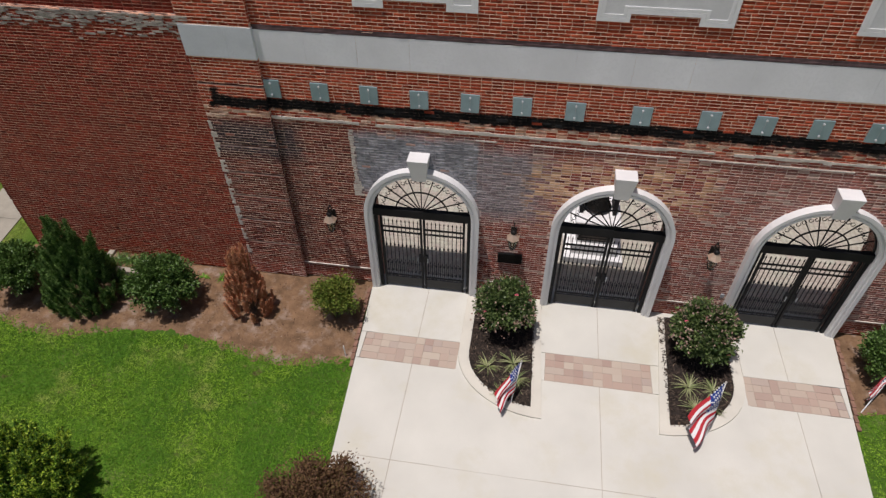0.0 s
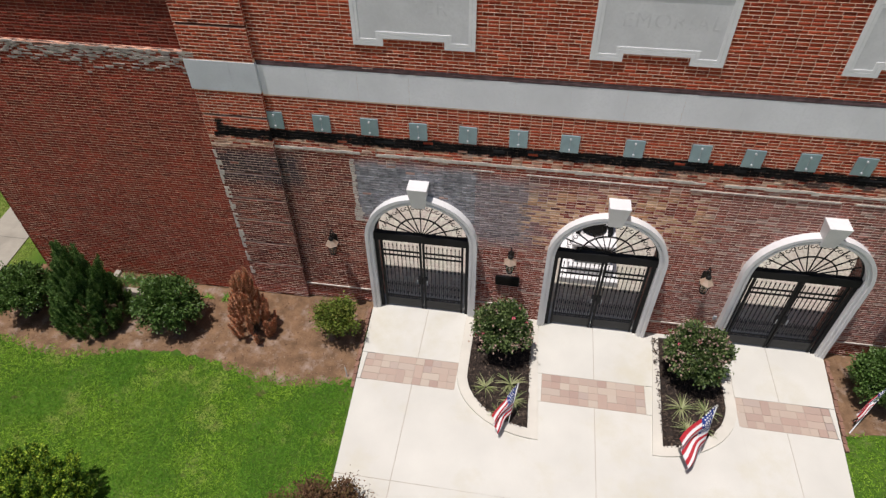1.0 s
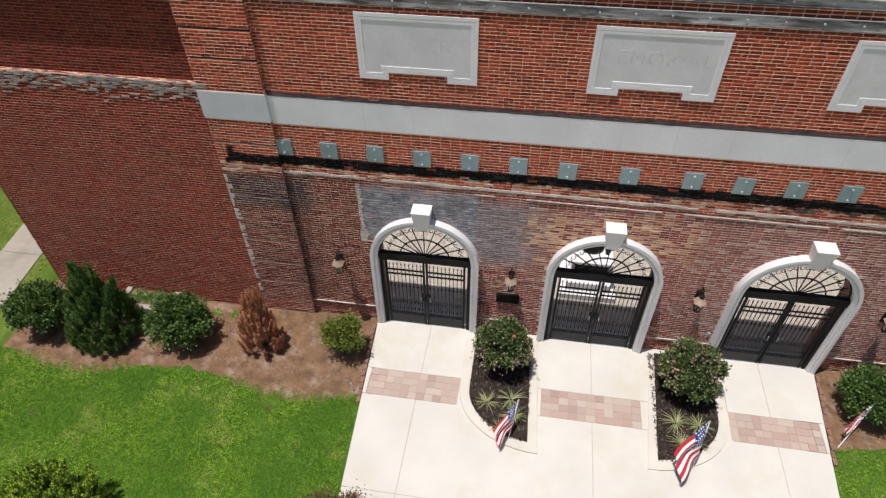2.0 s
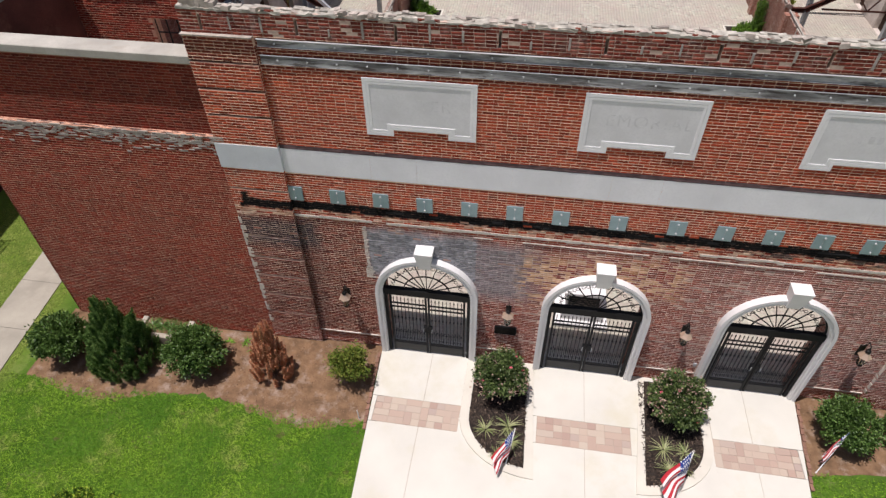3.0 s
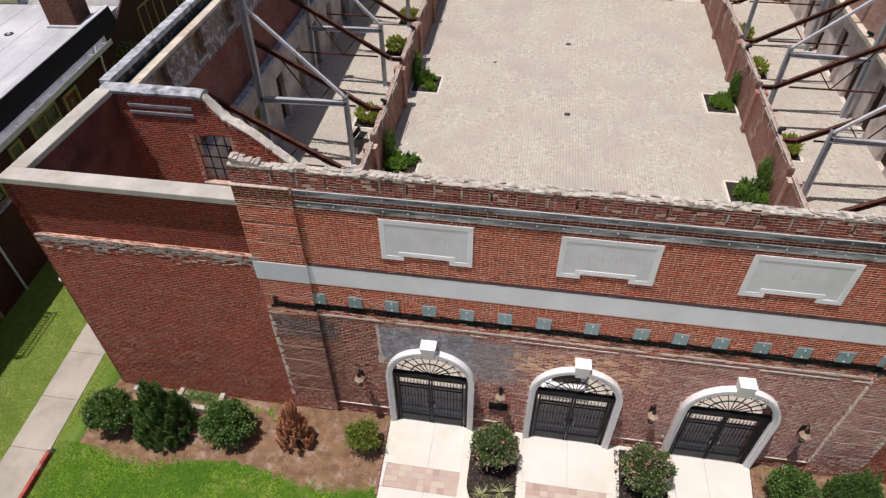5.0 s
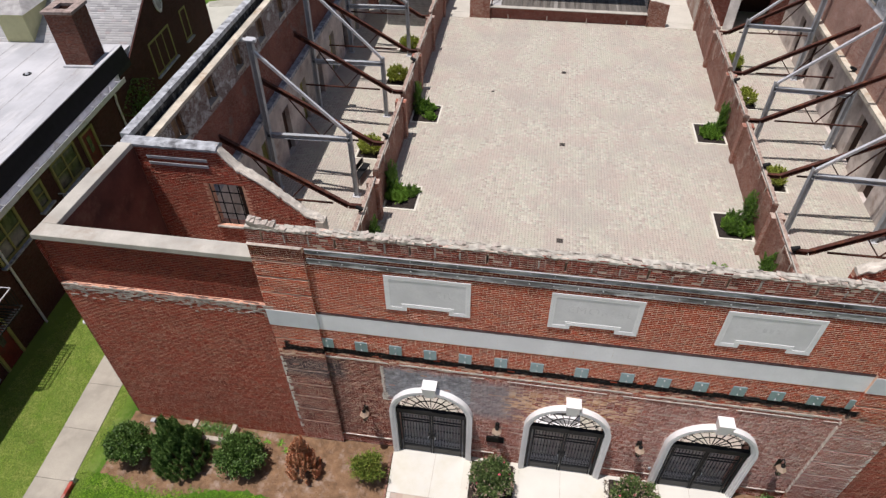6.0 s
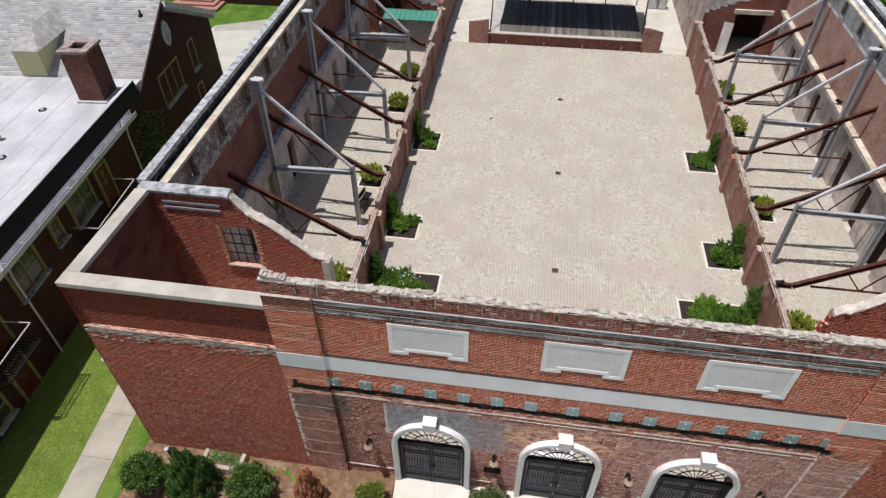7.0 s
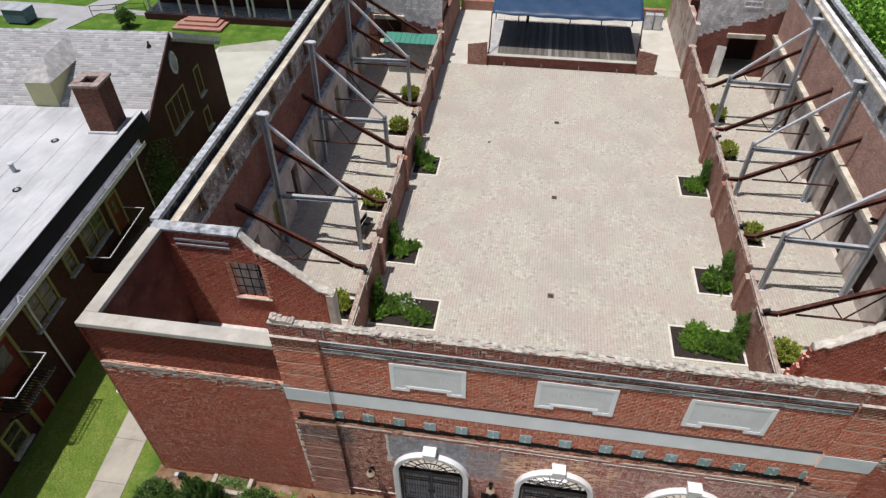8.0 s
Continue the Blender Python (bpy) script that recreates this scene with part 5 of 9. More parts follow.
ring(bm, (0, 0, 2.56), R_IN - 0.05, 0.04, (1, 0, 0), (0, 0, 1), 28, 0.1, math.pi - 0.2)
fan = part("fanlight", bm, M_IRON, gate)
bm = bmesh.new()
ring(bm, (0, 0, 2.56), 0.62, 0.028, (1, 0, 0), (0, 0, 1), 20, 0.0, math.pi)
part("inner_arc", bm, M_IRON, fan)
bm = bmesh.new()
ring(bm, (0, 0, 2.58), 0.1, 0.05, (1, 0, 0), (0, 0, 1), 8, 0.0, math.pi)
part("hub", bm, M_IRON, fan)
for k in range(11):
    a = math.pi * (k + 0.5) / 11
    bm = bmesh.new()
    bar(bm, (0.1 * math.cos(a), 0, 2.6 + 0.1 * math.sin(a)), (1.08 * math.cos(a), 0, 2.56 + 1.08 * math.sin(a)), 0.022, 0.022, (0, 1, 0))
    part("spoke", bm, M_IRON, fan)
for k in range(12):
    a = math.pi * (k + 0.5) / 12
    for da, rr in ((-0.06, 0.93), (0.06, 0.93)):
        bm = bmesh.new()
        cx, cz = rr * math.cos(a + da), 2.56 + rr * math.sin(a + da)
        ring(bm, (cx, 0, cz), 0.045, 0.012, (1, 0, 0), (0, 0, 1), 9, a, 5.2)
        part("scroll", bm, M_IRON, fan)
for s in (-1, 1):
    bm = bmesh.new()
    x0, x1 = sorted((s * 0.015, s * (R_IN - 0.15)))
    box(bm, x0, x0 + 0.05, -0.03, 0.03, 0.03, 2.38)
    box(bm, x1 - 0.05, x1, -0.03, 0.03, 0.03, 2.38)
    leaf = part("gate_leaf", bm, M_IRON, gate)
    for z in (2.06, 1.91, 0.42):
        bm = bmesh.new()
        box(bm, x0 + 0.05, x1 - 0.05, -0.016, 0.016, z - 0.018, z + 0.018)
        part("rail", bm, M_IRON, leaf)
    bm = bmesh.new()
    box(bm, x0 + 0.05, x1 - 0.05, -0.02, 0.02, 0.06, 0.36, 0.006)
    part("kick_panel", bm, simple("worn_black_panel", (0.02, 0.021, 0.023), 0.5, 0.0), leaf)
    for k in range(9):
        x = x0 + 0.05 + (x1 - x0 - 0.1) * (k + 0.5) / 9
        bm = bmesh.new()
        bar(bm, (x, 0, 0.36), (x, 0, 2.24), 0.016, 0.016, (0, 1, 0))
        rod(bm, (x, 0, 2.24), (x, 0, 2.32), 0.02, 6, 0.0)
        for zk in (0.55, 0.83, 1.44):
            rod(bm, (x, 0, zk), (x, 0, zk + 0.06), 0.024, 6)
        part("picket", bm, M_IRON, leaf)
    for k in range(8):
        x = x0 + 0.05 + (x1 - x0 - 0.1) * (k + 1) / 9
        bm = bmesh.new()
        bar(bm, (x, 0, 0.43), (x, 0, 0.93), 0.014, 0.014, (0, 1, 0))
        rod(bm, (x, 0, 0.93), (x, 0, 1.0), 0.018, 6, 0.0)
        part("dog_bar", bm, M_IRON, leaf)
    bm = bmesh.new()
    box(bm, s * 0.03 - 0.03, s * 0.03 + 0.09 * s, -0.05, 0.05, 0.98, 1.2, 0.01)
    part("lock_box", bm, M_IRON, leaf)
    bm = bmesh.new()
    rod(bm, (s * 0.12, -0.09, 1.03), (s * 0.12, -0.09, 1.17), 0.012, 8)
    part("handle", bm, M_STEEL, leaf)
for c in GATES[1:]:
    copy_thing(gate, pose(c, -0.05, 0))

# ---- lanterns ----
M_BRASS = simple("aged_copper", (0.62, 0.46, 0.34), 0.4, 0.45, vary=0.25)
n = Nodes("lantern_glass", 0.08)
n.bsdf.inputs["Transmission Weight"].default_value = 0.85
M_GLASS = n.done((0.75, 0.72, 0.6))
lantern = None
for x in (-0.97, 3.36, 7.80, 11.98):
    if lantern is None:
        lantern = thing("wall_lantern", "copper-roofed black wall lantern on an iron bracket", "lantern", (x, 0, 0), "wall lanterns between the gateways")
        bm = bmesh.new()
        box(bm, -0.07, 0.07, -0.03, -0.002, 2.0, 2.4, 0.008)
        rod(bm, (0, -0.02, 2.35), (0, -0.13, 2.62), 0.016, 6)
        rod(bm, (0, -0.13, 2.62), (0, -0.25, 2.6), 0.016, 6)
        part("bracket", bm, M_BLACK, lantern)
        bm = bmesh.new()
        bmesh.ops.create_cone(bm, cap_ends=True, segments=6, radius1=0.165, radius2=0.06, depth=0.13, matrix=Matrix.Translation((0, -0.25, 2.33)))
        part("roof", bm, M_BRASS, lantern)
        bm = bmesh.new()
        bmesh.ops.create_uvsphere(bm, u_segments=10, v_segments=8, radius=0.068, matrix=Matrix.Translation((0, -0.25, 2.44)))
        rod(bm, (0, -0.25, 2.53), (0, -0.25, 2.6), 0.03, 8, 0.01)
        part("finial", bm, M_BLACK, lantern)
        bm = bmesh.new()
        for k in range(6):
            a, b2 = math.pi * k / 3, math.pi * (k + 1) / 3
            bar(bm, (0.07 * math.cos(a), -0.25 + 0.07 * math.sin(a), 1.95), (0.125 * math.cos(a), -0.25 + 0.125 * math.sin(a), 2.27), 0.014, 0.014)
        bmesh.ops.create_cone(bm, cap_ends=True, segments=6, radius1=0.04, radius2=0.08, depth=0.05, matrix=Matrix.Translation((0, -0.25, 1.925)))
        part("cage", bm, M_BLACK, lantern)
        bm = bmesh.new()
        bmesh.ops.create_cone(bm, cap_ends=False, segments=6, radius1=0.066, radius2=0.118, depth=0.31, matrix=Matrix.Translation((0, -0.25, 2.11)))
        part("glass_panes", bm, M_GLASS, lantern)
    else:
        copy_thing(lantern, pose(x, 0, 0))

plaque = thing("wall_plaque", "small black bronze plaque below a lantern", "plaque")
bm = bmesh.new()
box(bm, 3.03, 3.62, -0.05, -0.004, 1.22, 1.54, 0.012)
part("plate", bm, M_BLACK, plaque)
bm = bmesh.new()
for k in range(4):
    box(bm, 3.10, 3.55 - 0.06 * (k % 2), -0.0545, -0.0505, 1.28 + k * 0.06, 1.3 + k * 0.06)
part("lettering", bm, simple("worn_bronze", (0.03, 0.027, 0.023), 0.4, 0.6), plaque)
socket_box = thing("outlet_box", "small grey outlet box on the brick wall", "outlet")
bm = bmesh.new()
box(bm, 8.37, 8.45, -0.04, 0.0, 0.8, 0.92, 0.006)
part("cover", bm, M_STEEL, socket_box)

# ---- anchor plates ----
plate_thing = None
for k in range(-7, 8):
    x = 5.565 + (0 if k == 0 else (1 if k > 0 else -1) * (1.25 + (0.995 if k > 0 else 1.025) * (abs(k) - 1)))
    if plate_thing is None:
        plate_thing = thing("anchor_plate", "blue-grey steel anchor plate with two bolts", "anchor plate", (x, -0.006, 5.53), "anchor plates under the stone band")
        bm = bmesh.new()
        box(bm, -0.185, 0.185, -0.028, 0.0, -0.2, 0.2, 0.003)
        part("plate", bm, M_PLATE, plate_thing)
        bm = bmesh.new()
        box(bm, -0.004, 0.004, -0.0305, -0.0285, -0.19, 0.19)
        part("seam", bm, M_STEEL, plate_thing)
        for z in (-0.13, 0.13):
            bm = bmesh.new()
            rod(bm, (0, -0.028, z), (0, -0.06, z), 0.02, 6)
            part("bolt", bm, M_GALV, plate_thing)
    else:
        copy_thing(plate_thing, pose(x, -0.006, 5.53 + 0.012 * math.sin(k * 2.1), 0, 1.2 * math.sin(k * 3.7), 0))

# ---- inscribed panels ----
def panel_outline(inset):
    w, lo, hi, notch, step = PANEL_W / 2 - inset, PANEL_LO + inset, PANEL_HI - inset, 0.575 + inset, 7.49 + inset
    return [(-w, lo), (-notch, lo), (-notch, step), (notch, step), (notch, lo), (w, lo), (w, hi), (-w, hi)]


M_FAINT = simple("faint_lettering", (0.70, 0.705, 0.705), 0.8, vary=0.15, scale=6)
WORDS = ("TER", "EMORIAL", "")
for c, word, off in zip(PANELS, WORDS, (0.3, 0.12, 0)):
    panel = thing("stone_panel", "pale stone panel with worn lettering and a moulded frame" if word else "pale stone panel with a faded smear of lettering", "stone panel", (c, 0, 0), "stone panels of the front")
    bm = bmesh.new()
    prism(bm, panel_outline(0.05), -0.012, 0.02)
    part("field", bm, M_PANEL_FIELD, panel)
    for name, i0, i1, ya, yb in (("frame", 0.0, 0.07, -0.024, 0.02), ("inner_moulding", 0.075, 0.13, -0.022, 0.0)):
        bm = bmesh.new()
        o, i = panel_outline(i0), panel_outline(i1)
        lay = [[bm.verts.new((x, y, z)) for x, z in line] for line, y in ((o, ya), (i, ya), (o, yb), (i, -0.011))]
        for k in range(8):
            j = (k + 1) % 8
            bm.faces.new((lay[0][k], lay[0][j], lay[1][j], lay[1][k]))
            bm.faces.new((lay[0][j], lay[0][k], lay[2][k], lay[2][j]))
            bm.faces.new((lay[1][k], lay[1][j], lay[3][j], lay[3][k]))
        bmesh.ops.recalc_face_normals(bm, faces=bm.faces[:])
        part(name, bm, M_PANEL, panel)
    if word:
        cu = bpy.data.curves.new("lettering", "FONT")
        cu.body, cu.size, cu.extrude, cu.align_x, cu.space_character = word, 0.36, 0.0008, "CENTER", 1.15
        tmp = bpy.data.objects.new("lettering", cu)
        dg = bpy.context.evaluated_depsgraph_get()
        me = bpy.data.meshes.new_from_object(tmp.evaluated_get(dg) if tmp.name in scene.objects else tmp)
        bpy.data.objects.remove(tmp)
        ob = link("lettering", me, M_FAINT, panel)
        ob.matrix_local = pose(off, -0.0126, 7.98, 90, 0, 0)
    else:
        bm = bmesh.new()
        for k in range(4):
            box(bm, -0.35 + k * 0.16, -0.25 + k * 0.16, -0.0128, -0.01, 8.0, 8.16)
        part("lettering", bm, M_FAINT, panel)

# ---- bell monument behind the middle gateway ----
monument = thing("bell_monument", "dark bell in an iron yoke on a stepped white pedestal", "monument")
for name, x0, x1, y0, y1, z0, z1 in (("lower_step", 4.72, 6.28, 1.45, 3.45, 0.0, 0.2), ("plinth", 4.9, 6.12, 1.62, 3.25, 0.2, 0.5), ("pedestal", 5.0, 6.02, 1.8, 3.05, 0.5, 1.12), ("pedestal_cap", 4.93, 6.09, 1.73, 3.12, 1.12, 1.22)):
    bm = bmesh.new()
    box(bm, x0, x1, y0, y1, z0, z1, 0.015)
    part(name, bm, M_WHITE, monument)
bm = bmesh.new()
box(bm, 5.06, 5.96, 1.77, 1.798, 0.55, 1.08, 0.008)
tablet = part("tablet", bm, M_BLACK, monument, "dark cast tablet on the pedestal")
bm = bmesh.new()
for q in range(5):
    box(bm, 5.14, 5.88 - 0.1 * (q % 2), 1.764, 1.769, 0.62 + q * 0.085, 0.65 + q * 0.085)
part("lettering", bm, simple("worn_tablet_bars", (0.12, 0.10, 0.085), 0.5, 0.5), tablet)
for x in (5.06, 5.92):
    bm = bmesh.new()
    prism(bm, [(-0.3, 1.22), (0.3, 1.22), (0.07, 1.92), (-0.07, 1.92)], -0.05, 0.05)
    bmesh.ops.rotate(bm, verts=bm.verts[:], matrix=Matrix.Rotation(math.pi / 2, 3, "Z"))
    bmesh.ops.translate(bm, verts=bm.verts[:], vec=(x, 2.42, 0))
    part("bracket_arm", bm, M_IRON, monument)
bm = bmesh.new()
rod(bm, (5.0, 2.42, 1.88), (5.98, 2.42, 1.88), 0.05, 10)
part("yoke", bm, M_IRON, monument)
bm = bmesh.new()
prof = ((0.35, 0.0), (0.30, 0.08), (0.25, 0.22), (0.22, 0.38), (0.15, 0.5), (0.04, 0.54))
prev = None
for r, z in prof:
    cur = [bm.verts.new((5.49 + r * math.cos(math.tau * k / 20), 2.42 + r * math.sin(math.tau * k / 20), 1.32 + z)) for k in range(20)]
    if prev:
        for k in range(20):
            bm.faces.new((prev[k], prev[(k + 1) % 20], cur[(k + 1) % 20], cur[k]))
    prev = cur
bm.faces.new(prev)
part("bell", bm, M_BLACK, monument)

# ---- islands between the lanes ----
def island_outline(side, grow=0.0, splay=0.0):
    """Straight kerb on one side, drawn in towards the wall by splay, curved sweep on the other."""
    w = 1.0
    pts = [(-w - grow, -0.14), (-w - grow, -1.9)]
    for k in range(13):
        a = math.pi / 2 * k / 12
        pts.append((w - (2 * w) * math.cos(a) - grow * math.cos(a), -1.9 - (1.55 + grow) * math.sin(a)))
    pts += [(w + grow, -3.45 - grow), (w + grow - splay, -0.14)]
    return [(x * side, y) for x, y in pts]


for (a, b), side in zip(ISL, (1, -1)):
    cx = (a + b) / 2
    plate("slab", [(a + 0.001, -0.139), (b - 0.001, -0.139), (b - 0.001, -0.002), (a + 0.001, -0.002)], -0.001, M_DRIVE, pavement, 0.1)
    mid = thing("planting_island", "kerbed planting island with dark mulch between two lanes", "planting bed", (cx, 0, 0), "planting islands in the drive", kind="structure")
    splay = 0.14 if side > 0 else 0.27
    o, i = island_outline(side, 0.0, splay), island_outline(side, -0.24, splay * 0.6)
    i = [(max(-0.76, min(0.76, x)), y) for x, y in i]
    bm = bmesh.new()
    k = len(o)
    h = 0.035
    vo, vi = [bm.verts.new((x, y, h)) for x, y in o], [bm.verts.new((x, y, h)) for x, y in i]
    lo, li = [bm.verts.new((x, y, -0.1)) for x, y in o], [bm.verts.new((x, y, -0.1)) for x, y in i]
    for j in range(k - 1):
        bm.faces.new((vo[j], vo[j + 1], vi[j + 1], vi[j]))
        bm.faces.new((vo[j + 1], vo[j], lo[j], lo[j + 1]))
        bm.faces.new((vi[j], vi[j + 1], li[j + 1], li[j]))
    bmesh.ops.recalc_face_normals(bm, faces=bm.faces[:])
    part("kerb", bm, M_CURB, mid)
    bm = bmesh.new()
    bm.faces.new([bm.verts.new((x, y, 0.0)) for x, y in i])
    bmesh.ops.triangulate(bm, faces=bm.faces[:])
    bmesh.ops.subdivide_edges(bm, edges=bm.edges[:], cuts=4, use_grid_fill=True)
    for v in bm.verts:
        v.co.z = 0.012 + 0.02 * noise.noise(v.co * 4 + Vector((cx, 0, 0)))
    part("mulch", bm, M_MULCH, mid)
    # filler slab beside the curve, so that the lane runs up to the kerb
    corner = [(x, y) for x, y in island_outline(side, 0.004) if y <= -1.89][:-1]
    edge_x = -1.04 * side
    plate("slab", [(edge_x, -1.9)] + [(x, y) for x, y in corner] + [(corner[-1][0], -4.85), (edge_x, -4.85)], -0.002, M_DRIVE, mid, 0.1)
    plate("slab", [(corner[-1][0], -3.46), (1.04 * side, -3.46), (1.04 * side, -4.85), (corner[-1][0], -4.85)], -0.0025, M_DRIVE, mid, 0.1)
# mulch chips
rgm = np.random.default_rng(12)
vs_all, fs_all = [], []
k = 5200
px = np.concatenate([rgm.uniform(a + 0.26, b - 0.26, k // 2) for a, b in ISL])
py = rgm.uniform(-3.2, -0.2, k)
for q, (a, b) in enumerate(ISL):
    s = slice(q * k // 2, (q + 1) * k // 2)
    cx = (a + b) / 2
    d = (px[s] - cx) * (1, -1)[q]
    bad = (py[s] < -1.9) & (((d - 0.76) / 1.5) ** 2 + ((py[s] + 1.9) / 1.3) ** 2 > 1)
    py[s] = np.where(bad, rgm.uniform(-1.9, -0.2, k // 2), py[s])
ang, tilt = rgm.uniform(0, math.tau, k), rgm.uniform(-0.5, 0.5, k)
ln, wd = rgm.uniform(0.015, 0.05, k), rgm.uniform(0.006, 0.014, k)
base = np.stack([px, py, 0.03 + rgm.uniform(0, 0.02, k)], 1)
du = np.stack([np.cos(ang), np.sin(ang), np.sin(tilt)], 1) * ln[:, None]
dv = np.stack([-np.sin(ang), np.cos(ang), np.zeros(k)], 1) * wd[:, None]
quadv = np.stack([base - du - dv, base + du - dv, base + du + dv, base - du + dv], 1).reshape(-1, 3)
n = Nodes("mulch_chip", 0.95)
M_CHIP = n.done(n.ramp(n.chance(), [(0.0, (0.02, 0.016, 0.014)), (0.6, (0.055, 0.04, 0.032)), (0.93, (0.10, 0.075, 0.055)), (1.0, (0.2, 0.15, 0.11))]))
tagged(link("mulch_chips", np_mesh("mulch_chips", quadv, np.arange(4 * k).reshape(-1, 4), M_CHIP), None), "dark shredded bark mulch in the islands", "mulch", kind="stuff")

# ---- plants ----
def leaf_material(name, tones, rough=0.55, patches=False, glow=(0.16, 0.26, 0.03)):
    n = Nodes(name, rough)
    pick = n.chance()
    col = n.ramp(pick, [(i / (len(tones) - 1), c) for i, c in enumerate(tones)])
    if patches:
        col = n.mix(n.ramp(n.noise(0.42, 6, 0.65), [(0.42, 0.7), (0.54, 0.0)]), col, (0.065, 0.19, 0.014))
        col = n.mix(n.ramp(n.noise(0.8, 6, 0.7), [(0.56, 0.0), (0.66, 0.7)]), col, (0.34, 0.40, 0.10))
        col = n.mix(n.ramp(n.noise(2.1, 5, 0.6), [(0.64, 0.0), (0.70, 0.8)]), col, (0.14, 0.085, 0.05))
    if patches:
        # dry verge past the footpath
        col = n.mix(n.math("MULTIPLY", n.band(n.axis(0), -60.0, -10.4, 0.6), n.ramp(n.noise(1.6, 6, 0.75), [(0.38, 0.25), (0.62, 0.85)])), col, (0.33, 0.37, 0.10))
    tr = n.tree.nodes.new("ShaderNodeBsdfTranslucent")
    n.put(tr.inputs[0], n.mix(0.35, col, glow))
    mx = n.tree.nodes.new("ShaderNodeMixShader")
    mx.inputs[0].default_value = 0.22
    out = n.tree.nodes["Material Output"]
    mat = n.done(col)
    n.tree.links.new(n.bsdf.outputs[0], mx.inputs[1])
    n.tree.links.new(tr.outputs[0], mx.inputs[2])
    n.tree.links.new(mx.outputs[0], out.inputs[0])
    return mat


GREEN = leaf_material("holly_leaf", [(0.0320, 0.0717, 0.0145), (0.0643, 0.1285, 0.0272), (0.1044, 0.1932, 0.0455), (0.1602, 0.2579, 0.0726)], 0.38)
JUNIPER = (leaf_material("juniper_spray", [(0.0362, 0.0834, 0.0232), (0.0653, 0.142, 0.0394), (0.0998, 0.2, 0.0522), (0.145, 0.249, 0.0638)], 0.7),
           leaf_material("juniper_tip", [(0.154, 0.267, 0.0812), (0.226, 0.367, 0.11), (0.29, 0.434, 0.116)], 0.7))
DEAD = (leaf_material("dead_spray", [(0.54, 0.22, 0.11), (0.65, 0.30, 0.165), (0.72, 0.40, 0.24), (0.58, 0.25, 0.13)], 0.9, glow=(0.6, 0.25, 0.12)),
        leaf_material("bleached_spray", [(0.70, 0.38, 0.21), (0.78, 0.47, 0.29), (0.74, 0.42, 0.25)], 0.9, glow=(0.6, 0.28, 0.15)))
YELLOWISH = leaf_material("boxwood_leaf", [(0.0875, 0.131, 0.0262), (0.149, 0.219, 0.035), (0.228, 0.28, 0.0525), (0.193, 0.175, 0.0438)], 0.55)
LIME_TIP = leaf_material("lime_tip", [(0.36, 0.52, 0.045), (0.52, 0.68, 0.07), (0.64, 0.76, 0.12)], 0.55, glow=(0.3, 0.42, 0.04))
AISLE_LEAF = leaf_material("olive_spray", [(0.19, 0.25, 0.04), (0.29, 0.36, 0.055), (0.38, 0.44, 0.075), (0.33, 0.33, 0.075)], 0.6)
AISLE_TIP = leaf_material("olive_tip", [(0.44, 0.52, 0.09), (0.54, 0.60, 0.12), (0.60, 0.64, 0.18)], 0.6)
FERN_TIP = leaf_material("fern_tip", [(0.18, 0.36, 0.048), (0.252, 0.456, 0.072), (0.336, 0.528, 0.108)], 0.6)
LIME = leaf_material("lime_spray", [(0.03, 0.08, 0.016), (0.066, 0.155, 0.024), (0.126, 0.252, 0.036), (0.22, 0.37, 0.045)], 0.6)
PURPLE = leaf_material("bronze_leaf", [(0.081, 0.0432, 0.027), (0.149, 0.081, 0.0473), (0.209, 0.121, 0.0607), (0.121, 0.0945, 0.0338)], 0.6, glow=(0.14, 0.08, 0.04))
ROSE = leaf_material("rose_leaf", [(0.02, 0.042, 0.014), (0.055, 0.095, 0.028), (0.11, 0.165, 0.05), (0.22, 0.28, 0.11), (0.06, 0.11, 0.03)], 0.35)
FERN = leaf_material("fern_leaf", [(0.0655, 0.153, 0.0191), (0.117, 0.25, 0.031), (0.175, 0.347, 0.0417), (0.262, 0.429, 0.0715)], 0.6)
TREE = leaf_material("tree_leaf", [(0.0759, 0.177, 0.0236), (0.144, 0.312, 0.0405), (0.22, 0.439, 0.0591), (0.321, 0.557, 0.0929)], 0.6)
STRIPED = leaf_material("striped_blade", [(0.22, 0.27, 0.09), (0.36, 0.39, 0.19), (0.45, 0.46, 0.25), (0.12, 0.2, 0.05)], 0.5)
BARK = simple("bark", (0.12, 0.085, 0.06), 0.95, vary=0.4, scale=8)


def leaves(centres, ways, length, width, rng, fold=0.35):
    """Folded leaf blades: a point, a direction and a size each, four corners and two faces."""
    k = len(centres)
    ways = ways / np.linalg.norm(ways, axis=1, keepdims=True)
    side = np.cross(ways, rng.normal(size=(k, 3)))
    side /= np.linalg.norm(side, axis=1, keepdims=True) + 1e-9
    up = np.cross(side, ways)
    l = (length * rng.uniform(0.65, 1.3, k))[:, None]
    w = (width * rng.uniform(0.7, 1.25, k))[:, None]
    a, d = centres - ways * l / 2, centres + ways * l / 2
    b = centres + side * w / 2 + up * w * fold
    c = centres - side * w / 2 + up * w * fold
    verts = np.stack([a, b, d, c], 1).reshape(-1, 3)
    i = np.arange(k)[:, None] * 4
    return verts, np.concatenate([i + (0, 1, 2), i + (0, 2, 3)], 0)


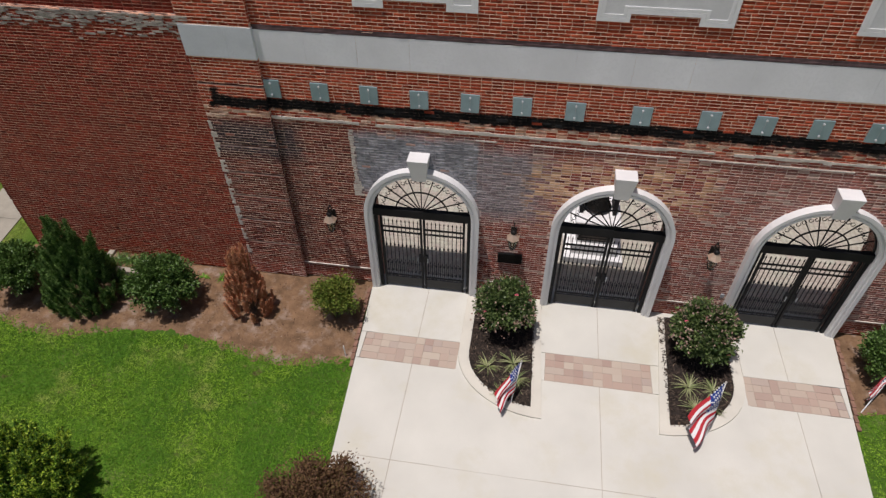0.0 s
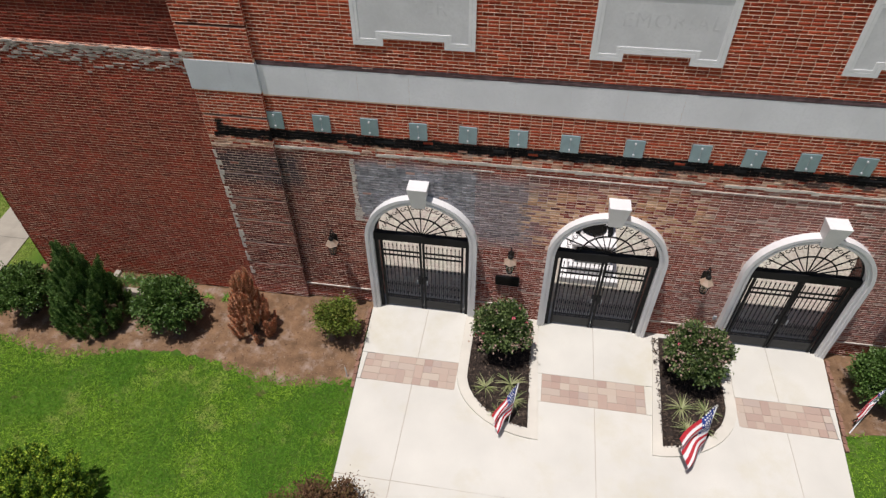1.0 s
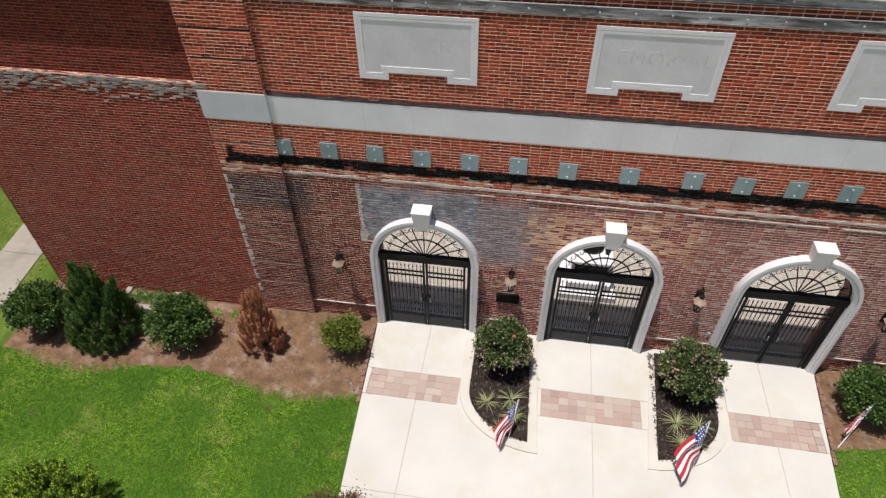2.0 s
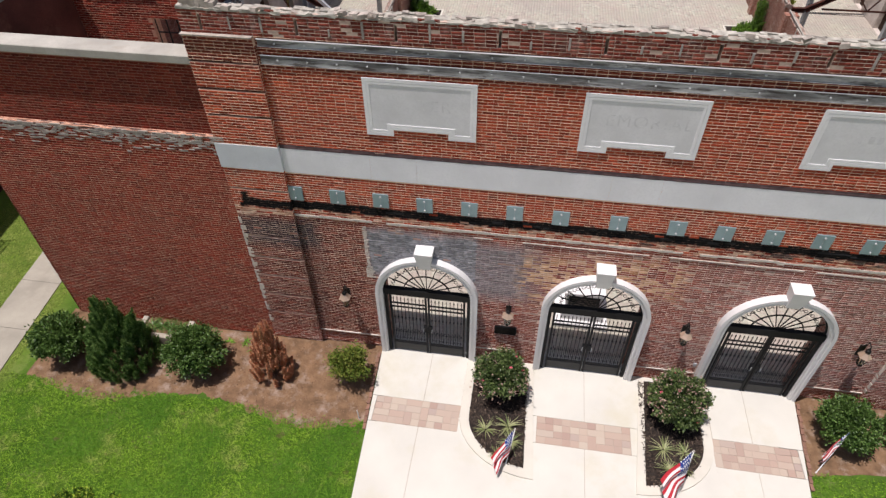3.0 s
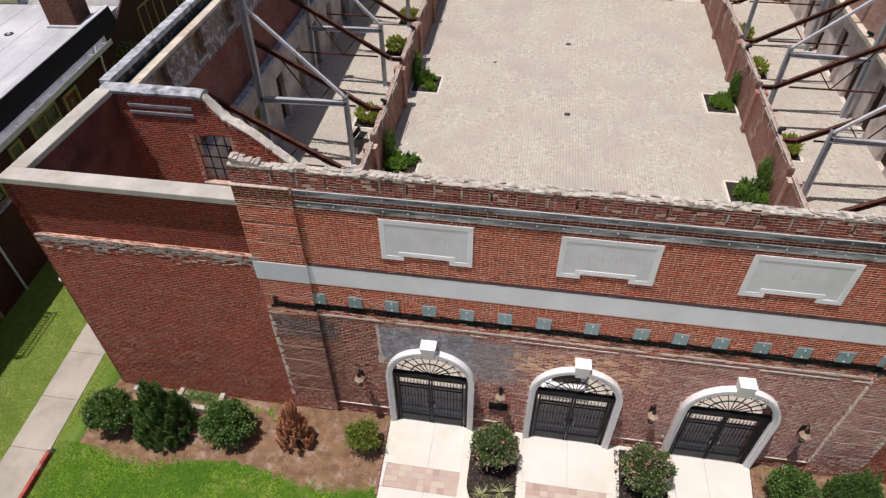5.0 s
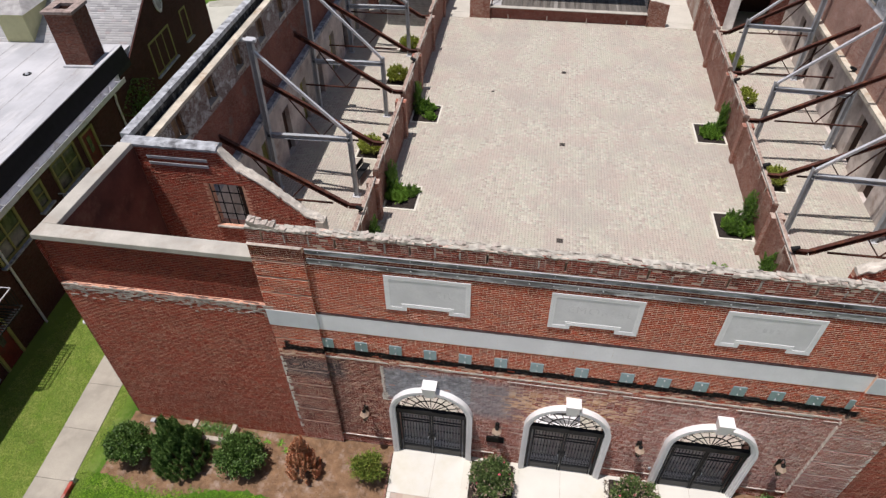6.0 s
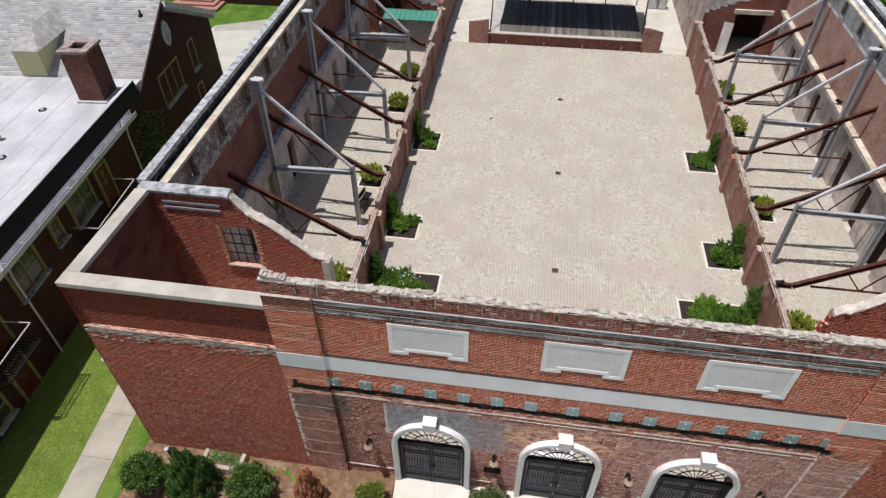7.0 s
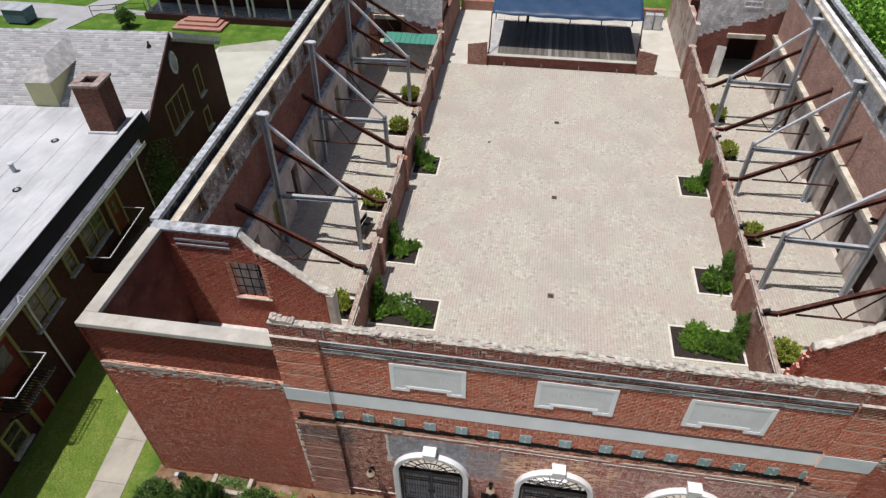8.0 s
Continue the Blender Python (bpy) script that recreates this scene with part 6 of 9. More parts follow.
def crown_points(rng, n_leaf, n_clump, r, lift, spread, shell=0.75, pointed=0.0):
    """Leaf centres gathered in clumps over a rounded or pointed body; returns points and outward ways."""
    g = rng.normal(size=(n_clump, 3))
    g /= np.linalg.norm(g, axis=1, keepdims=True)
    g[:, 2] = np.abs(g[:, 2]) * 1.0 - 0.25 * (rng.random(n_clump) < 0.4)
    g /= np.linalg.norm(g, axis=1, keepdims=True)
    rad = rng.uniform(shell, 1.05, n_clump)
    hub = g * rad[:, None] * np.array(r)
    if pointed:
        t = np.clip(hub[:, 2] / r[2], 0, 1)
        hub[:, :2] *= (1 - pointed * t)[:, None]
    hub[:, 2] += lift
    own = rng.integers(0, n_clump, n_leaf)
    pts = hub[own] + rng.normal(size=(n_leaf, 3)) * spread
    deep = rng.random(n_leaf) < 0.3
    inner = hub[own] * np.array((1, 1, 0)) * rng.uniform(0.2, 0.9, (n_leaf, 1)) + (hub[own] - np.array((0, 0, lift))) * np.array((0, 0, 1)) * rng.uniform(0.1, 0.85, (n_leaf, 1)) + np.array((0, 0, lift))
    pts = np.where(deep[:, None], inner + rng.normal(size=(n_leaf, 3)) * spread, pts)
    out = pts - np.array((0, 0, lift))
    out = out / (np.linalg.norm(out, axis=1, keepdims=True) + 1e-6) + rng.normal(size=(n_leaf, 3)) * 0.6
    pts[:, 2] = np.maximum(pts[:, 2], 0.03)
    return pts, out, hub


def twig_mesh(hubs, foot, thick, rng):
    """Stems from the foot out to the clumps."""
    bm = bmesh.new()
    for h in hubs:
        h = Vector(h)
        mid = Vector((h.x * 0.45, h.y * 0.45, h.z * 0.5 + 0.05)) + Vector(rng.normal(size=3)) * 0.03
        rod(bm, (rng.normal() * foot, rng.normal() * foot, -0.06), mid, thick, 5, thick * 0.7)
        rod(bm, mid, h, thick * 0.7, 5, thick * 0.25)
    return bm


def shrub(name, label, at, r, lift, leaf_mat, n_leaf, leaf=(0.05, 0.028), clumps=70, spread=0.07, seed=1, group="", flowers=0, flower_mat=None, pointed=0.0, shell=0.75, category="shrub"):
    rng = np.random.default_rng(seed)
    ob = thing(name, label, category, at, group)
    pts, out, hub = crown_points(rng, n_leaf, clumps, r, lift, spread, shell, pointed)
    v, f = leaves(pts, out, leaf[0], leaf[1], rng)
    link("crown", np_mesh("crown", v, f, leaf_mat), None, ob)
    part("stem_cluster", twig_mesh(hub[:18], 0.05, 0.016, rng), BARK, ob)
    for k in range(flowers):
        p = hub[k % len(hub)] * (1.04, 1.04, 1.02) + rng.normal(size=3) * 0.05
        bm = bmesh.new()
        for q in range(6):
            a = math.tau * q / 6
            m = Matrix.Translation(Vector(p)) @ Euler((0.6, 0, a)).to_matrix().to_4x4() @ Matrix.Translation((0, 0.026, 0.012)) @ Matrix.Diagonal((0.032, 0.037, 0.012, 1))
            bmesh.ops.create_icosphere(bm, subdivisions=1, radius=1.0, matrix=m)
        part("blossom", bm, flower_mat, ob)
    return ob


def plumes(rng, foot, head, n_leaf, fat, leaf, tip=0.0, spread=0.75):
    """Thin leaves set along plumes from foot to head, thickest near the foot; those past tip alone."""
    own = rng.integers(0, len(foot), n_leaf)
    s = np.maximum(rng.beta(1.2, 1.0, n_leaf), tip * rng.uniform(0.8, 1.1, n_leaf))[:, None].clip(0, 1)
    span = (head - foot)[own]
    length = np.linalg.norm(span, axis=1, keepdims=True)
    side = rng.normal(size=(n_leaf, 3))
    off = side * fat * (1.08 - s) ** 0.8
    pts = foot[own] + span * s + off
    pts[:, 2] = np.maximum(pts[:, 2], 0.02)
    way = span / length + side * spread
    return leaves(pts, way, leaf[0], leaf[1], rng, 0.2)


def conifer(name, label, at, r, height, mats, n_leaf, tips, seed, category="shrub", n_plume=210, fat=0.042, leaf=(0.12, 0.014), open_foot=0.0):
    """An upright shrub: steep flame-like plumes of needles, rising to several tips."""
    rng = np.random.default_rng(seed)
    ob = thing(name, label, category, at)
    ang, rad = rng.uniform(0, math.tau, n_plume), np.sqrt(rng.uniform(0.0, 1, n_plume))
    top = height * (1 - rad ** 1.25 * 0.92) * rng.uniform(0.72, 1.0, n_plume) + 0.28
    head = np.stack([np.cos(ang) * rad * r, np.sin(ang) * rad * r, top], 1)
    for t, (tx, ty, th) in enumerate(tips):
        for q in range(9):
            head[t * 9 + q] = (tx + rng.normal(0, 0.1), ty + rng.normal(0, 0.1), th * height * (1 - 0.07 * q * rng.uniform(0.4, 1)))
    plume = rng.uniform(0.35, 0.62, n_plume) * (0.6 + 0.25 * height)
    lean = np.stack([head[:, 0] * 0.33, head[:, 1] * 0.33, np.full(n_plume, 1.0)], 1)
    lean /= np.linalg.norm(lean, axis=1, keepdims=True)
    foot = head - lean * plume[:, None]
    foot[:, 2] = np.maximum(foot[:, 2], open_foot)
    v, f = plumes(rng, foot, head, n_leaf, fat, leaf, 0.0, 0.4)
    link("crown", np_mesh("crown", v, f, mats[0]), None, ob)
    # a second, paler set of needles on the outer half of each plume
    v, f = plumes(rng, foot, head, n_leaf // 2, fat * 1.1, leaf, 0.45, 0.4)
    link("new_growth", np_mesh("new_growth", v, f, mats[1]), None, ob)
    part("stem_cluster", twig_mesh(foot[::7], 0.05, 0.018, rng), BARK, ob)
    return ob


def spray_bush(name, label, at, r, lift, mats, n_leaf, n_plume, seed, category="shrub", group="", length=0.42, fat=0.05, leaf=(0.075, 0.026), rise=0.9, uneven_by=0.16):
    """A full bush of feathery sprays that stand out from a dark inside."""
    rng = np.random.default_rng(seed)
    ob = thing(name, label, category, at, group)
    g = rng.normal(size=(n_plume, 3))
    g[:, 2] = np.abs(g[:, 2]) - 0.3 * (rng.random(n_plume) < 0.4)
    g /= np.linalg.norm(g, axis=1, keepdims=True)
    lump = np.array([1 + uneven_by * noise.noise(Vector(q) * 2.3 + Vector((seed, 0, 0))) for q in g])
    head = g * np.array(r) * (rng.uniform(0.78, 1.06, n_plume) * lump)[:, None] + np.array((0, 0, lift))
    way = g + np.array((0, 0, rise)) + rng.normal(size=(n_plume, 3)) * 0.25
    way /= np.linalg.norm(way, axis=1, keepdims=True)
    foot = head - way * (length * rng.uniform(0.7, 1.2, n_plume))[:, None]
    foot[:, 2] = np.maximum(foot[:, 2], 0.03)
    v, f = plumes(rng, foot, head, n_leaf, fat, leaf)
    link("crown", np_mesh("crown", v, f, mats[0]), None, ob)
    # a second, paler set of leaves on the outer half of each spray
    v, f = plumes(rng, foot, head, n_leaf // 2, fat * 1.1, leaf, 0.5)
    link("new_growth", np_mesh("new_growth", v, f, mats[1]), None, ob)
    part("stem_cluster", twig_mesh(foot[:16], 0.05, 0.016, rng), BARK, ob)
    return ob


def blade_tuft(name, label, at, n_blade, length, mat, seed, width=0.02, group="", droop=0.5, category="plant"):
    """A rosette of arching blades."""
    rng = np.random.default_rng(seed)
    ob = thing(name, label, category, at, group)
    verts, faces = [], []
    for b in range(n_blade):
        a, l, rise = rng.uniform(0, math.tau), length * rng.uniform(0.6, 1.15), rng.uniform(0.35, 1.1)
        d = np.array((math.cos(a), math.sin(a), 0.0))
        s = np.array((-math.sin(a), math.cos(a), 0.0))
        base = len(verts)
        for k in range(5):
            t = k / 4
            p = d * l * t * (0.35 + 0.65 * t) + np.array((0, 0, l * (rise * t - droop * t * t * (0.6 + rise * 0.7)))) + d * 0.02
            w = width * (1 - 0.85 * t) * (0.6 + 0.8 * min(1, t * 3)) / 2
            verts += [p - s * w, p + s * w]
        for k in range(4):
            i = base + 2 * k
            faces.append((i, i + 1, i + 3, i + 2))
    verts = np.array(verts)
    verts[:, 2] = np.maximum(verts[:, 2], 0.01)
    link("foliage", np_mesh("foliage", verts, faces, mat), None, ob)
    return ob


GZ = -0.045
shrub("holly_bush", "rounded dark green holly bush on bare soil", (-9.02, -1.66, GZ), (0.72, 0.68, 0.7), 0.74, GREEN, 12000, (0.075, 0.05), 90, 0.075, seed=2, group="shrubs along the wall")
conifer("juniper", "upright dark green juniper with several tips on bare soil", (-7.3, -1.58, GZ), 0.98, 2.65, JUNIPER, 62000, ((0.1, 0.15, 1.0), (0.72, 0.2, 0.86), (0.42, 0.0, 0.72), (-0.3, 0.1, 0.74), (-0.6, -0.1, 0.56), (0.15, -0.3, 0.72)), 3, n_plume=340)
shrub("holly_bush", "rounded green holly bush with a lighter top on bare soil", (-5.2, -1.45, GZ), (0.76, 0.68, 0.68), 0.7, GREEN, 13000, (0.075, 0.05), 110, 0.075, seed=4, group="shrubs along the wall")
conifer("dead_conifer", "small dead conifer with rust-brown foliage", (-3.0, -1.38, GZ), 0.6, 2.3, DEAD, 21000, ((0.1, 0.1, 1.0), (0.16, 0.05, 0.78), (-0.2, 0.0, 0.62)), 5, n_plume=125, fat=0.025, leaf=(0.13, 0.018))
shrub("boxwood", "small yellow-green shrub beside the drive", (-0.78, -1.25, GZ), (0.5, 0.46, 0.58), 0.66, YELLOWISH, 5200, (0.065, 0.045), seed=6, clumps=55, spread=0.09, shell=0.55)
shrub("holly_bush", "round dark green holly bush beside the drive edge", (12.08, -1.12, GZ), (0.62, 0.62, 0.62), 0.62, GREEN, 10000, (0.075, 0.05), 90, 0.075, seed=7, group="shrubs along the wall")
conifer("juniper", "upright dark green juniper at the wall foot", (13.8, -1.05, GZ), 0.8, 1.9, JUNIPER, 40000, ((0.1, 0.2, 1.0), (-0.3, 0.1, 0.85), (0.4, 0.0, 0.75)), 8, n_plume=330)
shrub("holly_bush", "round green holly bush at the far end of the bed", (15.7, -1.2, GZ), (0.6, 0.6, 0.6), 0.58, GREEN, 8000, (0.075, 0.05), 80, 0.075, seed=9, group="shrubs along the wall")
# hedge: bright tips, dark inner leaves; sun and shade put into leaf colours
spray_bush("arborvitae_hedge", "clipped lime-green arborvitae bush on the lawn", (-5.55, -6.75, -0.06), (1.28, 1.15, 0.95), 0.75, (LIME, LIME_TIP), 42000, 520, 10)
shrub("barberry", "bronze-leaved barberry shrub in a small bed", (0.15, -6.25, GZ), (1.0, 0.95, 0.62), 0.5, PURPLE, 22000, (0.06, 0.036), 120, 0.11, 11, shell=0.6)
PINK = simple("pink_petal", (0.72, 0.12, 0.19), 0.6, vary=0.3)
FADED = leaf_material("faded_blossom", [(0.36, 0.22, 0.18), (0.50, 0.33, 0.28), (0.42, 0.36, 0.27)])
shrub("rose_bush", "full dark green rose bush with a few pink blossoms", (3.32, -1.12, 0.0), (0.64, 0.58, 0.72), 0.78, ROSE, 15000, (0.085, 0.055), 95, 0.07, 12, "rose bushes in the islands", 20, PINK, shell=0.6)
shrub("rose_bush", "full rose bush with faded and pink blossoms", (7.86, -1.16, 0.0), (0.66, 0.66, 0.76), 0.8, ROSE, 17000, (0.085, 0.055), 105, 0.07, 13, "rose bushes in the islands", 16, PINK, shell=0.6)
for k, (bx, s) in enumerate(((3.32, 21), (7.86, 22))):
    rng = np.random.default_rng(s)
    pts, out, hub = crown_points(rng, 420 + 500 * k, 60, (0.66, 0.58, 0.78), 0.8, 0.08, 0.98)
    v, f = leaves(pts + np.array((bx, -1.2, 0)), out, 0.055, 0.05, rng)
    tagged(link("faded_blossoms", np_mesh("faded_blossoms", v, f, FADED), None), "spent pinkish blossoms over a rose bush", "blossom", kind="stuff")
for k, (x, y, l) in enumerate(((3.08, -2.28, 0.34), (3.66, -2.12, 0.36), (3.76, -2.55, 0.34), (7.58, -2.18, 0.38), (8.1, -2.2, 0.32), (7.66, -2.72, 0.34), (8.0, -2.65, 0.3), (3.45, -2.95, 0.25))):
    blade_tuft("liriope", "cream-striped lily turf clump in dark mulch", (x, y, 0.02), 34, l, STRIPED, 30 + k, 0.022, "lily turf clumps")

# raised planter, floodlight, stake
planter = thing("raised_planter", "small pale block planter against the brick wall", "planter")
for x0, x1, y0, y1 in ((-7.5, -5.88, -0.86, -0.7), (-7.5, -7.34, -0.7, -0.14), (-6.04, -5.88, -0.7, -0.14)):
    bm = bmesh.new()
    box(bm, x0, x1, y0, y1, -0.05, 0.26, 0.012)
    part("block_wall", bm, simple("planter_stone", (0.42, 0.38, 0.32), 0.9, vary=0.2, scale=3, dirt=(0.25, 0.21, 0.17)), planter)
bm = bmesh.new()
box(bm, -7.34, -6.04, -0.7, -0.14, -0.05, 0.18)
part("soil", bm, M_SOIL, planter)
for k, x in enumerate((-7.1, -6.8, -6.5, -6.25)):
    blade_tuft("daylily", "arching green daylily clump in the planter", (x, -0.42, 0.18), 38, 0.42, GREEN, 50 + k, 0.024, "daylilies in the planter", 0.7)
for k, (x, y) in enumerate(((-4.7, -0.5), (-4.2, -0.45), (-5.1, -0.55), (-3.9, -0.7))):
    blade_tuft("weed_tuft", "small green weed at the wall foot", (x, y, GZ), 22, 0.16, FERN, 60 + k, 0.03, "weeds at the wall foot")
flood = thing("floodlight", "small black floodlight with a grey visor at the wall foot", "floodlight", (-8.75, -0.42, GZ))
bm = bmesh.new()
rod(bm, (0, 0, 0), (0, 0, 0.22), 0.02, 8)
part("stem", bm, M_IRON, flood)
bm = bmesh.new()
box(bm, -0.14, 0.16, -0.1, 0.1, 0.2, 0.4, 0.03)
part("housing", bm, M_IRON, flood)
bm = bmesh.new()
box(bm, -0.3, -0.13, -0.08, 0.08, 0.28, 0.36, 0.01)
part("visor", bm, M_STEEL, flood)
stake = thing("garden_stake", "thin pale plant stake at the bed edge", "stake", (-0.27, -2.42, -0.06))
bm = bmesh.new()
rod(bm, (0, 0, 0), (-0.03, 0.03, 0.36), 0.012, 6)
part("stick", bm, M_PANEL, stake)
M_EDGING = simple("dull_edging_brick", (0.26, 0.145, 0.105), 0.95, vary=0.35, scale=4)
edging = thing("bed_edging", "row of reddish edging bricks along the drive", "edging")
re = random.Random(44)
for k in range(13):
    y = -0.35 - k * 0.19
    for xs_ in (drive_left(y) - 0.055, drive_right(y) + 0.055):
        bm = bmesh.new()
        m = Matrix.LocRotScale((xs_ + re.uniform(-0.015, 0.015), y, -0.012), Euler((0, 0, re.uniform(-0.12, 0.12))), (0.08, 0.175, 0.06))
        bmesh.ops.create_cube(bm, size=1.0, matrix=m)
        part("brick", bm, M_EDGING, edging)

# ---- flags on short staffs ----
M_FRED = simple("flag_red", (0.42, 0.03, 0.04), 0.8, vary=0.1)
M_FWHITE = simple("flag_white", (0.72, 0.71, 0.70), 0.8, vary=0.05)
M_FBLUE = simple("flag_blue", (0.02, 0.05, 0.22), 0.8, vary=0.1)


def flag(foot, top, low, fly_top, fly_low, seed):
    """A limp flag: a leaning staff from foot to top, the cloth hung from it and pulled down at the fly."""
    foot, top, low, fly_top, fly_low = (Vector(v) for v in (foot, top, low, fly_top, fly_low))
    ob = thing("small_flag", "small striped flag with a starred corner on a leaning staff", "flag", foot, "small flags along the drive")
    top, low, fly_top, fly_low = (v - foot for v in (top, low, fly_top, fly_low))
    bm = bmesh.new()
    rod(bm, (0, 0, -0.05), top * 1.03, 0.012, 8)
    staff = part("staff", bm, M_PANEL, ob)
    bm = bmesh.new()
    bmesh.ops.create_uvsphere(bm, u_segments=8, v_segments=6, radius=0.026, matrix=Matrix.Translation(top * 1.04))
    part("knob", bm, M_COPING, staff)
    side = (low - top).cross(fly_top - top).normalized()
    hoist = (low - top).length
    bm = bmesh.new()
    nu, nv = 30, 26
    grid = []
    for i in range(nv + 1):
        row = []
        for j in range(nu + 1):
            s, t = j / nu, i / nv
            a, b = top.lerp(low, t), fly_top.lerp(fly_low, t)
            fold = (0.10 * math.sin(t * 10.0 + seed + s * 1.5) * (0.1 + s) + 0.035 * math.sin(s * 7 + t * 4 + seed)) * hoist
            sag = Vector((0, 0, 0.10 * hoist * math.sin(math.pi * s)))
            p = a.lerp(b, s) + side * fold + sag
            row.append(bm.verts.new(p))
        grid.append(row)
    for i in range(nv):
        for j in range(nu):
            f = bm.faces.new((grid[i][j], grid[i][j + 1], grid[i + 1][j + 1], grid[i + 1][j]))
            f.material_index = 2 if i < 14 and j < nu * 0.42 else (i // 2) % 2
            f.smooth = True
    bm.normal_update()
    spots = []
    for i in range(9):
        for j in range(11):
            if (i + j) % 2 == 0:
                v0 = grid[int((i + 0.6) / 9 * 14)][int((j + 0.6) / 11 * nu * 0.42)]
                spots.append((v0.co.copy(), v0.normal.copy()))
    me = bpy.data.meshes.new("cloth")
    bm.to_mesh(me)
    bm.free()
    for m in (M_FRED, M_FWHITE, M_FBLUE):
        me.materials.append(m)
    cloth = link("cloth", me, None, ob)
    bm = bmesh.new()
    for p, nrm in spots:
        for s in (-1, 1):
            q = nrm.to_track_quat("Z", "Y").to_matrix().to_4x4()
            q.translation = p + nrm * 0.005 * s
            bmesh.ops.create_circle(bm, cap_ends=True, segments=5, radius=0.02 * hoist, matrix=q)
    tagged(part("stars", bm, M_FWHITE, cloth), kind="stuff")
    return ob


flag((3.67, -3.19, 0.02), (3.81, -2.70, 0.9), (3.71, -3.04, 0.3), (3.34, -3.28, 0.42), (3.44, -3.5, 0.16), 1)
flag((7.8, -3.34, 0.02), (7.93, -2.83, 1.2), (7.83, -3.22, 0.3), (7.28, -3.27, 0.58), (7.5, -3.8, 0.12), 2)
flag((11.24, -2.21, 0.0), (11.88, -1.49, 0.9), (11.5, -1.92, 0.36), (11.36, -1.85, 0.42), (11.3, -2.1, 0.16), 3)

# ---- lawn blades ----
rl = np.random.default_rng(77)
n_bl = 130000
gx = np.concatenate([rl.uniform(-10.6, 0.3, n_bl), rl.uniform(10.5, 16.0, n_bl // 6), rl.uniform(-15.4, -10.6, n_bl // 2)])
gy = np.concatenate([rl.uniform(-8.5, -2.45, n_bl), rl.uniform(-7.0, -2.1, n_bl // 6), rl.uniform(-6.0, 5.5, n_bl // 2)])
k = len(gx)
bed_edge = -2.62 - 0.28 * np.sin((gx + 9.3) * 1.05)
keep = (gy < np.where(gx > 0, -2.2, bed_edge + 0.1 + 0.22 * np.array([noise.noise(Vector((q * 2.2, 4, 0))) + 0.6 * noise.noise(Vector((q * 7, 9, 0))) for q in gx]) + rl.exponential(0.07, len(gx)))) | (gx < -10.6)
pathx = np.interp(gy, [-6.5, -2.9, 0.9, 5.5], [-10.55, -10.75, -11.1, -11.5])
keep &= ~((gx < pathx + 0.03) & (gx > pathx - 1.38))
keep &= gx > -15.5
keep &= (gx < -0.17 - 0.055 * gy - 0.07) | (gx > 5)
keep &= (gx > 11.22 + 0.09 * gy + 0.05) | (gx < 5)
gx, gy = gx[keep], gy[keep]
k = len(gx)
base = np.stack([gx, gy, np.full(k, -0.05)], 1)
up = np.stack([rl.normal(0, 1.2, k), rl.normal(0, 1.2, k), np.full(k, 0.7)], 1) * rl.uniform(0.022, 0.055, k)[:, None]
ang = rl.uniform(0, math.tau, k)
sd = np.stack([np.cos(ang), np.sin(ang), np.zeros(k)], 1) * rl.uniform(0.008, 0.019, k)[:, None]
bv = np.stack([base - sd, base + sd, base + up], 1).reshape(-1, 3)
BLADE = leaf_material("grass_blade", [(0.03, 0.085, 0.006), (0.095, 0.215, 0.012), (0.19, 0.36, 0.024), (0.27, 0.43, 0.045)], 0.7, patches=True)
tagged(link("lawn_grass", np_mesh("lawn_grass", bv, np.arange(3 * k).reshape(-1, 3), BLADE), None), "short mown green lawn grass with thin patches", "grass", kind="stuff")

# clods, twigs and dry leaves on the bare bed
rb = np.random.default_rng(31)
k = 3600
bx = np.concatenate([rb.uniform(-9.9, -0.2, k - 900), rb.uniform(11.2, 19.0, 900)])
by = np.concatenate([-0.15 - (2.35 + 0.24 * np.sin((bx[:k - 900] + 9.3) * 1.05)) * rb.random(k - 900), rb.uniform(-2.0, -0.15, 900)])
ang, ln, wd = rb.uniform(0, math.tau, k), rb.uniform(0.006, 0.024, k), rb.uniform(0.004, 0.011, k)
base = np.stack([bx, by, -0.042 + rb.uniform(0, 0.012, k)], 1)
du = np.stack([np.cos(ang), np.sin(ang), rb.uniform(-0.3, 0.3, k)], 1) * ln[:, None]
dv = np.stack([-np.sin(ang), np.cos(ang), np.zeros(k)], 1) * wd[:, None]
n = Nodes("soil_litter", 0.95)
M_LITTER = n.done(n.ramp(n.chance(), [(0.0, (0.08, 0.045, 0.03)), (0.4, (0.16, 0.095, 0.06)), (0.85, (0.24, 0.155, 0.10)), (1.0, (0.31, 0.23, 0.165))]))
tagged(link("soil_litter", np_mesh("soil_litter", np.stack([base - du - dv, base + du - dv, base + du + dv, base - du + dv], 1).reshape(-1, 3), np.arange(4 * k).reshape(-1, 4), M_LITTER), None), "clods, twigs and dry leaves on the bare bed", "litter", kind="stuff")

